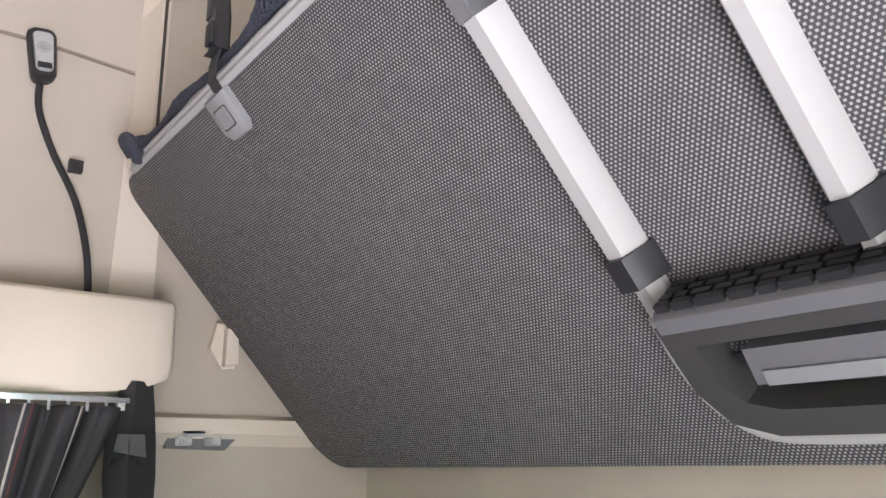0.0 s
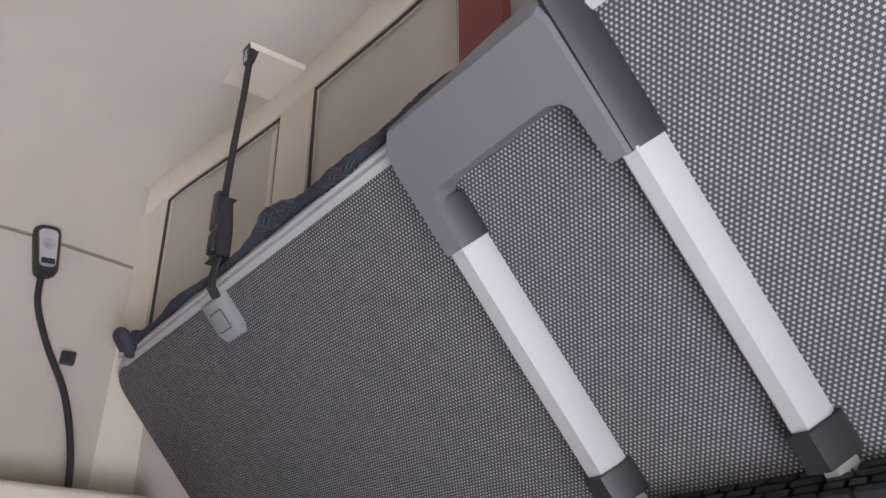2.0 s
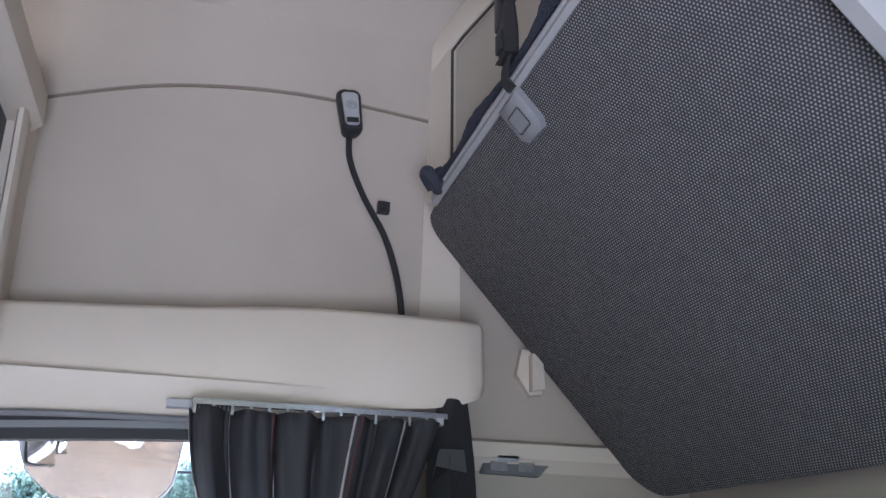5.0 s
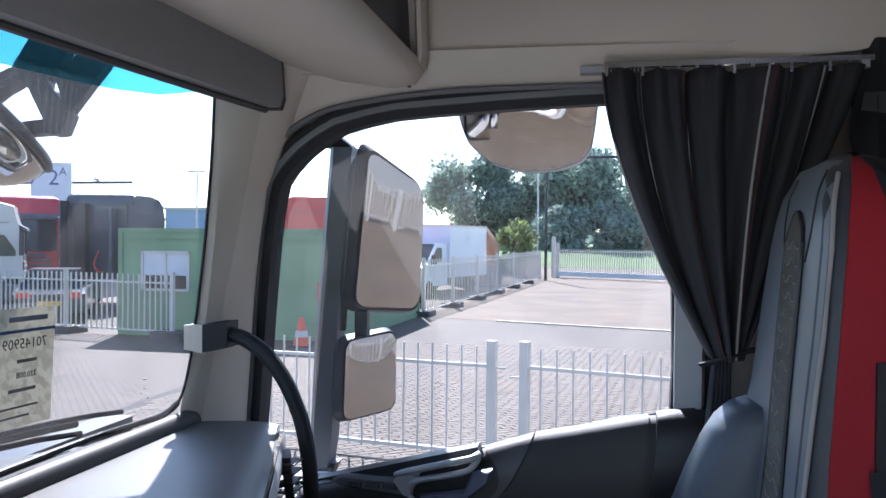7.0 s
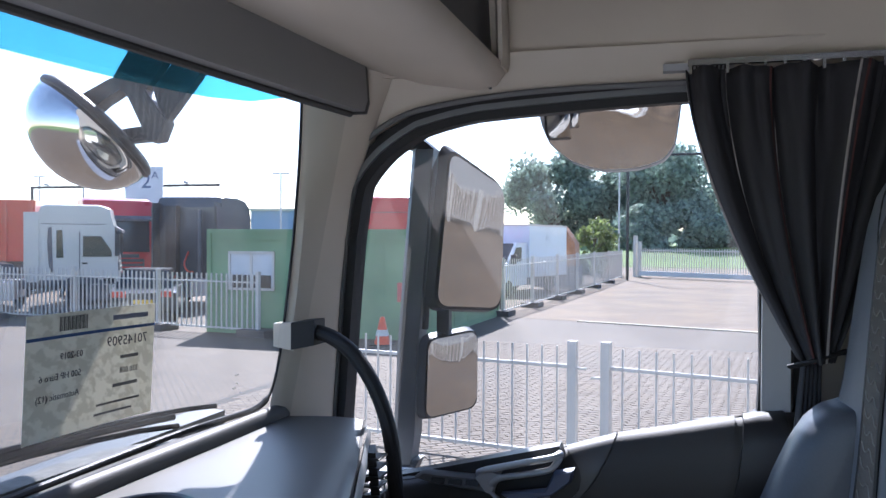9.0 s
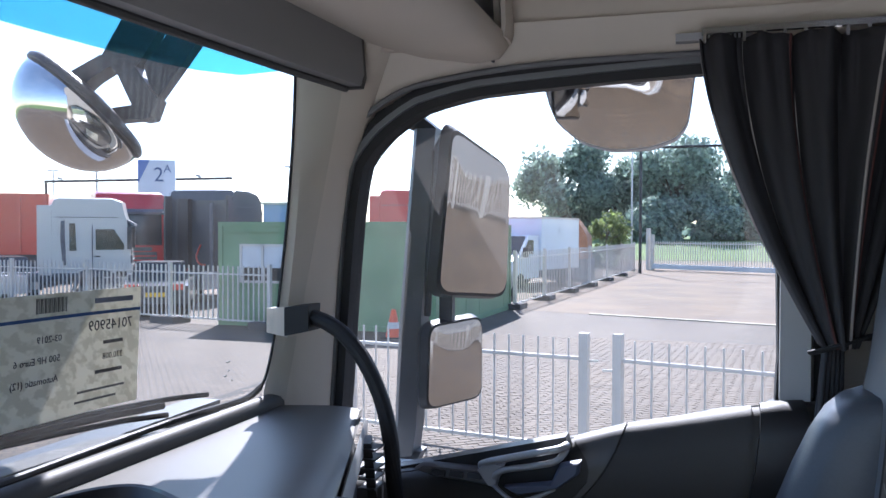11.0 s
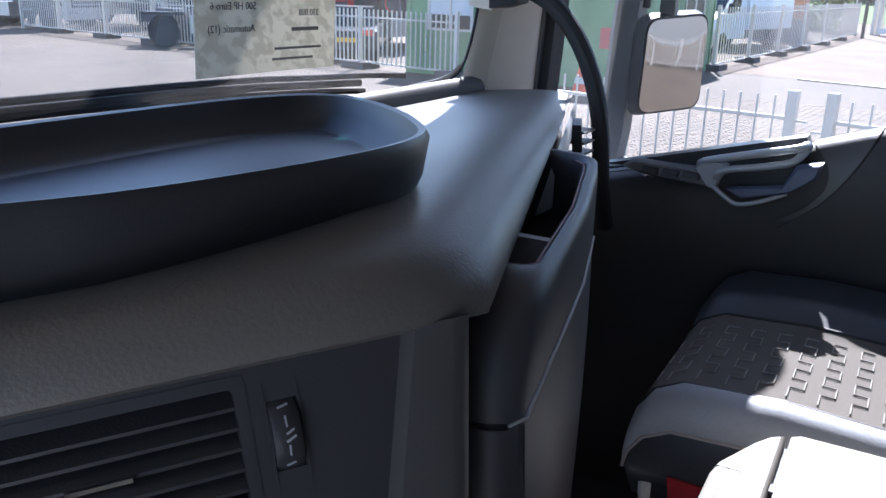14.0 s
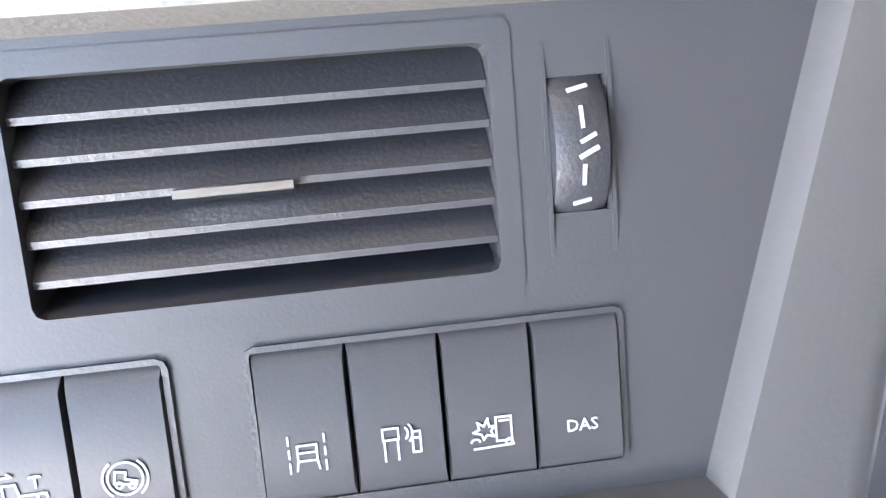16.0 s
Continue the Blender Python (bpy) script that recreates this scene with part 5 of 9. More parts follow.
for g0 in (-0.0660, -0.1810):
    _fr = part("switch_frame", ring_plate(rounded(0.0940, 0.0402, 0.001, 2), rounded(0.0972, 0.0434, 0.003, 2), "z", pz(-0.004), pz(0.0012)), M_BLACK, dash, "dark frame round a row of switches")
    _fr.location = (g0 + 0.0469, 0.0919, 0)
K = 0.001
def mm(pts):
    return [(x * K, y * K) for x, y in pts]
LANE = [mm([(-4.5, -5), (-4.5, -3)]), mm([(-4.5, -1.5), (-4.5, 0.5)]), mm([(-4.5, 2), (-4.5, 4.5)]), mm([(4.5, -5), (4.5, -3)]), mm([(4.5, -1.5), (4.5, 0.5)]), mm([(4.5, 2), (4.5, 4.5)]),
        mm([(-2.4, -2.5), (2.4, -2.5), (2.4, 1.6), (-2.4, 1.6), (-2.4, -2.5)]), mm([(-2.4, -0.6), (2.4, -0.6)]), mm([(-2.4, 1.6), (-2.8, 4)]), mm([(2.4, 1.6), (2.8, 4)])]
BLIND = [mm([(-4.5, -4), (-0.5, -4), (-0.5, -1), (-4.5, -1), (-4.5, -4)]), mm([(-4.2, -1), (-4.2, 4.5)]), mm([(-0.8, -1), (-0.8, 4.5)]), mm(arc(-0.3, -2.3, 2.2, -40, 40, 5)), mm(arc(-0.3, -2.3, 3.4, -40, 40, 5)),
         mm([(3, -2.5), (5, -2.5), (5, 3), (3, 3), (3, -2.5)]), mm([(3, -0.8), (5, -0.8)])]
CRASH = [mm([(-5, 0), (-3.4, -0.6), (-3.8, -2.6), (-2.2, -1.4), (-1, -3.4), (-0.8, -1.2), (0.6, -1.2), (-0.4, 0.2), (0.4, 1.6), (-1.4, 1.0), (-2.4, 2.2), (-2.8, 0.8), (-5, 0)]),
         mm([(1, 3), (1, -3.4), (5, -3.4), (5, 3), (1, 3)]), mm([(2, -2.4), (4.2, -2.4)]), mm(arc(4.2, 3.4, 0.9, 0, 360, 8)), mm([(-5, 4.5), (5.4, 4.2)]), mm(arc(-4.5, 3, 1.2, 200, 340, 5))]
TCS = [mm(arc(0, -0.5, 4.4, a, a + 38, 4)) for a in range(0, 360, 60)]
LEVEL = [mm([(-5, 2.6), (-5, -2), (-2, -2), (-1.4, 0.4), (-1.4, 2.6), (-5, 2.6)]), mm(arc(-3.8, 3.2, 0.9, 0, 360, 8)), mm(arc(4, 2, 1.2, 0, 360, 8)), mm([(-0.8, 1), (5, 1)]), mm([(1.5, -3.4), (4, -3.4)]), mm([(2.8, -3.2), (2.8, -0.6)]), mm([(1.5, 3.6), (2.8, 2), (3, 4.4)]), mm([(-5, -4), (-2.5, -4), (-3.5, -4.8)])]
HILL = [mm(arc(0, 0, 4.2, 0, 360, 24)), mm(arc(0, 0, 5.4, 130, 230, 8)), mm(arc(0, 0, 5.4, -50, 50, 8)), mm([(-2.8, 1), (-2.2, -2), (0.2, -1.6), (0, 0.2), (2.6, 0.8), (2.4, 1.8), (-2.8, 1)]), mm(arc(-1.6, 1.6, 0.8, 0, 360, 8)), mm(arc(1.4, 2, 0.8, 0, 360, 8))]
DIFF = [mm([(0, -4), (0, 4)]), mm([(-2.4, -4), (2.4, -4)]), mm([(-2, 4), (2, 4)]), mm([(-1.6, -1.6), (1.8, 1.6)]), mm([(1.8, -1.6), (-1.6, 1.6)]), mm([(-3, 0), (3, 0)])]
_p = 0.0236
_sw = [switch(-0.0660 + _p * k, -0.0660 + _p * (k + 1) - 0.0006, ic) for k, ic in enumerate((LANE, BLIND, CRASH, []))]
_sw2 = [switch(-0.1810 + _p * k, -0.1810 + _p * (k + 1) - 0.0006, ic) for k, ic in enumerate((DIFF, TCS, LEVEL, HILL))]
def panel_text(s, size, a, b, z, parent=dash, mat=None):
    flip = Matrix.Rotation(radians(180), 4, "X") if OUT < 0 else Matrix.Scale(-1, 4, Vector((0, 1, 0)))
    return writing("lettering", s, size, Matrix.Translation((a, b, pz(z))) @ flip, mat or M_ICON, parent, 0.0002)
panel_text("DAS", 0.0046, 0.0165, 0.1005, 0.0030, _sw[3])
panel_text("TCS", 0.0032, -0.1456, 0.0992, 0.0030, _sw2[1])
panel_text("OFF", 0.0028, -0.1450, 0.1062, 0.0030, _sw2[1])
part("guard_flap", lofted([[(-0.1795, 0.0735, pz(0.002)), (-0.160, 0.0735, pz(0.002)), (-0.160, 0.089, pz(0.002)), (-0.1795, 0.089, pz(0.002))], [(-0.179, 0.074, pz(0.0062)), (-0.1605, 0.074, pz(0.0062)), (-0.1605, 0.0885, pz(0.0055)), (-0.179, 0.0885, pz(0.0055))]]), M_PANEL, _sw2[0], bevel=0.0008)

# parking brake control in its recess
park = part("parking_brake", lofted([[(-0.184, 0.0295, pz(-0.02)), (-0.132, 0.0295, pz(-0.02)), (-0.132, 0.058, pz(-0.02)), (-0.184, 0.058, pz(-0.02))], [(-0.182, 0.032, pz(-0.002)), (-0.134, 0.032, pz(-0.002)), (-0.134, 0.045, pz(0.0)), (-0.182, 0.045, pz(0.0))]]), M_BEZEL, dash, "black parking brake lever", bevel=0.001)
part("lower_face", pplate(-0.184, 0.0462, -0.132, 0.0595, -0.02, -0.003, 0.0006), M_PANEL, park, bevel=0.0006)
part("recess", pplate(-0.186, 0.0, -0.130, 0.0615, -0.035, -0.03), M_UNLIT, park)
part("warning_light", pplate(-0.1625, 0.0575, -0.1515, 0.0588, -0.004, -0.0022), M_RED_LIGHT, park, "lit red indicator bar")
for r, a0, a1 in ((0.0042, 0, 360), (0.0056, 125, 235), (0.0056, -55, 55)):
    ob = part("symbol_line", stroke(arc(0, 0, r, a0, a1, 20)), M_ICON, park)
    ob.location = (-0.1575, 0.0522, pz(-0.0029))
panel_text("P", 0.0056, -0.1575, 0.0522, -0.0028, park)

# radio keypad at the edge of view
radio = part("keypad", pplate(-0.50, 0.0005, -0.1895, 0.1205, 0.0, 0.003, 0.001), M_PANEL, dash, "black radio keypad", bevel=0.001)
def key(a0, b0, a1, b1, z=0.0055):
    return part("key", pplate(a0, b0, a1, b1, 0.002, z, 0.0006), M_PANEL, radio, bevel=0.0006)
key(-0.262, 0.002, -0.193, 0.0205)
for a0, a1 in ((-0.223, -0.2085), (-0.2078, -0.193)):
    key(a0, 0.0545, a1, 0.0718)
key(-0.223, 0.0738, -0.193, 0.0842)
key(-0.223, 0.0858, -0.193, 0.0965)
key(-0.223, 0.0972, -0.193, 0.119)
for k in range(4):
    key(-0.262, 0.060 + 0.015 * k, -0.2245, 0.073 + 0.015 * k)
panel_text("CAMERA", 0.0046, -0.2095, 0.0112, 0.0057, radio)
panel_text("ESC", 0.0044, -0.2070, 0.0790, 0.0057, radio)
_b = bmesh.new()
lathe(_b, [(0.0150, 0.0), (0.0146, 0.010), (0.0132, 0.0125), (0.0, 0.0125)], Matrix.Translation((-0.2080, 0.0372, 0)) @ (Matrix.Rotation(radians(180), 4, "X") if OUT < 0 else Matrix.Identity(4)), 28)
knob = part("rotary_knob", _b, M_BLACK, radio, "black rotary knob with bright ring", smooth=True, angle=40)
_b = bmesh.new()
lathe(_b, [(0.0101, 0.0118), (0.0112, 0.0138), (0.0101, 0.0145), (0.0093, 0.0138), (0.0093, 0.0118)], Matrix.Translation((-0.2080, 0.0372, 0)) @ (Matrix.Rotation(radians(180), 4, "X") if OUT < 0 else Matrix.Identity(4)), 28, caps=False)
part("ring", _b, M_CHROME, knob, smooth=True)
panel_text("Ok", 0.0050, -0.2080, 0.0372, 0.0128, knob)
for a, s in ((-0.2140, 1), (-0.1990, -1)):
    part("symbol_line", stroke([(a + s * -0.0014, 0.0632), (a + s * 0.0012, 0.0615), (a + s * 0.0012, 0.0649), (a + s * -0.0014, 0.0632)], 0.0005), M_ICON, radio).location = (0, 0, pz(0.0056))

# lower trim with two open cubbies
def cubby(a0, a1):
    b0, b1 = 0.149, 0.186
    c = part("cubby", lofted([[(a0 - 0.002, b0 - 0.002, pz(-0.012)), (a1 + 0.002, b0 - 0.002, pz(-0.012)), (a1 + 0.002, b1 + 0.002, pz(0.004)), (a0 - 0.002, b1 + 0.002, pz(0.004))],
                              [(a0 + 0.006, b0 + 0.002, pz(-0.07)), (a1 - 0.006, b0 + 0.002, pz(-0.07)), (a1 - 0.006, b1 - 0.004, pz(-0.06)), (a0 + 0.006, b1 - 0.004, pz(-0.06))]], caps=False), M_PANEL, dash, "open storage cubby")
    part("back_wall", pplate(a0 + 0.004, b0, a1 - 0.004, b1, -0.072, -0.066), M_PANEL, c)
    return c
cubby(-0.0665, 0.0265)
cubby(-0.1780, -0.0868)
def low(a0, b0, a1, b1, z0=-0.02, z1=0.0):
    return part("lower_trim", lofted([[(a0, b0, pz(-0.05)), (a1, b0, pz(-0.05)), (a1, b1, pz(-0.05)), (a0, b1, pz(-0.05))], [(a0, b0, pz(z0)), (a1, b0, pz(z0)), (a1, b1, pz(z1)), (a0, b1, pz(z1))]]), M_PANEL, dash)
def slant(a0, b0, e0, b1, e1, z0, z1, a1=None):
    """A trim piece whose outer edge leans inwards from e0 at b0 to e1 at b1."""
    return part("lower_trim", lofted([[(a0, b0, pz(-0.05)), (e0, b0, pz(-0.05)), (e1, b1, pz(-0.05)), (a0, b1, pz(-0.05))], [(a0, b0, pz(z0)), (e0, b0, pz(z0)), (e1, b1, pz(z1)), (a0, b1, pz(z1))]]), M_PANEL, dash)
low(-0.5, 0.143, -0.180, 0.188, -0.014, 0.004)
low(-0.085, 0.143, -0.0685, 0.188, -0.014, 0.004)
slant(0.0285, 0.143, 0.090, 0.188, 0.056, -0.014, 0.004)
low(-0.5, 0.143, 0.0285, 0.148, -0.014, -0.012)
slant(-0.5, 0.188, 0.056, 0.235, 0.020, 0.004, 0.016)
slant(-0.5, 0.235, 0.020, 0.42, -0.12, 0.016, 0.018)
for k in range(3):
    part("step_groove", pplate(-0.07, 0.196 + 0.008 * k, 0.03, 0.198 + 0.008 * k, 0.006 + 0.0025 * k, 0.0085 + 0.0025 * k), M_BLACK, dash)

# padded top: one skin that rolls up from the panel's upper edge and runs on to the door
def world_of(a, b, z):
    return PANEL @ Vector((a, b, pz(z)))
_e0, _e1 = Vector((0.196, 0.545, 2.013)), Vector((-0.098, 1.438, 2.021))
_out = Vector((0.95, 0.313, 0))
_pad = []
def pad_row(under, e, f, far, k):
    up = Vector((0, 0, 1))
    back = (far - e).normalized()
    return [under, e, f + up * 0.003, f + back * 0.002 + up * 0.020 * k, f + back * 0.024 + up * (0.004 + 0.030 * k), e.lerp(far, 0.16) + up * (0.006 + 0.036 * k), e.lerp(far, 0.34) + up * (0.006 + 0.030 * k),
            e.lerp(far, 0.6) + up * (0.004 + 0.010 * k), far, far - up * 0.10]
for a in (-0.75, -0.5, -0.3, -0.1, 0.03, 0.09):
    e = world_of(a, -0.007, 0.001)
    _pad.append(pad_row(world_of(a, -0.007, -0.05), e, world_of(a, -0.007, 0.013), Vector((-0.279 - 0.035 * max(0.0, 0.99 - e.y), e.y + 0.36, 2.006)), 1.0))
for t in (0.0, 0.08, 0.16, 0.28, 0.42, 0.56, 0.7, 0.85, 1.0):
    p = _e0.lerp(_e1, t)
    fy = min(p.y + 0.36 - 0.30 * t, 1.53)
    far = Vector((-0.279 - 0.035 * max(0.0, 1.35 - fy), fy, 2.008))
    _pad.append(pad_row(p - _out * 0.05 - Vector((0, 0, 0.06)), p, p + _out * 0.010, far, max(0.0, 1.0 - 1.15 * t)))
_dt = part("dash_pad", lofted(_pad), M_DASH, dash, "soft grey grained top pad", smooth=True, angle=60)
_dt.matrix_parent_inverse = PANEL.inverted()

# passenger side below the top pad
dash2 = thing("passenger_dash", "black lower passenger dash with a pale edge strip", "dashboard", (0.0, 1.1, 1.9))
_rows = []
for k in range(9):
    t = 0.45 + 0.55 * k / 8
    p = _e0.lerp(_e1, t)
    _rows.append([p + Vector((0.012, 0.004, -0.012)), p + Vector((0.016, 0.005, -0.02)), p + Vector((0.016, 0.005, -0.05)), p + Vector((0.0, 0.0, -0.06))])
world_part("edge_strip", lofted(_rows), M_LIGHT_GREY, dash2, "light grey edge strip", bevel=0.002)
_rows = []
for k in range(9):
    t = 0.03 + 0.97 * k / 8
    p = _e0.lerp(_e1, t)
    _rows.append([p + Vector((-0.03, -0.01, -0.03)), p + Vector((-0.004, 0.0, -0.06)), p + Vector((0.0, 0.0, -0.30)), p + Vector((-0.05, -0.02, -0.60)), p + Vector((-0.2, -0.05, -0.60)), p + Vector((-0.2, -0.05, -0.06))])
world_part("fascia", lofted(_rows), M_PANEL, dash2, "black lower fascia", smooth=True, angle=40)
# outer vent at the door end
_ov = lofted([[Vector((-0.062, 1.375, 1.995)), Vector((-0.05, 1.34, 1.99)), Vector((-0.04, 1.34, 1.90)), Vector((-0.052, 1.375, 1.905))], [Vector((-0.05, 1.383, 1.995)), Vector((-0.036, 1.345, 1.99)), Vector((-0.026, 1.345, 1.90)), Vector((-0.04, 1.383, 1.905))]])
world_part("side_vent", _ov, M_BLACK, dash2, bevel=0.003)
for k in range(5):
    z = 1.915 + 0.016 * k
    world_part("vent_vane", boxes(((-0.056 + 0.001 * k, 1.335, z), (-0.026, 1.38, z + 0.003))), M_BEZEL, dash2)

# rubber tray lying on the dash
M_TRAY = surface("tray_rubber", (0.019, 0.020, 0.023), 0.44, grain=500, amount=0.06, bump=0.08, vary=0.1)
tray = thing("dash_tray", "black rounded rubber tray lying on the dashboard", "tray", (-0.03, 0.6, 2.04))
_tl = [(-0.05, -0.05), (0.0, 0.20), (0.045, 0.345), (0.078, 0.410), (0.098, 0.470), (0.114, 0.540), (0.119, 0.600), (0.110, 0.645), (0.085, 0.680), (0.045, 0.718), (0.0, 0.748), (-0.045, 0.764), (-0.080, 0.745), (-0.104, 0.690), (-0.118, 0.59), (-0.13, 0.40), (-0.15, 0.15), (-0.17, -0.05)]
_tl = [(p.x, p.y) for p in smooth_path([(x, y, 0) for x, y in _tl] + [(*_tl[0], 0)], 3)][:-1]
def tray_ring(d, z):
    return [(x, y, z) for x, y in grow(_tl, d)]
world_part("rim", lofted([tray_ring(-0.034, 2.055), tray_ring(-0.022, 2.030), tray_ring(-0.012, 2.045), tray_ring(-0.004, 2.062), tray_ring(0.0, 2.086), tray_ring(-0.003, 2.091), tray_ring(-0.008, 2.090), tray_ring(-0.014, 2.076), tray_ring(-0.024, 2.066), tray_ring(-0.034, 2.063)], caps=False), M_TRAY, tray, "raised rounded rim", smooth=True, angle=50)
world_part("base", lofted([tray_ring(-0.033, 2.050), tray_ring(-0.033, 2.0635)]), M_TRAY, tray)

# open storage bin at the end of the centre panel
binn = thing("storage_bin", "black open storage bin with a dark red lined rim", "storage bin", (0.15, 0.75, 1.75))
M_BIN = surface("bin_plastic", (0.034, 0.035, 0.039), 0.48, grain=900, amount=0.05, bump=0.08, vary=0.08)
def bin_loop(yn, z, d=0.0, extra=0.0):
    """Rounded plan of the bin with its near side at yn, grown by d, at height z; the rim rises towards the door."""
    xr = 0.2155 - 0.2245 * (yn - 0.568) + extra
    far = 0.3 * extra
    c = [(0.130, yn - 0.012), (xr - 0.034, yn - 0.004), (xr - 0.016, yn), (xr - 0.006, yn + 0.006), (xr - 0.001, yn + 0.020), (0.168 + 0.7 * extra, 0.81), (0.132 + far, 0.935), (0.122 + far, 0.962), (0.104 + far, 0.978), (0.07 + far, 0.985), (0.035, 0.98), (0.085, 0.81)]
    return [(x, y, z + 0.035 * (y - 0.8)) for x, y in grow(c, d)]
world_part("shell", lofted([bin_loop(0.566, 1.946), bin_loop(0.5675, 1.956), bin_loop(0.572, 1.975), bin_loop(0.582, 1.993), bin_loop(0.597, 2.006), bin_loop(0.614, 2.0135, -0.001), bin_loop(0.628, 2.0165, -0.004),
                            bin_loop(0.640, 2.0155, -0.009), bin_loop(0.646, 2.010, -0.0125), bin_loop(0.650, 1.995, -0.014), bin_loop(0.652, 1.90, -0.016)]), M_BIN, binn, smooth=True, angle=60)
world_part("red_lip", tubed([Vector(p) for p in bin_loop(0.647, 2.0105, -0.0135)][1:9], 0.0014, 6), surface("dark_red_trim", (0.10, 0.02, 0.02), 0.5), binn, "dark red rim line")
world_part("body", lofted([bin_loop(0.562, 1.9435, -0.0005), bin_loop(0.556, 1.90, 0.0, 0.004), bin_loop(0.552, 1.85, 0.0, 0.007), bin_loop(0.542, 1.78, 0.0, 0.008), bin_loop(0.528, 1.70, 0.0, 0.004), bin_loop(0.512, 1.58, 0.0, -0.006), bin_loop(0.50, 1.45, 0.0, -0.018)]), M_BIN, binn, smooth=True, angle=60)
world_part("bright_seam", tubed([Vector(p) + Vector((0.0008, 0, 0)) for p in bin_loop(0.566, 1.9447)][3:7], 0.0013, 6), M_LIGHT_GREY, binn)
world_part("dark_seam", tubed([Vector(p) for p in bin_loop(0.5655, 1.9445)][0:4], 0.0012, 6), M_UNLIT, binn)
world_part("door_gap", tubed([Vector(bin_loop(y, z, 0.0003, e)[4]) for y, z, e in ((0.563, 1.942, 0.0), (0.556, 1.90, 0.004), (0.552, 1.85, 0.007), (0.542, 1.78, 0.008))], 0.0009, 6), M_UNLIT, binn)
for k, w in ((0.0, 0.0012), (0.006, 0.0007)):
    world_part("light_strip", tubed([Vector((0.1925 - k * 0.24, 0.700 + k, 1.845)), Vector((0.1955 - k * 0.24, 0.688 + k, 1.80)), Vector((0.1965 - k * 0.24, 0.676 + k, 1.755))], w, 6), M_LIGHT_GREY, binn)
world_part("cup_wall", lofted([[(0.06, 0.80, 1.90), (0.10, 0.775, 1.90), (0.14, 0.80, 1.90), (0.14, 0.81, 1.90), (0.10, 0.787, 1.90), (0.06, 0.81, 1.90)], [(0.06, 0.80, 1.985), (0.10, 0.775, 1.988), (0.14, 0.80, 1.98), (0.14, 0.81, 1.98), (0.10, 0.787, 1.988), (0.06, 0.81, 1.985)]]), M_LIGHT_GREY, binn, "pale inner divider")
_b = bmesh.new()
lathe(_b, [(0.008, -0.004), (0.008, 0.003), (0.006, 0.005), (0.0, 0.0055)], Matrix.Translation((0.2185, 0.566, 1.852)) @ Matrix.Rotation(radians(-40), 4, "Z") @ Matrix.Rotation(radians(90), 4, "Y") @ Matrix.Scale(1.7, 4, Vector((1, 0, 0))), 18)
world_part("release_button", _b, M_BLACK, binn, smooth=True)

# ---- passenger seat ----
seat = thing("captain_chair", "grey leather and patterned cloth truck chair with red sides", "chair", (0.45, 1.28, FLOOR))
SY0, SY1 = 1.075, 1.545
_nose = [(0.148, 1.655), (0.156, 1.690), (0.172, 1.714), (0.205, 1.731), (0.32, 1.737), (0.45, 1.730), (0.66, 1.72)]
def cush_z(x, y):
    """Top of the cushion: round nose, low near edge, raised far bolster."""
    far = min(1.0, max(0.0, (y - 1.33) / 0.075))
    edge = min(y - SY0, SY1 - y)
    return between(_nose, x) + 0.030 * far * far * (3 - 2 * far) - 0.026 * max(0.0, 1 - edge / 0.035) ** 2
_cs = [SY0 + (SY1 - SY0) * k / 22 for k in range(23)]
_cxs = (0.148, 0.151, 0.156, 0.163, 0.172, 0.186, 0.205, 0.24, 0.32, 0.45, 0.60, 0.66)
world_part("cushion", lofted([[(x, y, cush_z(x, y)) for y in _cs] + [(x, SY1 + 0.002, 1.64), (x + 0.01, SY1 - 0.02, 1.575), (x + 0.01, SY0 + 0.02, 1.575), (x, SY0 - 0.003, 1.63)] for x in _cxs]), M_LEATHER, seat, "dark leather cushion", smooth=True, angle=70)
# pale leather band along the near side, with a stitched lower seam
def side_band(x):
    z = between(_nose, x)
    return [(x - 0.002, SY0 + 0.004, z - 0.052), (x - 0.003, SY0 - 0.007, z - 0.040), (x - 0.003, SY0 - 0.006, z - 0.020), (x - 0.003, SY0 + 0.004, z - 0.004), (x - 0.002, SY0 + 0.018, z + 0.0045), (x, SY0 + 0.034, z + 0.005), (x, SY0 + 0.034, z - 0.03)]
world_part("side_band", lofted([side_band(x) for x in _cxs[1:-1]]), M_LEATHER_LIGHT, seat, "pale grey leather side band", smooth=True, angle=60)
world_part("band_seam", tubed([(x - 0.003, SY0 - 0.004, between(_nose, x) - 0.046) for x in _cxs[1:-1]], 0.0022, 6), M_PIPING, seat)
# cloth centre panel with stitched meander lines
_cy0, _cy1 = SY0 + 0.036, 1.350
_g = [[(x - 0.003, _cy0 + (_cy1 - _cy0) * k / 16, cush_z(x, _cy0 + (_cy1 - _cy0) * k / 16) + 0.0035) for k in range(17)] for x in _cxs[:-1]]
_b = bmesh.new()
loft(_b, [r + [(p[0] + 0.004, p[1], p[2] - 0.02) for p in reversed(r)] for r in _g])
world_part("cushion_cloth", _b, M_SEAT_CLOTH, seat, "brown-grey patterned cloth", smooth=True, angle=60)
for r in range(13):
    pts = []
    for k in range(9):
        y = _cy0 + 0.010 + 0.028 * k
        x0 = 0.150 + 0.034 * r + (0.016 if k % 2 else 0.0)
        for yy in (y, y + 0.028):
            if yy < _cy1 - 0.008 and x0 < 0.58:
                pts.append(Vector((x0 - 0.0036, yy, cush_z(x0, yy) + 0.0052)))
    if len(pts) > 2:
        world_part("stitch_line", tubed(pts, 0.0012, 5), M_SEAT_LINE, seat)
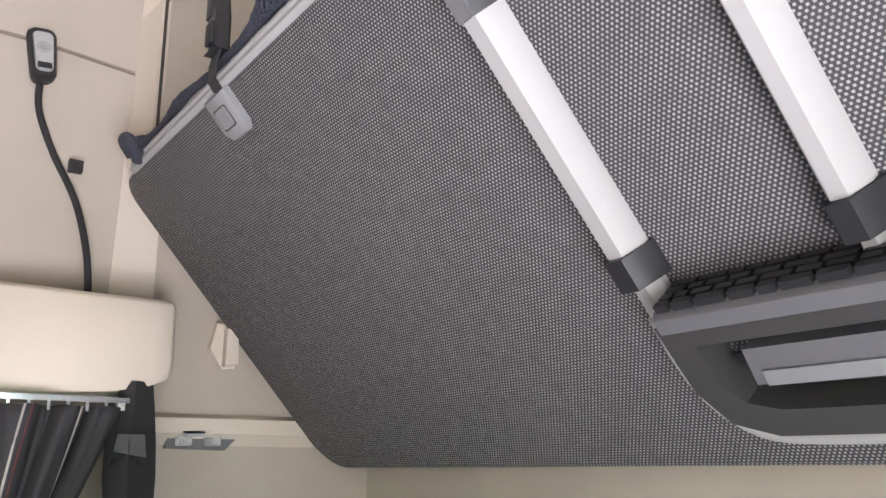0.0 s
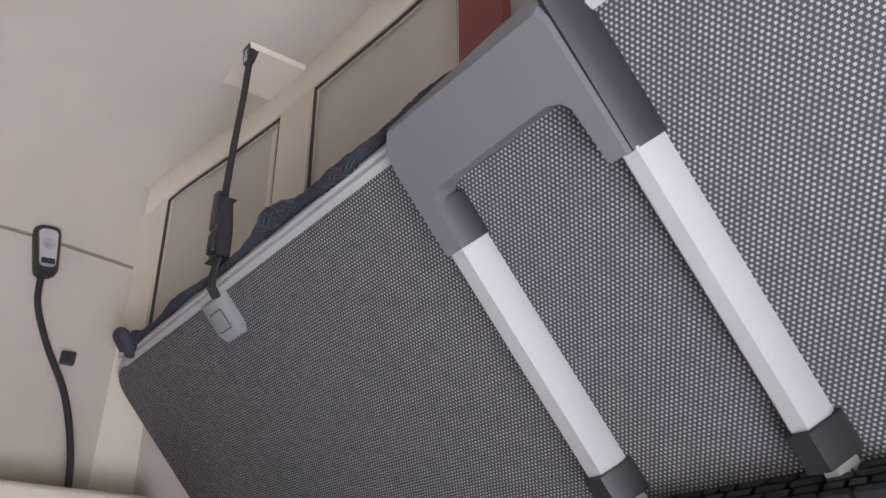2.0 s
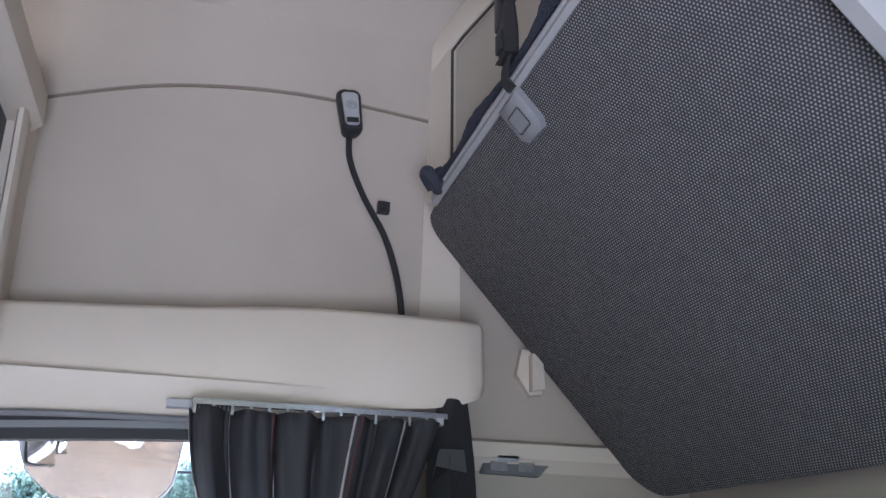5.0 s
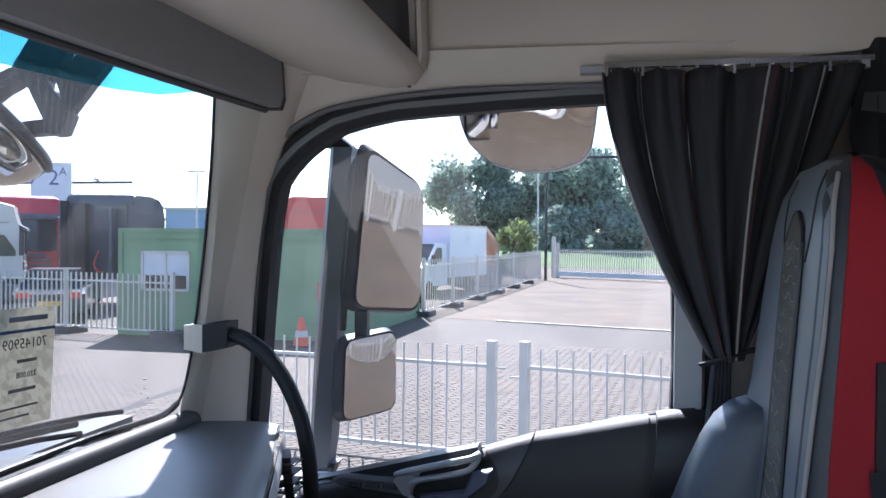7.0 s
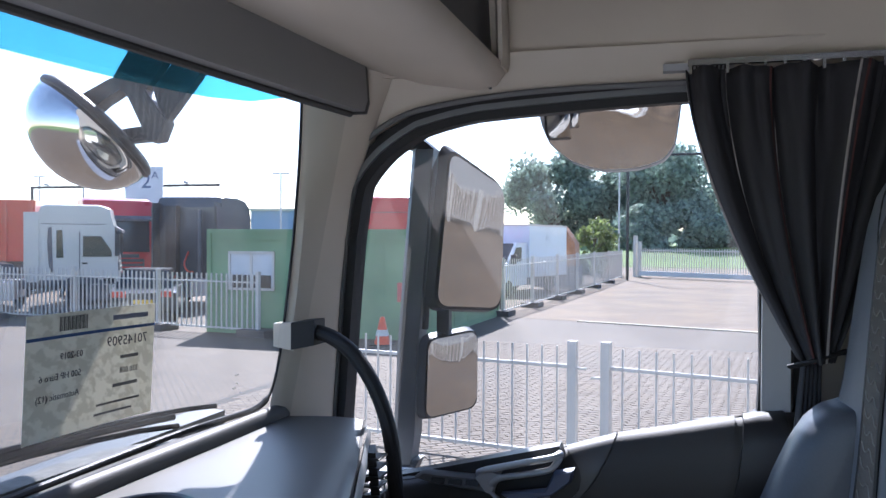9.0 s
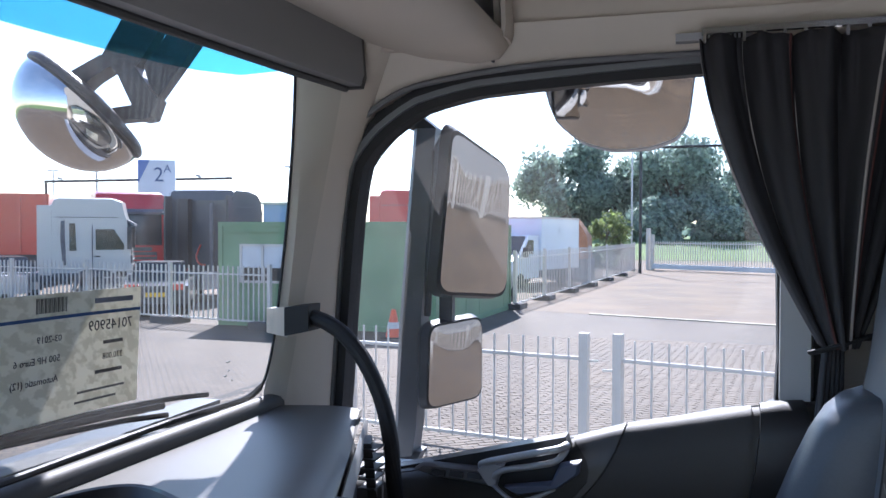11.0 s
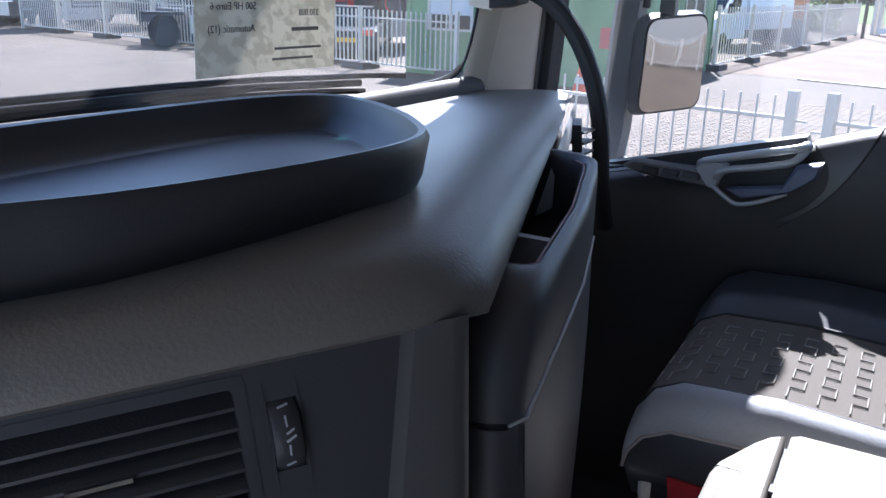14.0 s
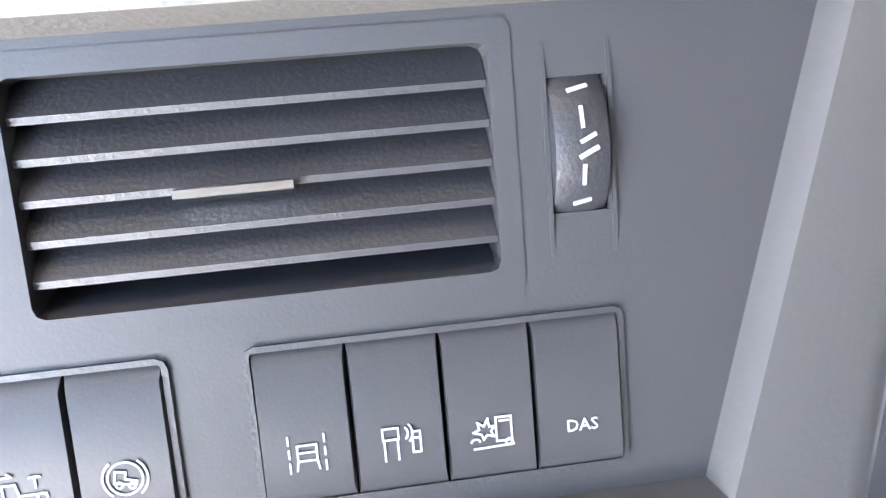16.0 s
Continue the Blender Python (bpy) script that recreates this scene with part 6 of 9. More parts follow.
for y in (_cy0 - 0.003, _cy1 + 0.003):
    world_part("piping", tubed([(x - 0.002, y, cush_z(x, y) + 0.003) for x in _cxs[:-1]], 0.003, 8), M_BLACK, seat)
world_part("seat_base", lofted([[(0.20, SY0 + 0.02, 1.56), (0.66, SY0 + 0.02, 1.56), (0.66, SY1 - 0.02, 1.56), (0.20, SY1 - 0.02, 1.56)], [(0.26, SY0 + 0.05, 1.44), (0.66, SY0 + 0.05, 1.44), (0.66, SY1 - 0.05, 1.44), (0.26, SY1 - 0.05, 1.44)], [(0.26, SY0 + 0.05, FLOOR), (0.66, SY0 + 0.05, FLOOR), (0.66, SY1 - 0.05, FLOOR), (0.26, SY1 - 0.05, FLOOR)]]), M_BLACK, seat, bevel=0.01)
world_part("red_side", lofted([[(0.205, SY0 - 0.006, 1.625), (0.62, SY0 - 0.006, 1.61), (0.62, SY0 + 0.02, 1.61), (0.205, SY0 + 0.02, 1.62)], [(0.215, SY0 - 0.004, 1.545), (0.62, SY0 - 0.004, 1.53), (0.62, SY0 + 0.02, 1.53), (0.215, SY0 + 0.02, 1.545)]]), M_RED, seat, "red side cloth", bevel=0.004)
world_part("hinge_lever", tubed(smooth_path([(0.185, 1.045, 1.625), (0.19, 1.03, 1.605), (0.197, 1.03, 1.575)], 4), 0.008, 8, 0.6), M_LIGHT_GREY, seat)
# backrest: height, front at the near edge, middle and far edge, back, near and far side
_bk = [(1.72, 0.660, 0.690, 0.640, 0.800, 1.060, 1.500), (1.90, 0.685, 0.705, 0.665, 0.820, 1.055, 1.480), (2.05, 0.700, 0.718, 0.695, 0.835, 1.050, 1.465), (2.15, 0.710, 0.724, 0.714, 0.840, 1.050, 1.455),
       (2.25, 0.721, 0.731, 0.727, 0.845, 1.050, 1.450), (2.35, 0.730, 0.739, 0.741, 0.845, 1.056, 1.440), (2.41, 0.736, 0.745, 0.750, 0.843, 1.072, 1.420), (2.445, 0.747, 0.754, 0.760, 0.836, 1.098, 1.392), (2.466, 0.762, 0.767, 0.772, 0.825, 1.132, 1.360), (2.478, 0.785, 0.786, 0.790, 0.810, 1.180, 1.320)]
def back_at(z):
    for p, q in zip(_bk, _bk[1:]):
        if z <= q[0]:
            k = (z - p[0]) / (q[0] - p[0])
            return [a + (b - a) * k for a, b in zip(p, q)]
    return list(_bk[-1])
def front_x(z, y):
    """Front surface of the backrest, curving round its two side edges."""
    _, xn, xc, xf, xb, y0, y1 = back_at(z)
    s = (y - y0) / (y1 - y0)
    e = min(y - y0, y1 - y)
    return xn * (1 - s) * (1 - 2 * s) + 4 * xc * s * (1 - s) + xf * s * (2 * s - 1) + 0.022 * max(0.0, 1 - e / 0.028) ** 2
def back_ring(z, grow_by=0.0):
    _, xn, xc, xf, xb, y0, y1 = back_at(z)
    ys = [y0 + (y1 - y0) * s for s in (0.0, 0.02, 0.06, 0.15, 0.3, 0.5, 0.7, 0.85, 0.94, 0.98, 1.0)]
    return [(front_x(z, y), y, z) for y in ys] + [(xb - 0.02, y1, z), (xb, y1 - 0.02, z), (xb, y0 + 0.02, z), (xb - 0.02, y0, z)]
_zs = [1.72, 1.80, 1.90, 1.98, 2.05, 2.15, 2.25, 2.35, 2.41, 2.445, 2.466, 2.478]
world_part("backrest", lofted([back_ring(z) for z in _zs]), M_LEATHER, seat, "dark leather backrest with headrest", smooth=True, angle=60)
def facing(za, zb, left, right, off, mat, name, label="", n=18, cols=10):
    """A covering that follows the front between two edges given by functions of the height."""
    rows = []
    for k in range(n + 1):
        z = za + (zb - za) * k / n
        ys = [left(z) + (right(z) - left(z)) * j / cols for j in range(cols + 1)]
        rows.append([(front_x(z, y) - off, y, z) for y in ys] + [(front_x(z, y) + 0.012, y, z) for y in reversed(ys)])
    return world_part(name, lofted(rows), mat, seat, label, smooth=True, angle=50)
facing(1.76, 2.464, lambda z: back_at(z)[5] + 0.008, lambda z: back_at(z)[6] - 0.008, 0.005, M_LEATHER_FACE, "back_facing", "blue-grey leather facing")
def insert_half(z):
    r = max(0.0, (z - 2.345) / 0.055)
    return (0.056 + 0.060 * max(0.0, 2.1 - z)) * math.sqrt(max(0.03, 1 - r * r))
facing(1.78, 2.40, lambda z: 1.208 - insert_half(z), lambda z: 1.208 + insert_half(z), 0.0095, M_SEAT_CLOTH, "back_cloth", "patterned cloth insert", 30, 8)
_iz = [1.78 + 0.62 * k / 30 for k in range(31)]
world_part("insert_groove", tubed([(front_x(z, 1.208 - insert_half(z)) - 0.008, 1.208 - insert_half(z), z) for z in _iz] + [(front_x(z, 1.208 + insert_half(z)) - 0.008, 1.208 + insert_half(z), z) for z in reversed(_iz)], 0.0032, 6), M_BLACK, seat)
for r in range(25):
    z0 = 1.80 + 0.023 * r
    h = insert_half(z0) - 0.012
    pts = [(1.208 - h + 2 * h * k / 6, z0 + (0.009 if (k // 2) % 2 else 0.0)) for k in range(7)]
    world_part("stitch_line", tubed([(front_x(z, y) - 0.0102, y, z) for y, z in pts if z < 2.37], 0.0009, 4), M_SEAT_LINE, seat)
for s in (-1, 1):
    world_part("head_seam", tubed(smooth_path([(front_x(z, 1.208 + s * w) - 0.0055, 1.208 + s * w, z) for w, z in ((0.070, 2.335), (0.092, 2.375), (0.098, 2.42), (0.085, 2.45))], 4), 0.0014, 5), M_BLACK, seat)
world_part("red_back_panel", lofted([[(x0, back_at(z)[5] - 0.006, z), (x1, back_at(z)[5] - 0.006, z), (x1, back_at(z)[5] + 0.05, z), (x0, back_at(z)[5] + 0.05, z)] for z, x0, x1 in ((1.80, 0.725, 0.783), (2.1, 0.737, 0.803), (2.235, 0.746, 0.806), (2.34, 0.754, 0.805), (2.41, 0.762, 0.800), (2.45, 0.772, 0.795), (2.468, 0.782, 0.790))]), M_RED, seat, "red side panel", bevel=0.003)
world_part("edge_piping", tubed([(front_x(z, back_at(z)[5]) - 0.012, back_at(z)[5] + 0.006, z) for z in _zs[1:-2]], 0.0030, 8), M_PIPING, seat, "pale edge piping")
world_part("back_shell", lofted([[(xb - 0.03, y0 - 0.004, z), (xb + 0.02, y0 + 0.02, z), (xb + 0.02, y1 - 0.02, z), (xb - 0.03, y1 + 0.004, z)] for z, _a, _b2, _c2, xb, y0, y1 in [back_at(z) for z in _zs[:-1]]]), M_BLACK, seat, smooth=True, angle=60)
world_part("armrest_slot", boxes(((0.784, 1.036, 2.06), (0.804, 1.055, 2.222))), M_BLACK, seat, bevel=0.006)
world_part("belt_strap", ribbon([(0.796, 1.032, 2.10), (0.80, 1.030, 2.04), (0.812, 1.028, 1.98), (0.822, 1.03, 1.90)], 0.018, 0.0022, Vector((1, 0, 0.1))), M_STRAP, seat)
# far wing of the backrest
_wing = [(1.72, 0.585), (1.80, 0.570), (1.868, 0.571), (1.936, 0.588), (2.00, 0.612), (2.05, 0.634), (2.085, 0.655), (2.103, 0.674), (2.112, 0.700)]
world_part("wing", lofted([[(x + 0.075, 1.312, z), (x + 0.03, 1.318, z), (x + 0.008, 1.335, z), (x, 1.365, z), (x, 1.41, z), (x + 0.012, 1.44, z), (x + 0.04, 1.455, z), (0.75, 1.455, z), (0.75, 1.312, z)] for z, x in _wing]), M_LEATHER_SHADED, seat, "blue-grey leather side wing", smooth=True, angle=60)

# ---- pale folding table unit between the seats ----
M_TABLE = surface("table_plastic", (0.30, 0.285, 0.255), 0.5, grain=900, amount=0.06, bump=0.1, vary=0.06)
console = thing("folding_table", "pale grey plastic table box between the seats", "table", (0.4, 0.8, 1.4))
_end = [(0.277, 0.30), (0.277, 0.905), (0.280, 0.925), (0.304, 0.982), (0.316, 1.002), (0.331, 1.014), (0.331, 0.30)]
def table_outline(d, z):
    return [(x, y, z) for x, y in grow(_end, d)]
world_part("box", lofted([table_outline(-0.02, 1.35), table_outline(-0.004, 1.66), table_outline(0.0, 1.70), table_outline(0.0, 1.745), table_outline(-0.002, 1.749), table_outline(-0.005, 1.751)]), M_TABLE, console, smooth=True, angle=30)
world_part("slot", boxes(((0.2865, 0.30, 1.7495), (0.2915, 0.912, 1.7517))), M_BLACK, console, "black guide slot")
world_part("slot_rail", boxes(((0.2885, 0.30, 1.7512), (0.2900, 0.875, 1.7530))), M_SATIN, console, "bright guide rail", bevel=0.0005)
world_part("groove", boxes(((0.3025, 0.30, 1.7495), (0.3037, 0.915, 1.7516)), ((0.281, 0.9135, 1.7495), (0.3037, 0.9147, 1.7516))), M_BEZEL, console)
world_part("leaf_box", boxes(((0.338, 0.30, 1.36), (0.60, 1.006, 1.742))), M_TABLE, console, bevel=0.006)
world_part("hinge_bed", boxes(((0.329, 0.30, 1.60), (0.340, 1.000, 1.741))), M_BLACK, console)
world_part("leaf", lofted([[(x, y, z) for x, y in rounded_rect] for z, rounded_rect in ((1.742, [(0.336, 0.30), (0.336, 1.004), (0.344, 1.010), (0.60, 1.010), (0.60, 0.30)]), (1.753, [(0.336, 0.30), (0.336, 1.004), (0.344, 1.010), (0.60, 1.010), (0.60, 0.30)]), (1.755, [(0.338, 0.30), (0.338, 1.002), (0.345, 1.008), (0.60, 1.008), (0.60, 0.30)]))]), M_TABLE, console, "pale table leaf", smooth=True, angle=30)
for y in (0.90, 0.835, 0.70, 0.56):
    world_part("hinge", boxes(((0.331, y, 1.742), (0.3365, y + 0.014, 1.7475))), M_BEZEL, console, bevel=0.0015)
world_part("ledge", lofted([[(0.372, 0.30, z), (0.372, 0.965, z), (0.60, 0.965, z), (0.60, 0.30, z)] for z in (1.7552, 1.7580)]), M_TABLE, console, bevel=0.0015)
world_part("inset", boxes(((0.380, 0.30, 1.758), (0.60, 0.93, 1.7592))), surface("inset_grey", (0.36, 0.36, 0.37), 0.45), console, "pale grey inset")
world_part("key_pad", boxes(((0.344, 0.50, 1.755), (0.369, 0.735, 1.7568))), surface("pad_grey", (0.22, 0.225, 0.24), 0.4), console, "grey pad with round buttons", bevel=0.0008)
for k in range(5):
    _b = bmesh.new()
    lathe(_b, [(0.0085, 0.0), (0.008, 0.0016), (0.005, 0.0028), (0.0, 0.0032)], Matrix.Translation((0.3565, 0.708 - 0.044 * k, 1.7566)), 16)
    world_part("button", _b, M_LIGHT_GREY, console, smooth=True)

# ---- footwell trims beside the bin ----
kick = thing("kick_trim", "grey curved footwell trim with a red edge", "trim", (0.2, 0.75, 1.5), kind="structure")
_ke = smooth_path([(0.180, 0.815, 1.712), (0.188, 0.79, 1.718), (0.200, 0.76, 1.70), (0.213, 0.71, 1.645), (0.217, 0.65, 1.565), (0.207, 0.59, 1.465), (0.187, 0.54, 1.365)], 5)
world_part("rim", tubed(_ke, 0.0075, 10), M_GREY_PLASTIC, kick, "grey rounded rim")
world_part("red_edge", tubed([p + Vector((-0.009, -0.005, -0.002)) for p in _ke], 0.0042, 8), M_RED, kick)
for k in range(5):
    p = _ke[4 + 5 * k]
    _b = bmesh.new()
    lathe(_b, [(0.006, 0), (0.006, 0.005), (0.0035, 0.008), (0, 0.008)], Matrix.Translation(p + Vector((-0.016, -0.012, 0))) @ Matrix.Rotation(radians(60), 4, "Y"), 14)
    world_part("screw_cap", _b, M_BLACK, kick, smooth=True)
world_part("floor_mat", lofted([[(-0.1, 0.62, FLOOR + 0.10), (0.275, 0.62, FLOOR + 0.10), (0.275, 1.30, FLOOR + 0.03), (-0.1, 1.30, FLOOR + 0.03)], [(-0.1, 0.62, FLOOR + 0.11), (0.275, 0.62, FLOOR + 0.11), (0.275, 1.30, FLOOR + 0.04), (-0.1, 1.30, FLOOR + 0.04)]]), surface("grey_floor_mat", (0.15, 0.155, 0.165), 0.8, grain=200, amount=0.2, bump=0.3, vary=0.15), kick)
world_part("tunnel", lofted([[(-0.4, LEFT, FLOOR), (-0.4, 0.80, FLOOR), (-0.4, 0.66, 1.46), (-0.4, LEFT, 1.46)], [(0.26, LEFT, FLOOR), (0.26, 0.84, FLOOR), (0.26, 0.70, 1.40), (0.26, LEFT, 1.40)]]), M_CARPET, kick, smooth=True, angle=30)

# ---- sticker on the windscreen ----
paper = thing("windscreen_sheet", "printed vehicle data sheet taped to the windscreen", "paper sheet", (-0.45, 1.14, 2.15))
def on_screen(y, z, off=0.0085):
    return Vector((wscreen_x(y, 2.25 + 0.25 * (z - 2.25)) + off, y, z))
_sy0, _sy1, _sz0, _sz1 = 0.985, 1.262, 2.055, 2.245
def m_paper():
    m, t, p = nodes_of("sheet_paper")
    out = next(n for n in t.nodes if n.type == "OUTPUT_MATERIAL")
    nz = t.nodes.new("ShaderNodeTexNoise")
    nz.inputs["Scale"].default_value = 11
    nz.inputs["Detail"].default_value = 2
    mr = t.nodes.new("ShaderNodeMapRange")
    mr.inputs["From Min"].default_value = 0.44
    mr.inputs["From Max"].default_value = 0.56
    t.links.new(nz.outputs["Fac"], mr.inputs["Value"])
    mix = t.nodes.new("ShaderNodeMix")
    mix.data_type = "RGBA"
    mix.inputs["A"].default_value = (0.66, 0.635, 0.54, 1)
    mix.inputs["B"].default_value = (0.80, 0.775, 0.68, 1)
    t.links.new(mr.outputs["Result"], mix.inputs["Factor"])
    d = t.nodes.new("ShaderNodeBsdfDiffuse")
    tl = t.nodes.new("ShaderNodeBsdfTranslucent")
    t.links.new(mix.outputs["Result"], d.inputs["Color"])
    t.links.new(mix.outputs["Result"], tl.inputs["Color"])
    a = t.nodes.new("ShaderNodeMixShader")
    a.inputs["Fac"].default_value = 0.38
    t.links.new(d.outputs["BSDF"], a.inputs[1])
    t.links.new(tl.outputs["BSDF"], a.inputs[2])
    t.links.new(a.outputs["Shader"], out.inputs["Surface"])
    return m
_b = bmesh.new()
loft(_b, [[on_screen(_sy0 + 0.0277 * k, z, o) for k in range(11)] + [on_screen(_sy0 + 0.0277 * k, z, o + 0.0006) for k in reversed(range(11))] for z in (_sz0, (_sz0 + _sz1) / 2, _sz1) for o in (0.008,)])
world_part("sheet", _b, m_paper(), paper, "pale show-through paper")
M_INK = surface("dark_print", (0.07, 0.07, 0.08), 0.7, bump=0)
M_PRINT_GREY = surface("mid_grey_print", (0.17, 0.17, 0.165), 0.7, bump=0)
M_BLUE_INK = surface("blue_print", (0.03, 0.08, 0.22), 0.7, bump=0)
def bar(y0, z0, y1, z1, mat=M_INK, name="print_bar"):
    n = max(1, int((y1 - y0) / 0.03))
    b = bmesh.new()
    loft(b, [[on_screen(y0 + (y1 - y0) * k / n, z, 0.0092) for k in range(n + 1)] + [on_screen(y0 + (y1 - y0) * k / n, z, 0.0096) for k in reversed(range(n + 1))] for z in (z0, z1)])
    return world_part(name, b, mat, paper)
bar(0.985, 2.2065, 1.262, 2.2115, M_BLUE_INK, "blue_rule")
for k in range(22):
    y = 1.050 + 0.0027 * k
    bar(y, 2.217, y + (0.0009 if (k * 7) % 3 else 0.0017), 2.239, M_INK, "code_bar")
# mirrored words, as the sheet is read from outside
def sheet_text(s, size, y, z, mat=M_INK, align="LEFT"):
    p = on_screen(y, z, 0.0100)
    slope = (wscreen_x(y, 2.23) - wscreen_x(y - 0.10, 2.23)) / 0.10
    right = Vector((-slope, -1, 0)).normalized()
    up = Vector((0.05, 0, 1)).normalized()
    m = Matrix((right, up, right.cross(up))).transposed().to_4x4()
    m.translation = p
    ob = writing("print", s, size, Matrix.Identity(4), mat, None, 0.0002, align)
    ob.parent = paper
    ob.matrix_parent_inverse = paper.matrix_world.inverted()
    ob.matrix_basis = m
    return ob
sheet_text("Automatic (12)", 0.0145, 1.095, 2.118)
sheet_text("500 HP Euro 6", 0.0145, 1.098, 2.148)
sheet_text("03-2019", 0.0145, 1.10, 2.178)
sheet_text("70145909", 0.0235, 1.245, 2.188)
sheet_text("330.008", 0.0135, 1.226, 2.138)
for y0, z0, y1 in ((1.185, 2.158, 1.226), (1.17, 2.112, 1.226), (1.13, 2.071, 1.215), (1.135, 2.086, 1.232)):
    bar(y0, z0, y1, z0 + (0.0055 if z0 > 2.09 else 0.0035), M_PRINT_GREY)
bar(1.165, 2.224, 1.245, 2.232, surface("grey_print", (0.16, 0.18, 0.24), 0.7, bump=0), "heading_bar")
# maker's marks etched at the glass corner
M_ETCH = surface("etched_grey", (0.16, 0.16, 0.16), 0.6, bump=0)
for k, (y, z, w) in enumerate(((1.412, 2.098, 0.012), (1.414, 2.082, 0.006), (1.412, 2.072, 0.010), (1.418, 2.064, 0.005))):
    b = boxes(((wscreen_x(y, z) + 0.004, y, z), (wscreen_x(y, z) + 0.005, y + w, z + 0.0016)))
    world_part("etched_mark", b, M_ETCH, windscreen)

# ---- mirrors and wipers outside the cab ----
mirror = thing("door_mirror", "black twin door mirror on an upright arm outside the window", "mirror", (-0.05, 1.85, 2.2))
def rounded_quad(q, r=0.18, n=5):
    pts = []
    for i in range(4):
        p, a, b = q[i], q[i - 1], q[(i + 1) % 4]
        u, v = (a - p) * r, (b - p) * r
        L = min(u.length, v.length)
        u, v = u.normalized() * L, v.normalized() * L
        for k in range(n + 1):
            t = k / n
            pts.append((p + u) * (1 - t) ** 2 + p * 2 * t * (1 - t) + (p + v) * t ** 2)
    return pts
EYE = Vector((0.47, 0.07, 2.34))
def mirror_unit(parent, quad, depth, normal, radius, label="mirror glass"):
    """A convex mirror: the outline laid into one plane, bulging with the radius given."""
    n = Vector(normal).normalized()
    c = sum((Vector(p) for p in quad), Vector()) / 4
    q = []
    for p in quad:
        d = Vector(p) - EYE
        q.append(EYE + d * ((c - EYE).dot(n) / d.dot(n)))
    g = rounded_quad(q)
    big = max((p - c).length for p in g)
    grown = [c + (p - c) * 1.05 for p in g]
    b = bmesh.new()
    loft(b, [[p + n * 0.002 for p in grown], [c + (p - c) * 1.06 for p in [x - n * depth * 0.3 for x in grown]], [c - n * depth + (p - c) * 0.82 for p in grown]])
    world_part("case", b, M_BLACK, parent, "black mirror housing", smooth=True, angle=40)
    b = bmesh.new()
    rings = []
    for k in range(14):
        s = 1.0 - k / 13 * 0.997
        rings.append([c + (p - c) * s + n * (0.004 + (big ** 2 - ((p - c).length * s) ** 2) / (2 * radius)) for p in g])
    loft(b, rings, caps=False)
    world_part("glass", b, M_MIRROR, parent, label, smooth=True, angle=180)
mirror_unit(mirror, [(-0.041, 1.83, 2.562), (0.047, 1.99, 2.486), (0.043, 1.99, 2.194), (-0.075, 1.83, 2.209)], 0.07, (0.855, -0.513, -0.160), 1.9, "tall mirror glass")
mirror_unit(mirror, [(-0.095, 1.84, 2.126), (-0.010, 1.97, 2.138), (-0.010, 1.97, 1.955), (-0.100, 1.84, 1.945)], 0.06, (0.855, -0.513, -0.055), 0.9, "small convex mirror glass")
world_part("arm", lofted([[(x - 0.032, 1.86, z), (x - 0.02, 1.845, z), (x + 0.022, 1.85, z), (x + 0.022, 1.91, z), (x - 0.032, 1.91, z)] for x, z in ((-0.165, 1.80), (-0.15, 1.90), (-0.142, 2.1), (-0.128, 2.3), (-0.115, 2.46), (-0.106, 2.57))]), surface("arm_grey", (0.07, 0.075, 0.085), 0.5, vary=0.2, wear=12), mirror, "dark weathered mirror arm", bevel=0.006)
world_part("upper_bracket", lofted([[(-0.15, 1.86, 2.57), (-0.085, 1.86, 2.57), (-0.085, 1.91, 2.57), (-0.15, 1.91, 2.57)], [(-0.19, 1.74, 2.62), (-0.13, 1.74, 2.62), (-0.13, 1.78, 2.62), (-0.19, 1.78, 2.62)]]), M_BLACK, mirror, bevel=0.004)
world_part("lower_bracket", lofted([[(-0.19, 1.86, 1.84), (-0.12, 1.86, 1.84), (-0.12, 1.91, 1.84), (-0.19, 1.91, 1.84)], [(-0.24, 1.72, 1.72), (-0.15, 1.72, 1.72), (-0.15, 1.77, 1.72), (-0.24, 1.77, 1.72)]]), M_BLACK, mirror, bevel=0.004)
world_part("link", boxes(((-0.085, 1.885, 2.13), (-0.055, 1.91, 2.21))), M_BLACK, mirror, bevel=0.004)
world_part("cable_cover", tubed([(-0.085, 1.85, 2.52), (-0.095, 1.85, 2.3), (-0.105, 1.86, 2.15)], 0.008, 8), M_BLACK, mirror)

kerb_mirror = thing("kerb_mirror", "rounded kerb-view mirror above the passenger window", "mirror", (0.31, 1.85, 2.7))
_kc = Vector((0.312, 1.845, 2.66))
_ko = dense([(-0.148, 0.10), (-0.15, -0.02), (-0.135, -0.075), (-0.09, -0.115), (-0.02, -0.135), (0.06, -0.132), (0.115, -0.115), (0.14, -0.085), (0.152, -0.01), (0.155, 0.10)])
def kring(s, d):
    pts = []
    for x, z in _ko:
        pts.append(_kc + Vector((x * s, d - 0.95 * z * s, z * s)))
    return pts
world_part("case", lofted([kring(1.02, 0.004), kring(1.02, 0.05), kring(0.8, 0.11)]), M_LIGHT_GREY, kerb_mirror, "pale mirror housing", smooth=True, angle=40)
world_part("glass", lofted([*[kring(1.0 - 0.997 * k / 12, -0.002 - 0.070 * (1 - (1.0 - 0.997 * k / 12) ** 2)) for k in range(13)]], caps=False), M_MIRROR, kerb_mirror, "convex mirror glass", smooth=True, angle=180)
world_part("mount", boxes(((0.25, 1.76, 2.76), (0.37, 1.9, 2.80))), M_BLACK, kerb_mirror, bevel=0.006)

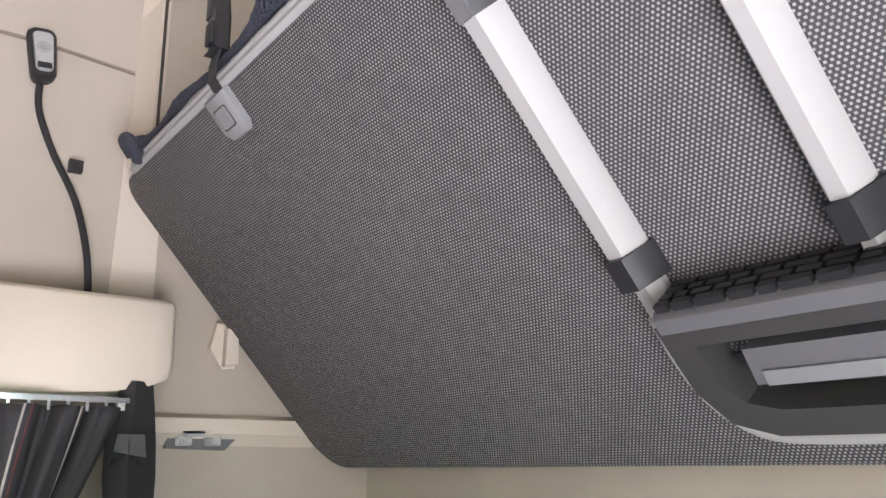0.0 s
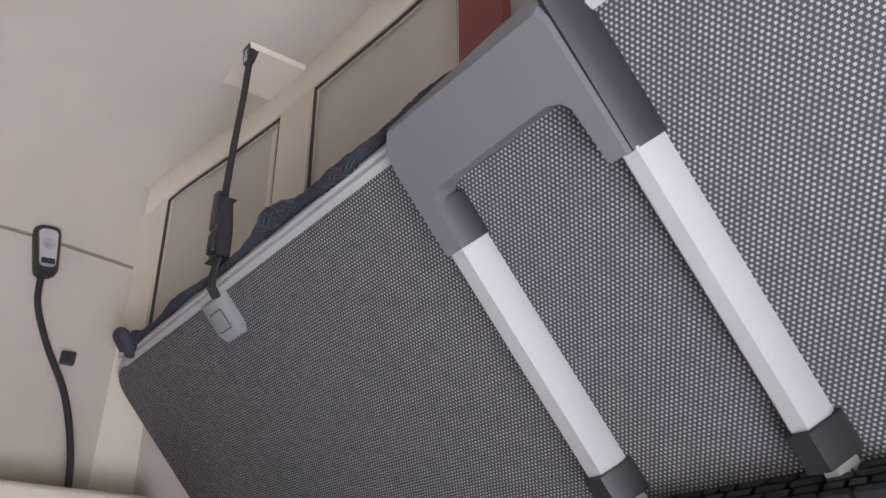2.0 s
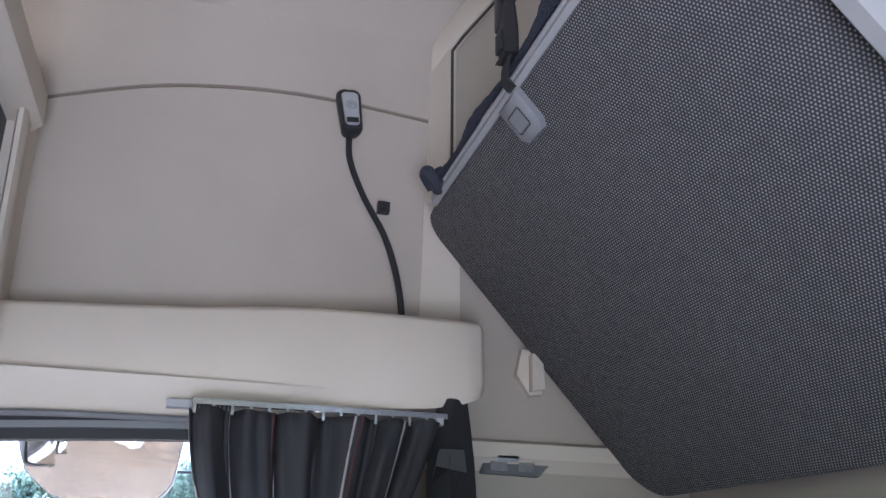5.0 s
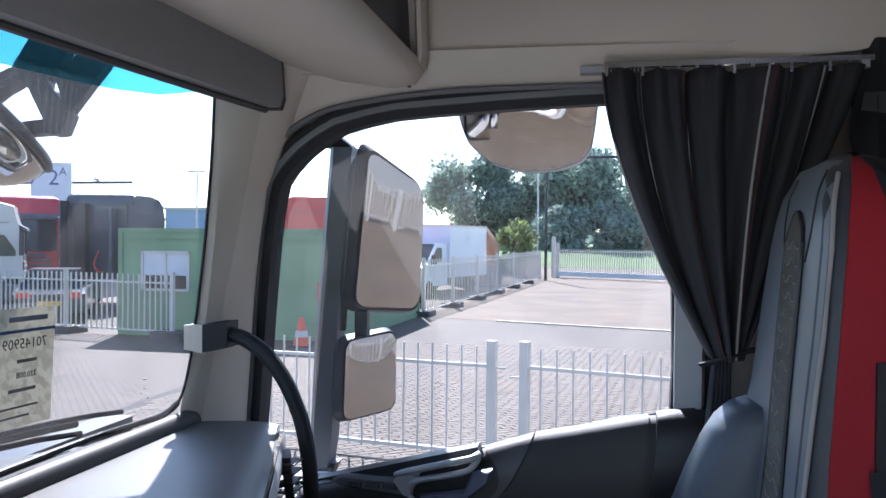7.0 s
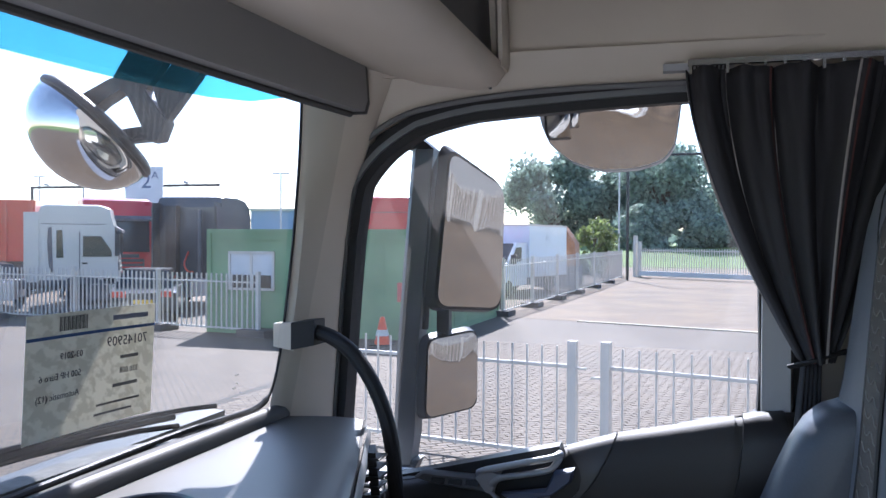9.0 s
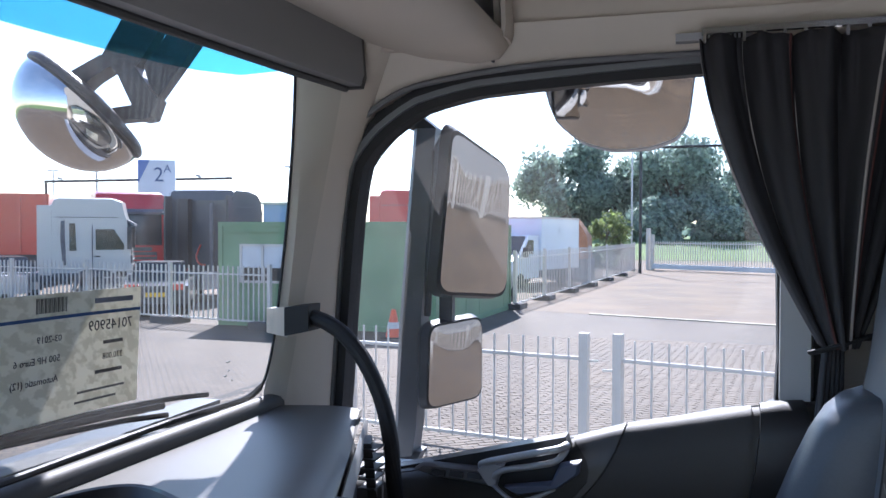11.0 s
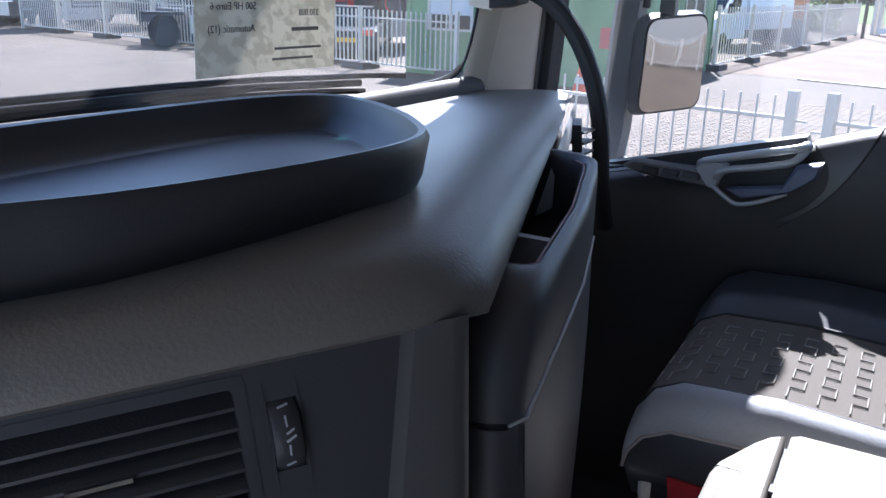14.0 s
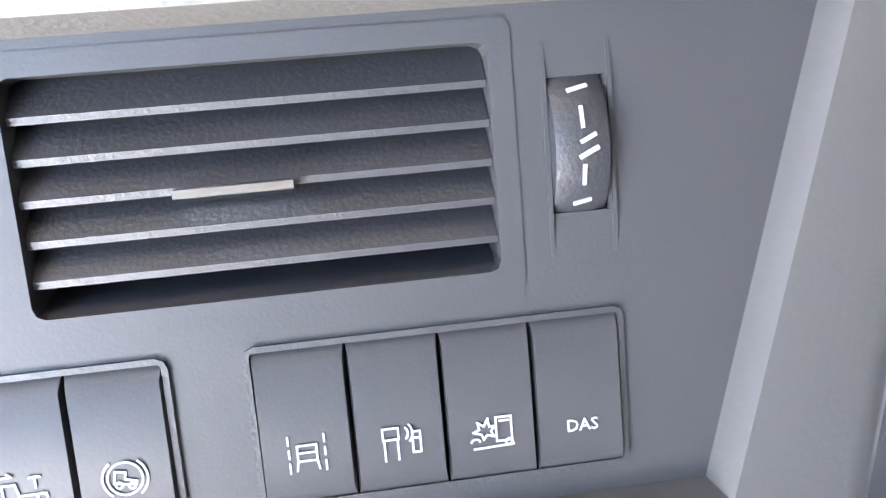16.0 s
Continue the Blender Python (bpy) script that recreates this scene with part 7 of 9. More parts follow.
front_mirror = thing("front_mirror", "chrome-faced front-view mirror on black arms outside the screen", "mirror", (-0.774, 1.573, 2.614))
_fc = Vector((-0.785, 1.570, 2.606))
_fa = Vector((-0.5335, -0.510, -0.76)).normalized()
_f1 = Vector((0.733, 0.202, -0.65)).normalized()
_f2 = _fa.cross(_f1).normalized()
def fring(s, d):
    """A ring of the dome: s of the rim's size, d along the axis."""
    return [_fc + _f1 * (0.150 * s * math.cos(a)) + _f2 * (0.120 * s * math.sin(a)) + _fa * d for a in (2 * math.pi * k / 40 for k in range(40))]
world_part("glass", lofted([fring(math.cos(radians(a)), 0.006 + 0.128 * math.sin(radians(a))) for a in (0, 10, 20, 30, 40, 50, 60, 70, 80, 88)]), M_MIRROR, front_mirror, "bulging mirror glass", smooth=True, angle=180)
world_part("rim", lofted([fring(1.0, 0.007), fring(1.035, 0.005), fring(1.04, -0.004), fring(0.97, -0.014), fring(0.55, -0.026)]), M_BLACK, front_mirror, smooth=True, angle=60)
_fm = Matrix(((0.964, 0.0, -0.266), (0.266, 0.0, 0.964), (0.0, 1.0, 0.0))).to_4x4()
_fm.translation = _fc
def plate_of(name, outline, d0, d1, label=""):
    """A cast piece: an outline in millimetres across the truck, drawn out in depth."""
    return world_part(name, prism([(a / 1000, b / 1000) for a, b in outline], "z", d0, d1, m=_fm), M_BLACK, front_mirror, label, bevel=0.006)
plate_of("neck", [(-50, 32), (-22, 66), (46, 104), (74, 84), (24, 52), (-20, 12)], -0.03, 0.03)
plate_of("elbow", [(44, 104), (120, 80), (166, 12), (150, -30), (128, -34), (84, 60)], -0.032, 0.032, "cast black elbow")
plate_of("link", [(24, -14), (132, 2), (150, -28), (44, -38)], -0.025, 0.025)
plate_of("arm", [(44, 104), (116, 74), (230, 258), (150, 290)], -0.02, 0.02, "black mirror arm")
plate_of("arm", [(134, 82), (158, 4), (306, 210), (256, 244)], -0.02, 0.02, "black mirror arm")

M_WIPER = surface("wiper_black", (0.008, 0.008, 0.009), 0.9, grain=300, amount=0.1, bump=0.05, spec=0.1)
wiper = thing("windscreen_wiper", "black windscreen wiper parked along the lower glass", "wiper", (-0.58, 1.0, 1.98))
_wp = [Vector(p) for p in ((-0.51, 0.2, 2.050), (-0.505, 0.6, 2.047), (-0.50, 0.9, 2.043), (-0.497, 1.05, 2.040), (-0.495, 1.17, 2.036), (-0.488, 1.285, 2.030), (-0.46, 1.40, 2.027), (-0.425, 1.475, 2.024))]
world_part("blade", tubed(smooth_path(_wp, 4), 0.0050, 6), M_WIPER, wiper)
world_part("arm", tubed([p + Vector((-0.012, 0, -0.013)) for p in _wp[:-1]], 0.0065, 6), M_WIPER, wiper)
world_part("second_blade", tubed([p + Vector((-0.02, -0.10, -0.020)) for p in _wp], 0.0050, 6), M_WIPER, wiper)
cowl = thing("cowl", "weathered black scuttle panel below the windscreen", "cowl", (-0.62, 0.5, 1.94), kind="structure")
world_part("panel", lofted([[(wscreen_x(y, 1.95) - 0.002, y, 1.975), (wscreen_x(y, 1.95) - 0.06, y, 1.972), (wscreen_x(y, 1.95) - 0.10, y, 1.93), (wscreen_x(y, 1.95) - 0.002, y, 1.90)] for y in [LEFT + 0.1 * k for k in range(25)]]), surface("scuttle", (0.11, 0.105, 0.095), 0.8, grain=90, amount=0.5, bump=0.4, vary=0.4, wear=20), cowl, smooth=True, angle=40)
# outer skin of the cab seen below and round the openings
M_CAB_PAINT = surface("cab_paint", (0.62, 0.63, 0.64), 0.3, coat=0.5)
shell = thing("cab_shell", "outer sheet metal of the cab", "cab", (0.5, 1.78, 1.3), kind="structure")
world_part("door_skin", boxes(((-0.35, 1.715, 1.0), (0.75, 1.76, 1.85))), M_CAB_PAINT, shell)
world_part("side_panel", boxes(((0.755, 1.775, 0.95), (1.62, 1.80, 3.6))), M_CAB_PAINT, shell, bevel=0.01)
world_part("front_panel", boxes(((-0.80, LEFT, 0.5), (-0.66, RIGHT, 1.88))), surface("cab_front_paint", (0.16, 0.18, 0.23), 0.3, coat=0.5), shell, bevel=0.03)
world_part("side_fairing", boxes(((1.68, 1.70, 0.5), (2.6, 1.76, 3.4))), M_CAB_PAINT, shell, bevel=0.02)

# ---- the yard ----
LAID = radians(38)   # the way the blocks are laid
def m_paving(name, bw, bh, c1, c2, mortar):
    m, t, p = nodes_of(name)
    co = t.nodes.new("ShaderNodeTexCoord")
    br = t.nodes.new("ShaderNodeTexBrick")
    br.inputs["Scale"].default_value = 1.0
    br.inputs["Brick Width"].default_value = bw
    br.inputs["Row Height"].default_value = bh
    br.inputs["Mortar Size"].default_value = 0.011
    br.inputs["Color1"].default_value = (*c1, 1)
    br.inputs["Color2"].default_value = (*c2, 1)
    br.inputs["Mortar"].default_value = (*mortar, 1)
    turn = t.nodes.new("ShaderNodeVectorRotate")
    turn.rotation_type = "Z_AXIS"
    turn.inputs["Angle"].default_value = -LAID
    t.links.new(co.outputs["Object"], turn.inputs["Vector"])
    t.links.new(turn.outputs["Vector"], br.inputs["Vector"])
    nz = t.nodes.new("ShaderNodeTexNoise")
    nz.inputs["Scale"].default_value = 0.35
    nz.inputs["Detail"].default_value = 9
    nz.inputs["Roughness"].default_value = 0.65
    t.links.new(co.outputs["Object"], nz.inputs["Vector"])
    mr = t.nodes.new("ShaderNodeMapRange")
    mr.inputs["From Min"].default_value = 0.3
    mr.inputs["From Max"].default_value = 0.7
    mr.inputs["To Min"].default_value = 0.72
    mr.inputs["To Max"].default_value = 1.15
    t.links.new(nz.outputs["Fac"], mr.inputs["Value"])
    hs = t.nodes.new("ShaderNodeHueSaturation")
    t.links.new(br.outputs["Color"], hs.inputs["Color"])
    t.links.new(mr.outputs["Result"], hs.inputs["Value"])
    t.links.new(hs.outputs["Color"], p.inputs["Base Color"])
    p.inputs["Roughness"].default_value = 0.85
    bp = t.nodes.new("ShaderNodeBump")
    bp.inputs["Strength"].default_value = 0.5
    bp.inputs["Distance"].default_value = 0.006
    bp.invert = True
    t.links.new(br.outputs["Fac"], bp.inputs["Height"])
    t.links.new(bp.outputs["Normal"], p.inputs["Normal"])
    return m
def sheet(name, pts, z, mat, label, category, kind="structure", thick=0.0):
    b = bmesh.new()
    b.faces.new([b.verts.new((x, y, z)) for x, y in pts])
    return tagged(part(name, b, mat), label, category, kind=kind)
M_YARD = m_paving("yard_paving", 0.21, 0.105, (0.114, 0.081, 0.050), (0.087, 0.062, 0.038), (0.033, 0.025, 0.018))
M_CONCRETE = surface("yard_concrete", (0.135, 0.094, 0.056), 0.9, grain=6, amount=0.25, bump=0.2, vary=0.32, wear=0.5)
M_GRASS = surface("grass", (0.10, 0.17, 0.035), 0.95, grain=5, amount=0.4, bump=0.5, vary=0.3, wear=0.4)
M_WHITE_STEEL = surface("white_steel", (0.56, 0.52, 0.46), 0.45, grain=200, amount=0.05, bump=0.05, vary=0.08, wear=4)
ground = sheet("ground", [(-1500, -1500), (1500, -1500), (1500, 1500), (-1500, 1500)], -0.02, M_GRASS, "wide green ground reaching the horizon", "ground")
yard = sheet("pavement", [(-60, -25), (70, -25), (70, 27), (-60, 27)], 0.0, M_YARD, "brown-grey block paving of the truck yard", "pavement")
apron = sheet("road", [(-60, 26), (-4.0, 24.9), (-2.3, 24.4), (2.4, 22.9), (14, 19.3), (30, 19), (60, 62), (-60, 62)], 0.006, M_CONCRETE, "pale worn concrete apron", "road")
street = sheet("street", [(-200, 62), (200, 62), (200, 76), (-200, 76)], 0.004, M_CONCRETE, "pale road outside the gate", "road")
meadow = tagged(part("meadow", lofted([[(x, 76, -0.02), (x, 190, -0.02), (x, 190, 1.9), (x, 97, 1.72), (x, 84, 0.8), (x, 76, 0.03)] for x in (-260, 260)]), surface("meadow_grass", (0.10, 0.15, 0.035), 0.95, grain=3, amount=0.3, vary=0.3, wear=0.2)), "bright green meadow behind the road", "grass", kind="structure")
kerb = tagged(part("kerb_line", lofted([[(-2.4, 24.25, 0.0), (-2.36, 24.45, 0.0), (-2.36, 24.45, 0.03), (-2.4, 24.25, 0.03)], [(13.9, 19.1, 0.0), (13.95, 19.3, 0.0), (13.95, 19.3, 0.03), (13.9, 19.1, 0.03)]]), surface("pale_kerb", (0.36, 0.32, 0.24), 0.85, grain=20, amount=0.15, vary=0.15)), "low pale concrete kerb strip", "kerb", kind="structure")

# ---- picket fences ----
def picket_panel(p, q, h=1.25, gap=0.145, base=0.12, posts=True, feet=False, name="fence_panel", label="white steel picket fence panel", skirt=0.0, pw=0.016):
    p, q = Vector((*p, 0)), Vector((*q, 0))
    d = (q - p)
    L = d.length
    d.normalize()
    m = Matrix.Translation(p) @ Matrix((d, Vector((-d.y, d.x, 0)), Vector((0, 0, 1)))).transposed().to_4x4()
    f = thing(name, label, "fence", m=m, group="picket fence panels")
    for z in (base + 0.02, h - 0.22):
        part("rail", boxes(((0, -0.02, z), (L, 0.02, z + 0.035))), M_WHITE_STEEL, f)
    n = int(L / gap)
    b = boxes(((-pw, -pw, base), (pw, pw, h)))
    first = None
    for k in range(1, n):
        if first is None:
            first = part("picket", b, M_WHITE_STEEL, f)
            first.location = (L * k / n, 0, 0)
            me = first.data
        else:
            o = new("picket", me)
            o.parent = f
            o.location = (L * k / n, 0, 0)
    if posts:
        for x in (0.0, L):
            part("post", boxes(((x - 0.045, -0.045, 0), (x + 0.045, 0.045, h + 0.06))), M_WHITE_STEEL, f, bevel=0.006)
    if feet:
        part("foot", boxes(((-0.42, -0.30, 0.0), (0.42, 0.30, 0.17))), M_FOOT, f, "grey concrete foot block", bevel=0.02)
    return f
M_FOOT = surface("concrete_foot", (0.075, 0.066, 0.060), 0.9, grain=30, amount=0.2, bump=0.3, vary=0.2)
NF = [(-3.35, 9.08), (-0.585, 8.56), (-0.245, 8.56), (2.9, 7.6)]
picket_panel(NF[0], NF[1], 1.27, 0.165, pw=0.0085)
picket_panel(NF[2], NF[3], 1.27, 0.165, pw=0.0085)
for k in range(-3, 4):
    picket_panel((11.5 + 0.2 * k, 4.9 - 2.6 * k), (11.7 + 0.2 * k, 2.4 - 2.6 * k), 1.6, 0.22, pw=0.034, name="yard_fence_panel", label="white picket fence behind the truck")
latch = thing("gate_latch", "short steel latch bars between the fence posts", "latch", (-0.42, 8.56, 1.0))
world_part("upper_bar", boxes(((-0.56, 8.54, 1.04), (-0.44, 8.56, 1.06))), M_WHITE_STEEL, latch)
world_part("lower_bar", boxes(((-0.40, 8.54, 0.95), (-0.27, 8.56, 0.97))), M_WHITE_STEEL, latch)
# yard fence on block feet beside the container
FL = [(-31.5, 22.2), (-28.4, 21.6), (-25.2, 21.1), (-22.0, 20.4), (-18.8, 19.95), (-15.7, 19.45), (-12.55, 18.75), (-9.35, 18.15)]
for a, b in zip(FL, FL[1:]):
    picket_panel(b, a, 1.50, 0.16, feet=True, name="yard_fence_panel")
FR = [(-4.85, 25.5), (-4.55, 29.2), (-4.25, 33.2), (-3.95, 37.4), (-3.65, 42.0), (-3.35, 47.0), (-3.05, 53.0)]
for a, b in zip(FR, FR[1:]):
    picket_panel(a, b, 1.75, 0.25, feet=True, name="yard_fence_panel", pw=0.013)

# sliding gate at the far end
gate = thing("sliding_gate", "long white steel sliding gate, closed", "gate", (1.5, 53.0, 0))
_ga, _gb = Vector((-2.0, 55.4, 0)), Vector((12.5, 46.0, 0))
_gd = (_gb - _ga).normalized()
_gm = Matrix.Translation(_ga) @ Matrix((_gd, Vector((-_gd.y, _gd.x, 0)), Vector((0, 0, 1)))).transposed().to_4x4()
GL = (_gb - _ga).length
def gpart(name, lo, hi, mat=M_WHITE_STEEL, **k):
    b = bmesh.new()
    box(b, lo, hi, _gm)
    return world_part(name, b, mat, gate, **k)
gpart("bottom_beam", (0, -0.1, 0.12), (GL, 0.1, 0.40), surface("galvanised", (0.5, 0.54, 0.58), 0.4, metal=0.3))
gpart("top_rail", (0, -0.05, 1.70), (GL, 0.05, 1.77))
for k in range(int(GL / 0.17)):
    gpart("picket", (0.17 * k, -0.02, 0.4), (0.17 * k + 0.035, 0.02, 1.88))
gpart("gate_post", (-0.5, -0.12, 0), (-0.3, 0.12, 2.7))
gpart("end_post", (-0.15, -0.12, 0), (0.0, 0.12, 2.3))

# steel camera gantries
def gantry(x0, y0, x1, y1, h, lamps=2):
    g = thing("camera_gantry", "dark steel gantry with cameras on the beam", "gantry", (x0, y0, 0), group="gantries")
    M = M_BLACK
    world_part("post", tubed([(x0, y0, 0), (x0, y0, h)], 0.09, 8), M, g)
    world_part("beam", tubed([(x0 - 0.1, y0, h), (x1, y1, h)], 0.08, 8), M, g)
    d = Vector((x1 - x0, y1 - y0, 0))
    for k in range(lamps):
        p = Vector((x0, y0, h + 0.1)) + d * (0.08 + 0.75 * k / max(1, lamps - 1))
        b = bmesh.new()
        box(b, (-0.15, -0.08, 0), (0.15, 0.08, 0.14), Matrix.Translation(p) @ Matrix.Rotation(0.5, 4, "Z") @ Matrix.Rotation(0.3, 4, "Y"))
        world_part("camera_box", b, M_LIGHT_GREY, g)
    return g
gantry(-2.55, 50.5, 12.0, 50.0, 7.4)
gantry(-38.0, 42.5, -25.0, 42.5, 5.45)

# ---- green site container ----
M_GREEN = surface("green_container", (0.165, 0.27, 0.135), 0.5, grain=60, amount=0.08, bump=0.08, vary=0.15, wear=1.2)
container = thing("site_container", "green steel site office container with a small window", "container", (-11.0, 19.0, 0))
CA, CB = Vector((-11.05, 18.62, 0)), Vector((-5.2, 18.4, 0))
_cx = (CB - CA).normalized()
_cy = Vector((-_cx.y, _cx.x, 0))
CM = Matrix.Translation(CA) @ Matrix((_cx, _cy, Vector((0, 0, 1)))).transposed().to_4x4()
CL, CW, CH = (CB - CA).length, 7.0, 2.6
def cpart(name, lo, hi, mat, label="", bevel=0.0):
    b = bmesh.new()
    box(b, lo, hi, CM)
    return world_part(name, b, mat, container, label, bevel=bevel)
_W0, _W1, _WZ0, _WZ1 = 0.62, 1.92, 1.08, 2.05
cpart("wall", (0.08, 0.03, 0.1), (_W0, 0.08, 2.5), M_GREEN)
cpart("wall", (_W1, 0.03, 0.1), (CL - 0.08, 0.08, 2.5), M_GREEN)
cpart("wall", (_W0, 0.03, 0.1), (_W1, 0.08, _WZ0), M_GREEN)
cpart("wall", (_W0, 0.03, _WZ1), (_W1, 0.08, 2.5), M_GREEN)
cpart("end_wall", (0.03, 0.08, 0.1), (0.08, CW, 2.5), M_GREEN)
cpart("end_wall", (CL - 0.08, 0.08, 0.1), (CL - 0.03, CW, 2.5), M_GREEN)
cpart("back_wall", (0.08, CW - 0.08, 0.1), (CL - 0.08, CW - 0.03, 2.5), M_GREEN)
cpart("roof", (0, 0, 2.5), (CL, CW, CH), M_GREEN, bevel=0.02)
cpart("base", (0, 0, 0), (CL, CW, 0.12), M_GREEN, bevel=0.01)
for x in (0.0, CL - 0.12):
    for y in (0.0, CW - 0.12):
        cpart("corner_post", (x, y, 0.1), (x + 0.12, y + 0.12, 2.5), M_GREEN, bevel=0.01)
cpart("window_frame", (_W0, 0.0, _WZ0), (_W1, 0.05, _WZ0 + 0.06), M_WHITE_STEEL)
cpart("window_frame", (_W0, 0.0, _WZ1 - 0.06), (_W1, 0.05, _WZ1), M_WHITE_STEEL)
for x in (_W0, (_W0 + _W1) / 2 - 0.03, _W1 - 0.06):
    cpart("window_frame", (x, 0.0, _WZ0), (x + 0.06, 0.05, _WZ1), M_WHITE_STEEL)
cpart("window_pane", (_W0, 0.03, _WZ0), (_W1, 0.036, _WZ1), surface("blind_pane", (0.55, 0.56, 0.58), 0.15))
cpart("window_desk", (_W0 + 0.1, 0.02, _WZ0 + 0.06), (_W1 - 0.1, 0.032, _WZ0 + 0.38), M_UNLIT)
cpart("notice", (CL - 0.7, 0.022, 0.9), (CL - 0.45, 0.032, 1.35), surface("red_white_notice", (0.5, 0.12, 0.1), 0.6))
cpart("vent", (3.0, 0.02, 1.3), (3.1, 0.03, 1.5), M_WHITE_STEEL)
for x in (0.12, 2.45, 3.65, 4.8):
    cpart("seam", (x, 0.024, 0.14), (x + 0.02, 0.0305, 2.48), M_GREEN)
cpart("roof_rail", (0.0, -0.012, 2.34), (CL, 0.02, 2.36), M_GREEN)
for y in (1.2, 2.4, 3.6, 6.2):
    cpart("seam", (CL - 0.0305, y, 0.14), (CL - 0.022, y + 0.03, 2.48), M_GREEN)
for y0, y1 in ((4.0, 4.9), (4.9, 5.8)):
    cpart("side_window", (CL - 0.032, y0, 1.0), (CL - 0.018, y1, 2.05), M_UNLIT)
    for a, b in ((y0, y0 + 0.07), (y1 - 0.07, y1)):
        cpart("window_frame", (CL - 0.032, a, 1.0), (CL + 0.01, b, 2.05), M_WHITE_STEEL)
    cpart("window_frame", (CL - 0.032, y0, 0.96), (CL + 0.01, y1, 1.02), M_WHITE_STEEL)
    cpart("window_frame", (CL - 0.032, y0, 2.02), (CL + 0.01, y1, 2.08), M_WHITE_STEEL)
# traffic cone
cone = thing("traffic_cone", "orange and white traffic cone on the paving", "traffic cone", (-5.9, 17.45, 0))
_b = bmesh.new()
lathe(_b, [(0.18, 0.03), (0.055, 0.62), (0.04, 0.64), (0.0, 0.64)], Matrix.Identity(4), 18)
part("body", _b, surface("orange_cone", (0.75, 0.10, 0.03), 0.5), cone, smooth=True, angle=40)
_b = bmesh.new()
lathe(_b, [(0.142, 0.22), (0.152, 0.22), (0.120, 0.36), (0.11, 0.36)], Matrix.Identity(4), 18)
part("white_band", _b, M_WHITE_STEEL, cone, smooth=True)
part("foot", boxes(((-0.22, -0.22, 0), (0.22, 0.22, 0.035))), M_RUBBER, cone, bevel=0.01)

# ---- trucks, vans and distance ----
M_TYRE = surface("tyre", (0.02, 0.02, 0.021), 0.85, grain=60, bump=0.3)
M_RIM = surface("wheel_rim", (0.45, 0.45, 0.46), 0.4, metal=0.6)
M_CHASSIS = surface("chassis_grey", (0.10, 0.10, 0.11), 0.6, grain=20, vary=0.3, amount=0.2)
M_WINDOW = surface("dark_truck_glass", (0.02, 0.025, 0.03), 0.08, grain=20, bump=0)
def paint(name, c, r=0.3):
    return surface(name, c, r, grain=30, amount=0.03, bump=0.0, vary=0.06, wear=0.8, coat=0.4)
P_WHITE, P_RED, P_BLACK = paint("white_paint", (0.60, 0.57, 0.52)), paint("red_paint", (0.52, 0.03, 0.035)), paint("black_paint", (0.042, 0.047, 0.056), 0.5)
P_REDORANGE = paint("orange_red_paint", (0.60, 0.06, 0.03))
P_BLUEWHITE = paint("pale_blue_paint", (0.62, 0.69, 0.76))
def wheel(parent, m, r=0.5, w=0.3):
    b = bmesh.new()
    lathe(b, [(r * 0.6, -w / 2), (r * 0.93, -w / 2), (r, -w / 2 + 0.05), (r, w / 2 - 0.05), (r * 0.93, w / 2), (r * 0.6, w / 2)], m, 24)
    t = part("wheel", b, M_TYRE, parent, smooth=True, angle=40)
    for s in (-1, 1):
        b = bmesh.new()
        lathe(b, [(r * 0.6, s * (w / 2 - 0.02)), (r * 0.5, s * (w / 2 - 0.06)), (r * 0.28, s * (w / 2 - 0.10)), (r * 0.2, s * (w / 2 - 0.01)), (0.0, s * (w / 2 - 0.01))], m, 18)
        part("rim", b, M_RIM, t, smooth=True, angle=40)
    return t
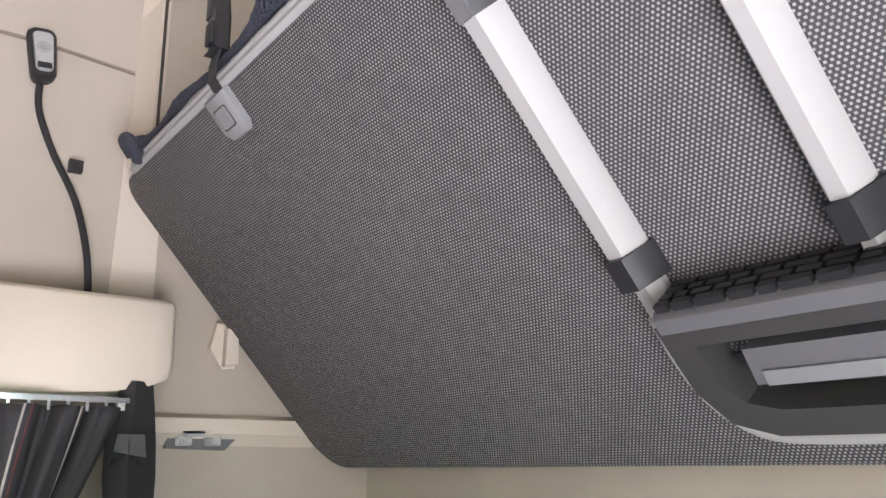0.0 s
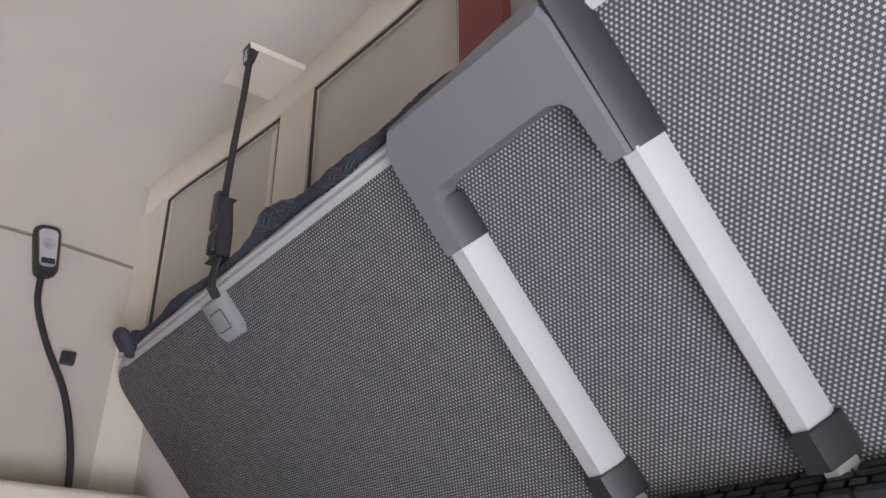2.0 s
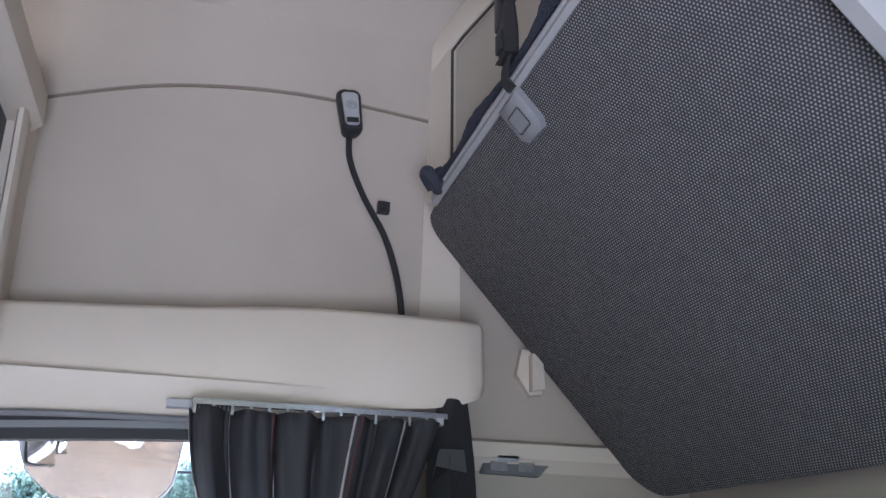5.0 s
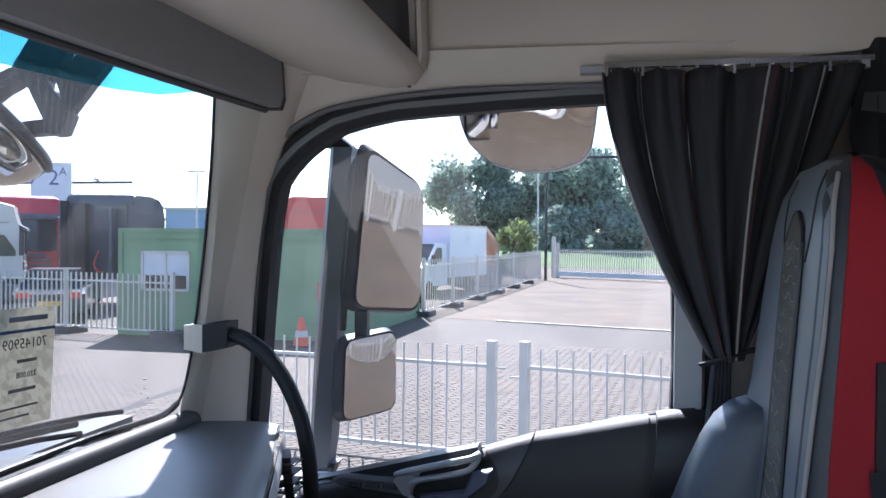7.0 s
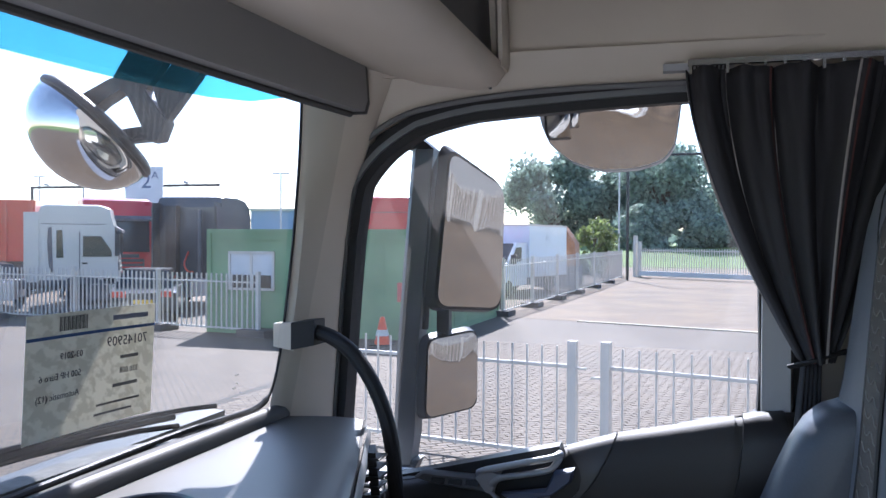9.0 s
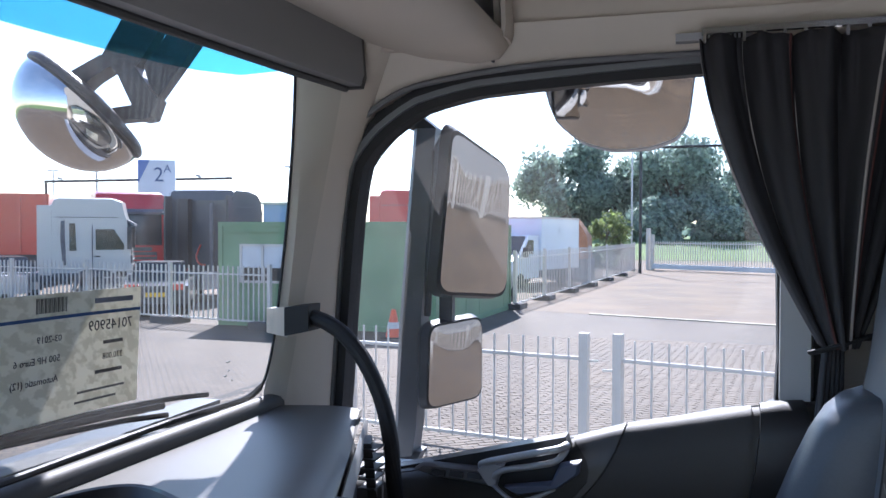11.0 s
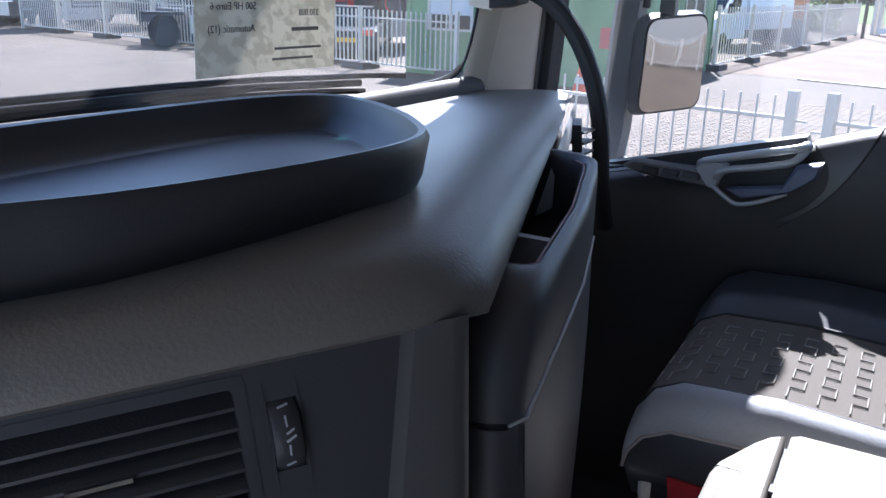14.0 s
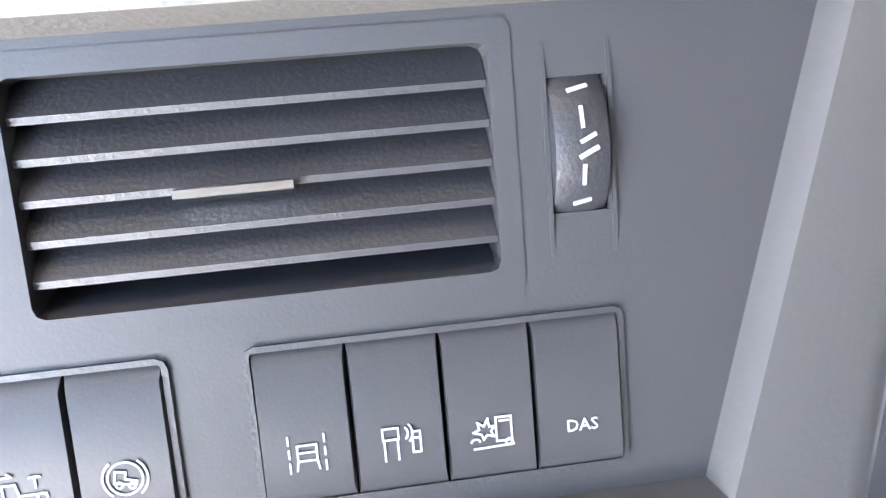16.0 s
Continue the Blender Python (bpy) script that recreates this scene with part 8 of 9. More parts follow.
def tractor(name, label, x, y, turn, body, cabh=3.55, roof_slope=0.45, spoiler=False, wheels=True, back_mat=None, w=2.45, L=2.2, group="parked trucks"):
    """A tractor unit: front at +X of its own frame, cab of length L, chassis behind."""
    T = thing(name, label, "truck", m=Matrix.Translation((x, y, 0)) @ Matrix.Rotation(radians(turn), 4, "Z"), group=group)
    prof = [(0.0, 0.95), (0.0, cabh - 0.20), (0.06, cabh - 0.05), (0.20, cabh), (L - roof_slope - 0.15, cabh), (L - roof_slope * 0.5, cabh - 0.10), (L - 0.14, cabh - 0.34), (L - 0.04, cabh - 0.70), (L + 0.05, 1.75), (L + 0.08, 0.75), (L - 0.05, 0.45), (L - 0.6, 0.45), (L - 0.75, 0.95)]
    ring = lambda yy, k: [(px, yy, 2.0 + (pz2 - 2.0) * k) for px, pz2 in prof]
    part("cab", lofted([ring(-w / 2 + 0.02, 0.97), ring(-w / 2 + 0.12, 1.0), ring(w / 2 - 0.12, 1.0), ring(w / 2 - 0.02, 0.97)]), body, T, bevel=0.03)
    # windscreen and grille on the front, windows and handles on the sides
    part("windscreen", lofted([[(L - 0.028, yy, cabh - 0.72), (L + 0.066, yy, 1.85), (L + 0.02, yy, 1.85), (L - 0.08, yy, cabh - 0.72)] for yy in (-w / 2 + 0.16, w / 2 - 0.16)]), M_WINDOW, T)
    part("grille", boxes(((L + 0.05, -w / 2 + 0.35, 0.85), (L + 0.10, w / 2 - 0.35, 1.60))), M_CHASSIS, T, bevel=0.02)
    for k in range(4):
        part("grille_bar", boxes(((L + 0.09, -w / 2 + 0.4, 0.95 + 0.16 * k), (L + 0.12, w / 2 - 0.4, 1.0 + 0.16 * k))), body, T)
    part("bumper", boxes(((L - 0.1, -w / 2, 0.38), (L + 0.14, w / 2, 0.78))), body, T, bevel=0.05)
    for s in (-1, 1):
        part("headlight", boxes(((L + 0.08, s * (w / 2 - 0.35) - 0.2, 0.62), (L + 0.15, s * (w / 2 - 0.35) + 0.2, 0.76))), M_CLEAR, T, bevel=0.02)
        ys = s * (w / 2 - 0.015)
        win = [(L - 0.95, 1.78), (L - 0.95, 2.42), (L - 0.42, 2.42), (L - 0.12, 1.95), (L - 0.12, 1.78)]
        part("side_window", prism(win, "y", ys - 0.015 * s, ys + 0.012 * s), M_WINDOW, T)
        part("lower_skirt", boxes(((0.02, ys - 0.01, 0.93), (L - 0.05, ys + 0.013 * s + 0.006, 1.06))), M_CHASSIS, T)
        part("roof_seam", boxes(((0.05, ys - 0.006, cabh - 0.62), (L - 0.3, ys + 0.012, cabh - 0.60))), M_CHASSIS, T)
        part("sleeper_slit", prism([(0.30, 1.30), (0.24, 2.2), (0.26, 2.66), (0.36, 2.7), (0.40, 1.30)], "y", ys - 0.015 * s, ys + 0.012 * s), M_CHASSIS, T)
        part("sleeper_window", prism([(0.50, 1.75), (0.50, 2.6), (0.66, 2.6), (0.70, 1.75)], "y", ys - 0.015 * s, ys + 0.012 * s), M_WINDOW, T)
        part("door_seam", boxes(((L - 1.06, ys - 0.01, 0.95), (L - 1.03, ys + 0.014, 2.55))), M_CHASSIS, T)
        part("door_handle", boxes(((L - 0.98, ys - 0.01, 1.55), (L - 0.82, ys + 0.03, 1.60))), M_BLACK, T)
        part("mirror", boxes(((L - 0.02, s * (w / 2 + 0.04), 1.80), (L + 0.12, s * (w / 2 + 0.26), 2.5))), M_BLACK, T, bevel=0.03)
        part("step", boxes(((L - 0.85, s * (w / 2) - 0.1, 0.45), (L - 0.2, s * (w / 2) + 0.02, 0.9))), M_CHASSIS, T, bevel=0.02)
        part("side_skirt", boxes(((-0.38, s * (w / 2 - 0.02) - 0.03, 1.0), (0.0, s * (w / 2 - 0.02) + 0.03, cabh - 0.4))), back_mat or body, T, bevel=0.02)
    part("cab_back", boxes(((-0.04, -w / 2 + 0.2, 1.05), (0.01, w / 2 - 0.2, cabh - 0.4))), back_mat or body, T, bevel=0.02)
    part("visor", lofted([[(L - 0.25, yy, cabh - 0.55), (L + 0.18, yy, cabh - 0.78), (L + 0.18, yy, cabh - 0.86), (L - 0.2, yy, cabh - 0.66)] for yy in (-w / 2 + 0.1, w / 2 - 0.1)]), M_CHASSIS, T)
    part("chassis", boxes(((-3.6, -0.42, 0.75), (L - 0.5, -0.30, 1.02)), ((-3.6, 0.30, 0.75), (L - 0.5, 0.42, 1.02)), ((-3.6, -0.42, 0.8), (-3.5, 0.42, 1.0))), M_CHASSIS, T)
    part("tank", boxes(((-1.9, -1.15, 0.45), (-0.7, -0.55, 1.0))), M_RIM, T, bevel=0.08)
    part("tank", boxes(((-1.9, 0.55, 0.45), (-0.7, 1.15, 1.0))), M_RIM, T, bevel=0.08)
    part("mudguard", boxes(((-3.4, -1.22, 1.02), (-2.1, -0.7, 1.10)), ((-3.4, 0.7, 1.02), (-2.1, 1.22, 1.10))), M_BLACK, T, bevel=0.03)
    part("coupling", boxes(((-3.1, -0.45, 1.02), (-2.3, 0.45, 1.18))), M_CHASSIS, T, bevel=0.04)
    for s in (-1, 1):
        part("side_deflector", boxes(((-0.42, s * (w / 2 - 0.06) - 0.02, 1.15), (0.02, s * (w / 2 - 0.06) + 0.02, cabh - 0.25))), back_mat or body, T, bevel=0.02)
        part("roof_lamp", boxes(((L - 0.62, s * (w / 2 - 0.5) - 0.14, cabh - 0.10), (L - 0.42, s * (w / 2 - 0.5) + 0.14, cabh - 0.01))), M_CLEAR, T, bevel=0.02)
        part("wheel_arch", prism([(L - 1.62, 0.55), (L - 1.55, 0.98), (L - 1.3, 1.16), (L - 0.6, 1.16), (L - 0.36, 0.98), (L - 0.3, 0.55), (L - 0.4, 0.55), (L - 0.46, 0.9), (L - 0.66, 1.06), (L - 1.24, 1.06), (L - 1.45, 0.9), (L - 1.52, 0.55)], "y", s * (w / 2 - 0.3), s * (w / 2 + 0.01)), M_CHASSIS, T)
    part("exhaust", tubed([(-0.25, -0.55, 1.0), (-0.25, -0.55, cabh - 0.5)], 0.07, 10), M_CHASSIS, T, smooth=True)
    part("air_intake", boxes(((-0.30, 0.35, 1.1), (-0.06, 0.75, cabh - 0.35))), M_BLACK, T, bevel=0.03)
    part("air_lines", tubed(smooth_path([(-0.06, 0.0, 1.9), (-0.25, 0.05, 1.5), (-0.3, -0.1, 1.25), (-0.1, -0.2, 1.2)], 6), 0.03, 6), P_REDORANGE, T)
    part("logo_band", boxes(((L + 0.062, -0.7, 1.64), (L + 0.085, 0.7, 1.78))), M_CHASSIS, T)
    if wheels:
        for ax in (L - 0.95, -2.75):
            for s in (-1, 1):
                wheel(T, Matrix.Translation((ax, s * 1.0, 0.5)) @ Matrix.Rotation(radians(90), 4, "X"))
    if spoiler:
        part("air_deflector", lofted([[(0.1, yy, cabh - 0.05), (0.15, yy, cabh + 0.25), (0.9, yy, cabh + 0.02), (1.2, yy, cabh - 0.05)] for yy in (-w / 2 + 0.1, w / 2 - 0.1)]), body, T, bevel=0.03)
    return T
tractor("truck", "white tractor unit with a low sleeper cab, parked", -19.1, 22.1, 35, P_WHITE, 3.40, 0.35)
tractor("truck", "red tractor unit with a high aerodynamic roof, parked", -20.9, 27.7, -45, P_RED, 3.85, 0.6)
tractor("truck", "black tractor unit seen from behind with side fairings", -16.05, 25.6, 92, P_BLACK, 3.85, 0.9, back_mat=P_BLACK, w=2.5)
tractor("truck", "red truck cab parked behind the container", -11.0, 31.0, 0, P_RED, 4.0, 0.5)
for k, (x, y) in enumerate(((-32.0, 23.6), (-30.7, 27.4), (-28.7, 31.0))):
    tractor("truck", "white tractor unit in a row of parked trucks", x, y, 10, P_WHITE, 3.85, 0.5, back_mat=M_CHASSIS)
trailer = thing("tipper_trailer", "red tipper trailer body in the yard", "trailer", m=Matrix.Translation((-28.2, 27.5, 0)) @ Matrix.Rotation(radians(35), 4, "Z"))
part("body", lofted([[(0.9, -1.2, 1.4), (3, -1.2, 1.4), (3.1, -1.25, 3.9), (0.9, -1.25, 3.9)], [(0.9, 1.2, 1.4), (3, 1.2, 1.4), (3.1, 1.25, 3.9), (0.9, 1.25, 3.9)]]), P_REDORANGE, trailer, bevel=0.03)
for k in range(3):
    part("rib", boxes(((1.0 + 0.95 * k, -1.31, 1.45), (1.1 + 0.95 * k, -1.24, 3.85))), P_REDORANGE, trailer)
part("frame", boxes(((0.9, -0.6, 0.9), (3, 0.6, 1.4))), M_CHASSIS, trailer)
for ax in (1.3, 2.4):
    for s in (-1, 1):
        wheel(trailer, Matrix.Translation((ax, s * 1.0, 0.5)) @ Matrix.Rotation(radians(90), 4, "X"))
# box van behind the fence
def van(x, y, turn, label, boxed=True):
    V = thing("van", label, "van", m=Matrix.Translation((x, y, 0)) @ Matrix.Rotation(radians(turn), 4, "Z"), group="parked vans")
    prof = [(0.0, 0.45), (0.0, 2.25), (1.0, 2.25), (1.75, 1.45), (2.55, 1.2), (2.7, 0.95), (2.7, 0.4)]
    part("cab", prism(prof, "y", -1.0, 1.0), P_BLUEWHITE, V, bevel=0.06)
    part("windscreen", lofted([[(1.08, yy, 2.18), (1.78, yy, 1.46), (1.80, yy, 1.5), (1.12, yy, 2.22)] for yy in (-0.9, 0.9)]), M_WINDOW, V)
    for s in (-1, 1):
        part("side_window", prism([(0.55, 1.45), (0.55, 2.05), (1.05, 2.05), (1.55, 1.45)], "y", s * 0.99, s * 1.015), M_WINDOW, V)
        part("mirror", boxes(((1.45, s * 1.02, 1.35), (1.6, s * 1.25, 1.75))), M_BLACK, V, bevel=0.03)
        part("headlight", boxes(((2.5, s * 0.75 - 0.15, 0.85), (2.72, s * 0.75 + 0.15, 1.05))), M_CLEAR, V)
    part("bumper", boxes(((2.5, -1.0, 0.3), (2.8, 1.0, 0.62))), M_CHASSIS, V, bevel=0.05)
    if boxed:
        part("cargo_box", boxes(((-4.2, -1.1, 0.75), (-0.05, 1.1, 3.05))), P_BLUEWHITE, V, bevel=0.03)
        part("cargo_edge", boxes(((-4.22, -1.12, 2.98), (-0.03, 1.12, 3.06))), M_WHITE_STEEL, V)
    part("chassis", boxes(((-4.2, -0.8, 0.4), (0.3, 0.8, 0.75))), M_CHASSIS, V)
    for ax in (1.75, -2.6):
        for s in (-1, 1):
            wheel(V, Matrix.Translation((ax, s * 0.9, 0.35)) @ Matrix.Rotation(radians(90), 4, "X"), 0.35, 0.22)
    return V
van(-6.9, 36.0, -105, "pale blue-white box van parked behind the fence")
van(-36.0, 24.5, -30, "white panel van beside the yard fence")
# low cars between the trucks
def car(x, y, turn, mat, label):
    C = thing("car", label, "car", m=Matrix.Translation((x, y, 0)) @ Matrix.Rotation(radians(turn), 4, "Z"), group="parked cars")
    part("body", prism([(-2.1, 0.35), (-2.15, 0.85), (-1.6, 0.98), (1.1, 0.95), (2.05, 0.78), (2.1, 0.35)], "y", -0.88, 0.88), mat, C, bevel=0.05)
    part("cabin", lofted([[(-1.7, -0.78, 0.95), (1.0, -0.78, 0.95), (1.0, 0.78, 0.95), (-1.7, 0.78, 0.95)], [(-1.2, -0.62, 1.45), (0.3, -0.62, 1.45), (0.3, 0.62, 1.45), (-1.2, 0.62, 1.45)]]), M_WINDOW, C, bevel=0.05)
    part("roof", boxes(((-1.2, -0.62, 1.44), (0.3, 0.62, 1.48))), mat, C, bevel=0.02)
    for s in (-1, 1):
        part("tail_light", boxes(((-2.17, s * 0.62 - 0.18, 0.74), (-2.10, s * 0.62 + 0.18, 0.90))), P_REDORANGE, C, "red tail light", bevel=0.01)
    part("number_plate", boxes(((-2.17, -0.26, 0.55), (-2.14, 0.26, 0.67))), surface("yellow_plate", (0.7, 0.45, 0.03), 0.5), C)
    for ax in (-1.35, 1.3):
        for s in (-1, 1):
            wheel(C, Matrix.Translation((ax, s * 0.78, 0.32)) @ Matrix.Rotation(radians(90), 4, "X"), 0.32, 0.2)
    return C
P_SILVER = paint("dark_grey_paint", (0.05, 0.052, 0.058))
car(-14.8, 21.6, 120, P_SILVER, "dark grey car parked behind the yard fence")
car(-23.0, 23.6, 150, P_SILVER, "dark grey car parked behind the yard fence")
car(-6.6, 29.0, 100, P_WHITE, "white car parked behind the yard fence")
# pylon sign
sign = thing("pylon_sign", "tall blue and white pylon sign with a bay number", "sign", m=Matrix.Translation((-28.2, 40.0, 0)) @ Matrix.Rotation(radians(25), 4, "Z"))
part("board", boxes(((-1.0, -0.12, 0.0), (1.0, 0.12, 6.35))), surface("sign_white", (0.62, 0.66, 0.72), 0.4, vary=0.05), sign, bevel=0.02)
part("blue_field", prism([(-1.0, 5.0), (-1.0, 6.35), (-0.35, 6.35)], "y", -0.13, -0.121), surface("sign_blue", (0.10, 0.17, 0.42), 0.4), sign)
writing("bay_number", "2", 1.15, Matrix.Translation((0.12, -0.125, 5.5)) @ Matrix.Rotation(radians(90), 4, "X"), surface("sign_ink", (0.08, 0.12, 0.24), 0.4), sign, 0.004)
writing("bay_letter", "A", 0.6, Matrix.Translation((0.58, -0.125, 5.85)) @ Matrix.Rotation(radians(90), 4, "X"), surface("sign_ink_2", (0.08, 0.12, 0.24), 0.4), sign, 0.004)
# light poles
def pole(x, y, h):
    P = thing("light_pole", "slim grey yard light pole", "light pole", (x, y, 0), group="light poles")
    part("mast", tubed([(0, 0, 0), (0, 0, h)], 0.07, 8), M_RIM, P)
    part("lamp_head", boxes(((-0.7, -0.15, h), (-0.1, 0.15, h + 0.12))), M_RIM, P)
    part("lamp_head", boxes(((0.1, -0.15, h), (0.7, 0.15, h + 0.12))), M_RIM, P)
pole(-36.3, 45.0, 8.0)
pole(-30.0, 60.0, 7.5)
pole(-62.0, 70.0, 8.5)
pole(-4.4, 70.0, 14.0)
# halls behind the trucks
def hall(x, y, w, d, h, turn, mat, label):
    H = thing("hall", label, "building", m=Matrix.Translation((x, y, 0)) @ Matrix.Rotation(radians(turn), 4, "Z"), group="far halls")
    part("wall", boxes(((-w / 2, -d / 2, 0), (w / 2, d / 2, h))), mat, H)
    part("roof", boxes(((-w / 2 - 0.3, -d / 2 - 0.3, h), (w / 2 + 0.3, d / 2 + 0.3, h + 0.3))), M_WHITE_STEEL, H)
    for k in range(int(w / 6)):
        part("gate", boxes(((-w / 2 + 2 + 6 * k, -d / 2 - 0.1, 0), (-w / 2 + 5.5 + 6 * k, -d / 2 - 0.02, h * 0.55))), M_CHASSIS, H)
    return H
hall(-92, 60, 26, 20, 7.5, 35, surface("pale_cladding", (0.62, 0.64, 0.66), 0.6, grain=2, vary=0.05), "pale clad workshop hall")
hall(-53.5, 108, 7, 10, 6.2, 10, surface("blue_cladding", (0.26, 0.34, 0.48), 0.6, grain=2, vary=0.05), "blue clad hall in the distance")
hall(36, 2, 60, 14, 11.0, 90, surface("beige_cladding", (0.30, 0.29, 0.275), 0.7, grain=2, vary=0.08), "tall grey-beige clad hall behind the yard")
hall(34, 128, 12, 14, 8.0, -8, surface("grey_cladding", (0.34, 0.36, 0.38), 0.6, grain=2, vary=0.05), "grey hall behind the trees")
excavator = thing("yard_machine", "orange-brown machine parked behind the fence", "machine", (-6.3, 44.0, 0))
world_part("body", lofted([[(-6.9, 43, 1.0), (-4.7, 43, 1.0), (-4.7, 45, 1.0), (-6.9, 45, 1.0)], [(-6.8, 43, 2.3), (-4.75, 43, 2.2), (-4.75, 45, 2.2), (-6.8, 45, 2.3)], [(-6.4, 43.3, 3.0), (-5.3, 43.3, 3.05), (-5.3, 44.7, 3.05), (-6.4, 44.7, 3.0)]]), surface("rust_orange", (0.36, 0.16, 0.07), 0.7, vary=0.3), excavator, bevel=0.08)
world_part("undercarriage", boxes(((-7.0, 42.9, 0), (-4.6, 45.1, 1.05))), M_CHASSIS, excavator, bevel=0.1)

# ---- trees along the meadow ----
def leaf_material(name, c):
    m, t, p = nodes_of(name)
    out = next(n for n in t.nodes if n.type == "OUTPUT_MATERIAL")
    geo = t.nodes.new("ShaderNodeNewGeometry")
    mr = t.nodes.new("ShaderNodeMapRange")
    mr.inputs["To Min"].default_value = 0.55
    mr.inputs["To Max"].default_value = 1.5
    t.links.new(geo.outputs["Random Per Island"], mr.inputs["Value"])
    hs = t.nodes.new("ShaderNodeHueSaturation")
    hs.inputs["Color"].default_value = (*c, 1)
    t.links.new(mr.outputs["Result"], hs.inputs["Value"])
    t.links.new(hs.outputs["Color"], p.inputs["Base Color"])
    p.inputs["Roughness"].default_value = 0.6
    tl = t.nodes.new("ShaderNodeBsdfTranslucent")
    t.links.new(hs.outputs["Color"], tl.inputs["Color"])
    mx = t.nodes.new("ShaderNodeMixShader")
    mx.inputs["Fac"].default_value = 0.5
    t.links.new(p.outputs["BSDF"], mx.inputs[1])
    t.links.new(tl.outputs["BSDF"], mx.inputs[2])
    t.links.new(mx.outputs["Shader"], out.inputs["Surface"])
    return m
# leaf colour lifted pale and bluish to carry the haze of distance
M_LEAF_HAZED = leaf_material("hazed_tree_leaves", (0.235, 0.305, 0.24))
M_LEAF2 = leaf_material("bush_leaves", (0.15, 0.19, 0.06))
M_BARK = surface("bark", (0.09, 0.07, 0.05), 0.9, grain=6, amount=0.4, bump=0.6, vary=0.3)
def tree(x, y, h, r, seed, mat=None, leaves=15000, low=0.12, size=0.38):
    rn = random.Random(seed)
    T = thing("tree", "broad leafy green tree at the meadow's edge", "tree", (x, y, 0), group="trees")
    b = bmesh.new()
    tube(b, [(0, 0, 0), (0.1, 0, h * 0.2), (0.0, 0.1, h * 0.5), (0.1, 0, h * 0.85)], [0.03 * h, 0.026 * h, 0.015 * h, 0.004 * h], 8)
    lobes = []
    for k in range(16):
        a = rn.uniform(0, 6.28)
        zc = h * rn.uniform(low + 0.12, 0.86)
        spread = r * (1 - ((zc / h - 0.45) / 0.62) ** 2) ** 0.5 if abs(zc / h - 0.45) < 0.62 else r * 0.3
        d = spread * rn.uniform(0.35, 0.8)
        c = Vector((math.cos(a) * d, math.sin(a) * d, zc))
        lobes.append((c, r * rn.uniform(0.28, 0.5)))
        tube(b, [(0, 0, zc * 0.55), Vector((0, 0, zc * 0.7)).lerp(c, 0.5), c], [0.012 * h, 0.008 * h, 0.003 * h], 5)
    part("trunk", b, M_BARK, T, smooth=True)
    verts, faces = [], []
    for k in range(leaves):
        c, rr = lobes[k % len(lobes)]
        v = Vector((rn.gauss(0, 1), rn.gauss(0, 1), rn.gauss(0, 1))).normalized() * rr * rn.uniform(0.25, 1.15)
        p = c + v
        s = size * rn.uniform(0.5, 1.2)
        u = Vector((rn.gauss(0, 1), rn.gauss(0, 1), rn.gauss(0, 1))).normalized()
        w = u.cross(v.normalized())
        if w.length < 0.1:
            continue
        w.normalize()
        n0 = len(verts)
        verts += [tuple(p + u * s), tuple(p + w * s * 0.6), tuple(p - u * s * 0.8), tuple(p - w * s * 0.6)]
        faces.append((n0, n0 + 1, n0 + 2, n0 + 3))
    me = bpy.data.meshes.new("crown")
    me.from_pydata(verts, [], faces)
    me.materials.append(mat or M_LEAF_HAZED)
    o = new("crown", me)
    o.parent = T
    return T
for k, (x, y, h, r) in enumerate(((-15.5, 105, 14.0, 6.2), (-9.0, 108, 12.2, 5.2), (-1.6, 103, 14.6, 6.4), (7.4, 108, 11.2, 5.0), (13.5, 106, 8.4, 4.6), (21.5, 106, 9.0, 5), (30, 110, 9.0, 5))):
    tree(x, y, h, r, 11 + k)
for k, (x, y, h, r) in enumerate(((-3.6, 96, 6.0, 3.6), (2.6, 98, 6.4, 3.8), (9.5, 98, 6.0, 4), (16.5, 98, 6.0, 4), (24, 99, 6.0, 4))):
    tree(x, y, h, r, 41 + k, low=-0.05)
tree(-5.3, 58, 3.8, 1.7, 77, M_LEAF2, 1600, low=-0.1, size=0.22)
woods = thing("far_woods", "hazy far line of woods", "woods", (0, 260, 0), kind="stuff")
_rw = random.Random(9)
_v, _f = [], []
for k in range(9000):
    x = _rw.uniform(-260, 200)
    y = 230 + 0.12 * abs(x) + _rw.uniform(-6, 6)
    z = (4 + 5 * noise.noise(Vector((x * 0.03, 0, 0)))) * _rw.random() + 0.5
    s = _rw.uniform(0.7, 1.8)
    n0 = len(_v)
    a = _rw.uniform(0, 3)
    _v += [(x - s * math.cos(a), y, z - s * math.sin(a)), (x + s * math.sin(a), y + 0.3, z - s * 0.6 * math.cos(a)), (x + s * math.cos(a), y, z + s * math.sin(a)), (x - s * math.sin(a), y - 0.3, z + s * 0.6 * math.cos(a))]
    _f.append((n0, n0 + 1, n0 + 2, n0 + 3))
_me = bpy.data.meshes.new("foliage")
_me.from_pydata(_v, [], _f)
_me.materials.append(M_LEAF_HAZED)
_o = new("foliage", _me)
_o.parent = woods
_o.matrix_parent_inverse = woods.matrix_world.inverted()

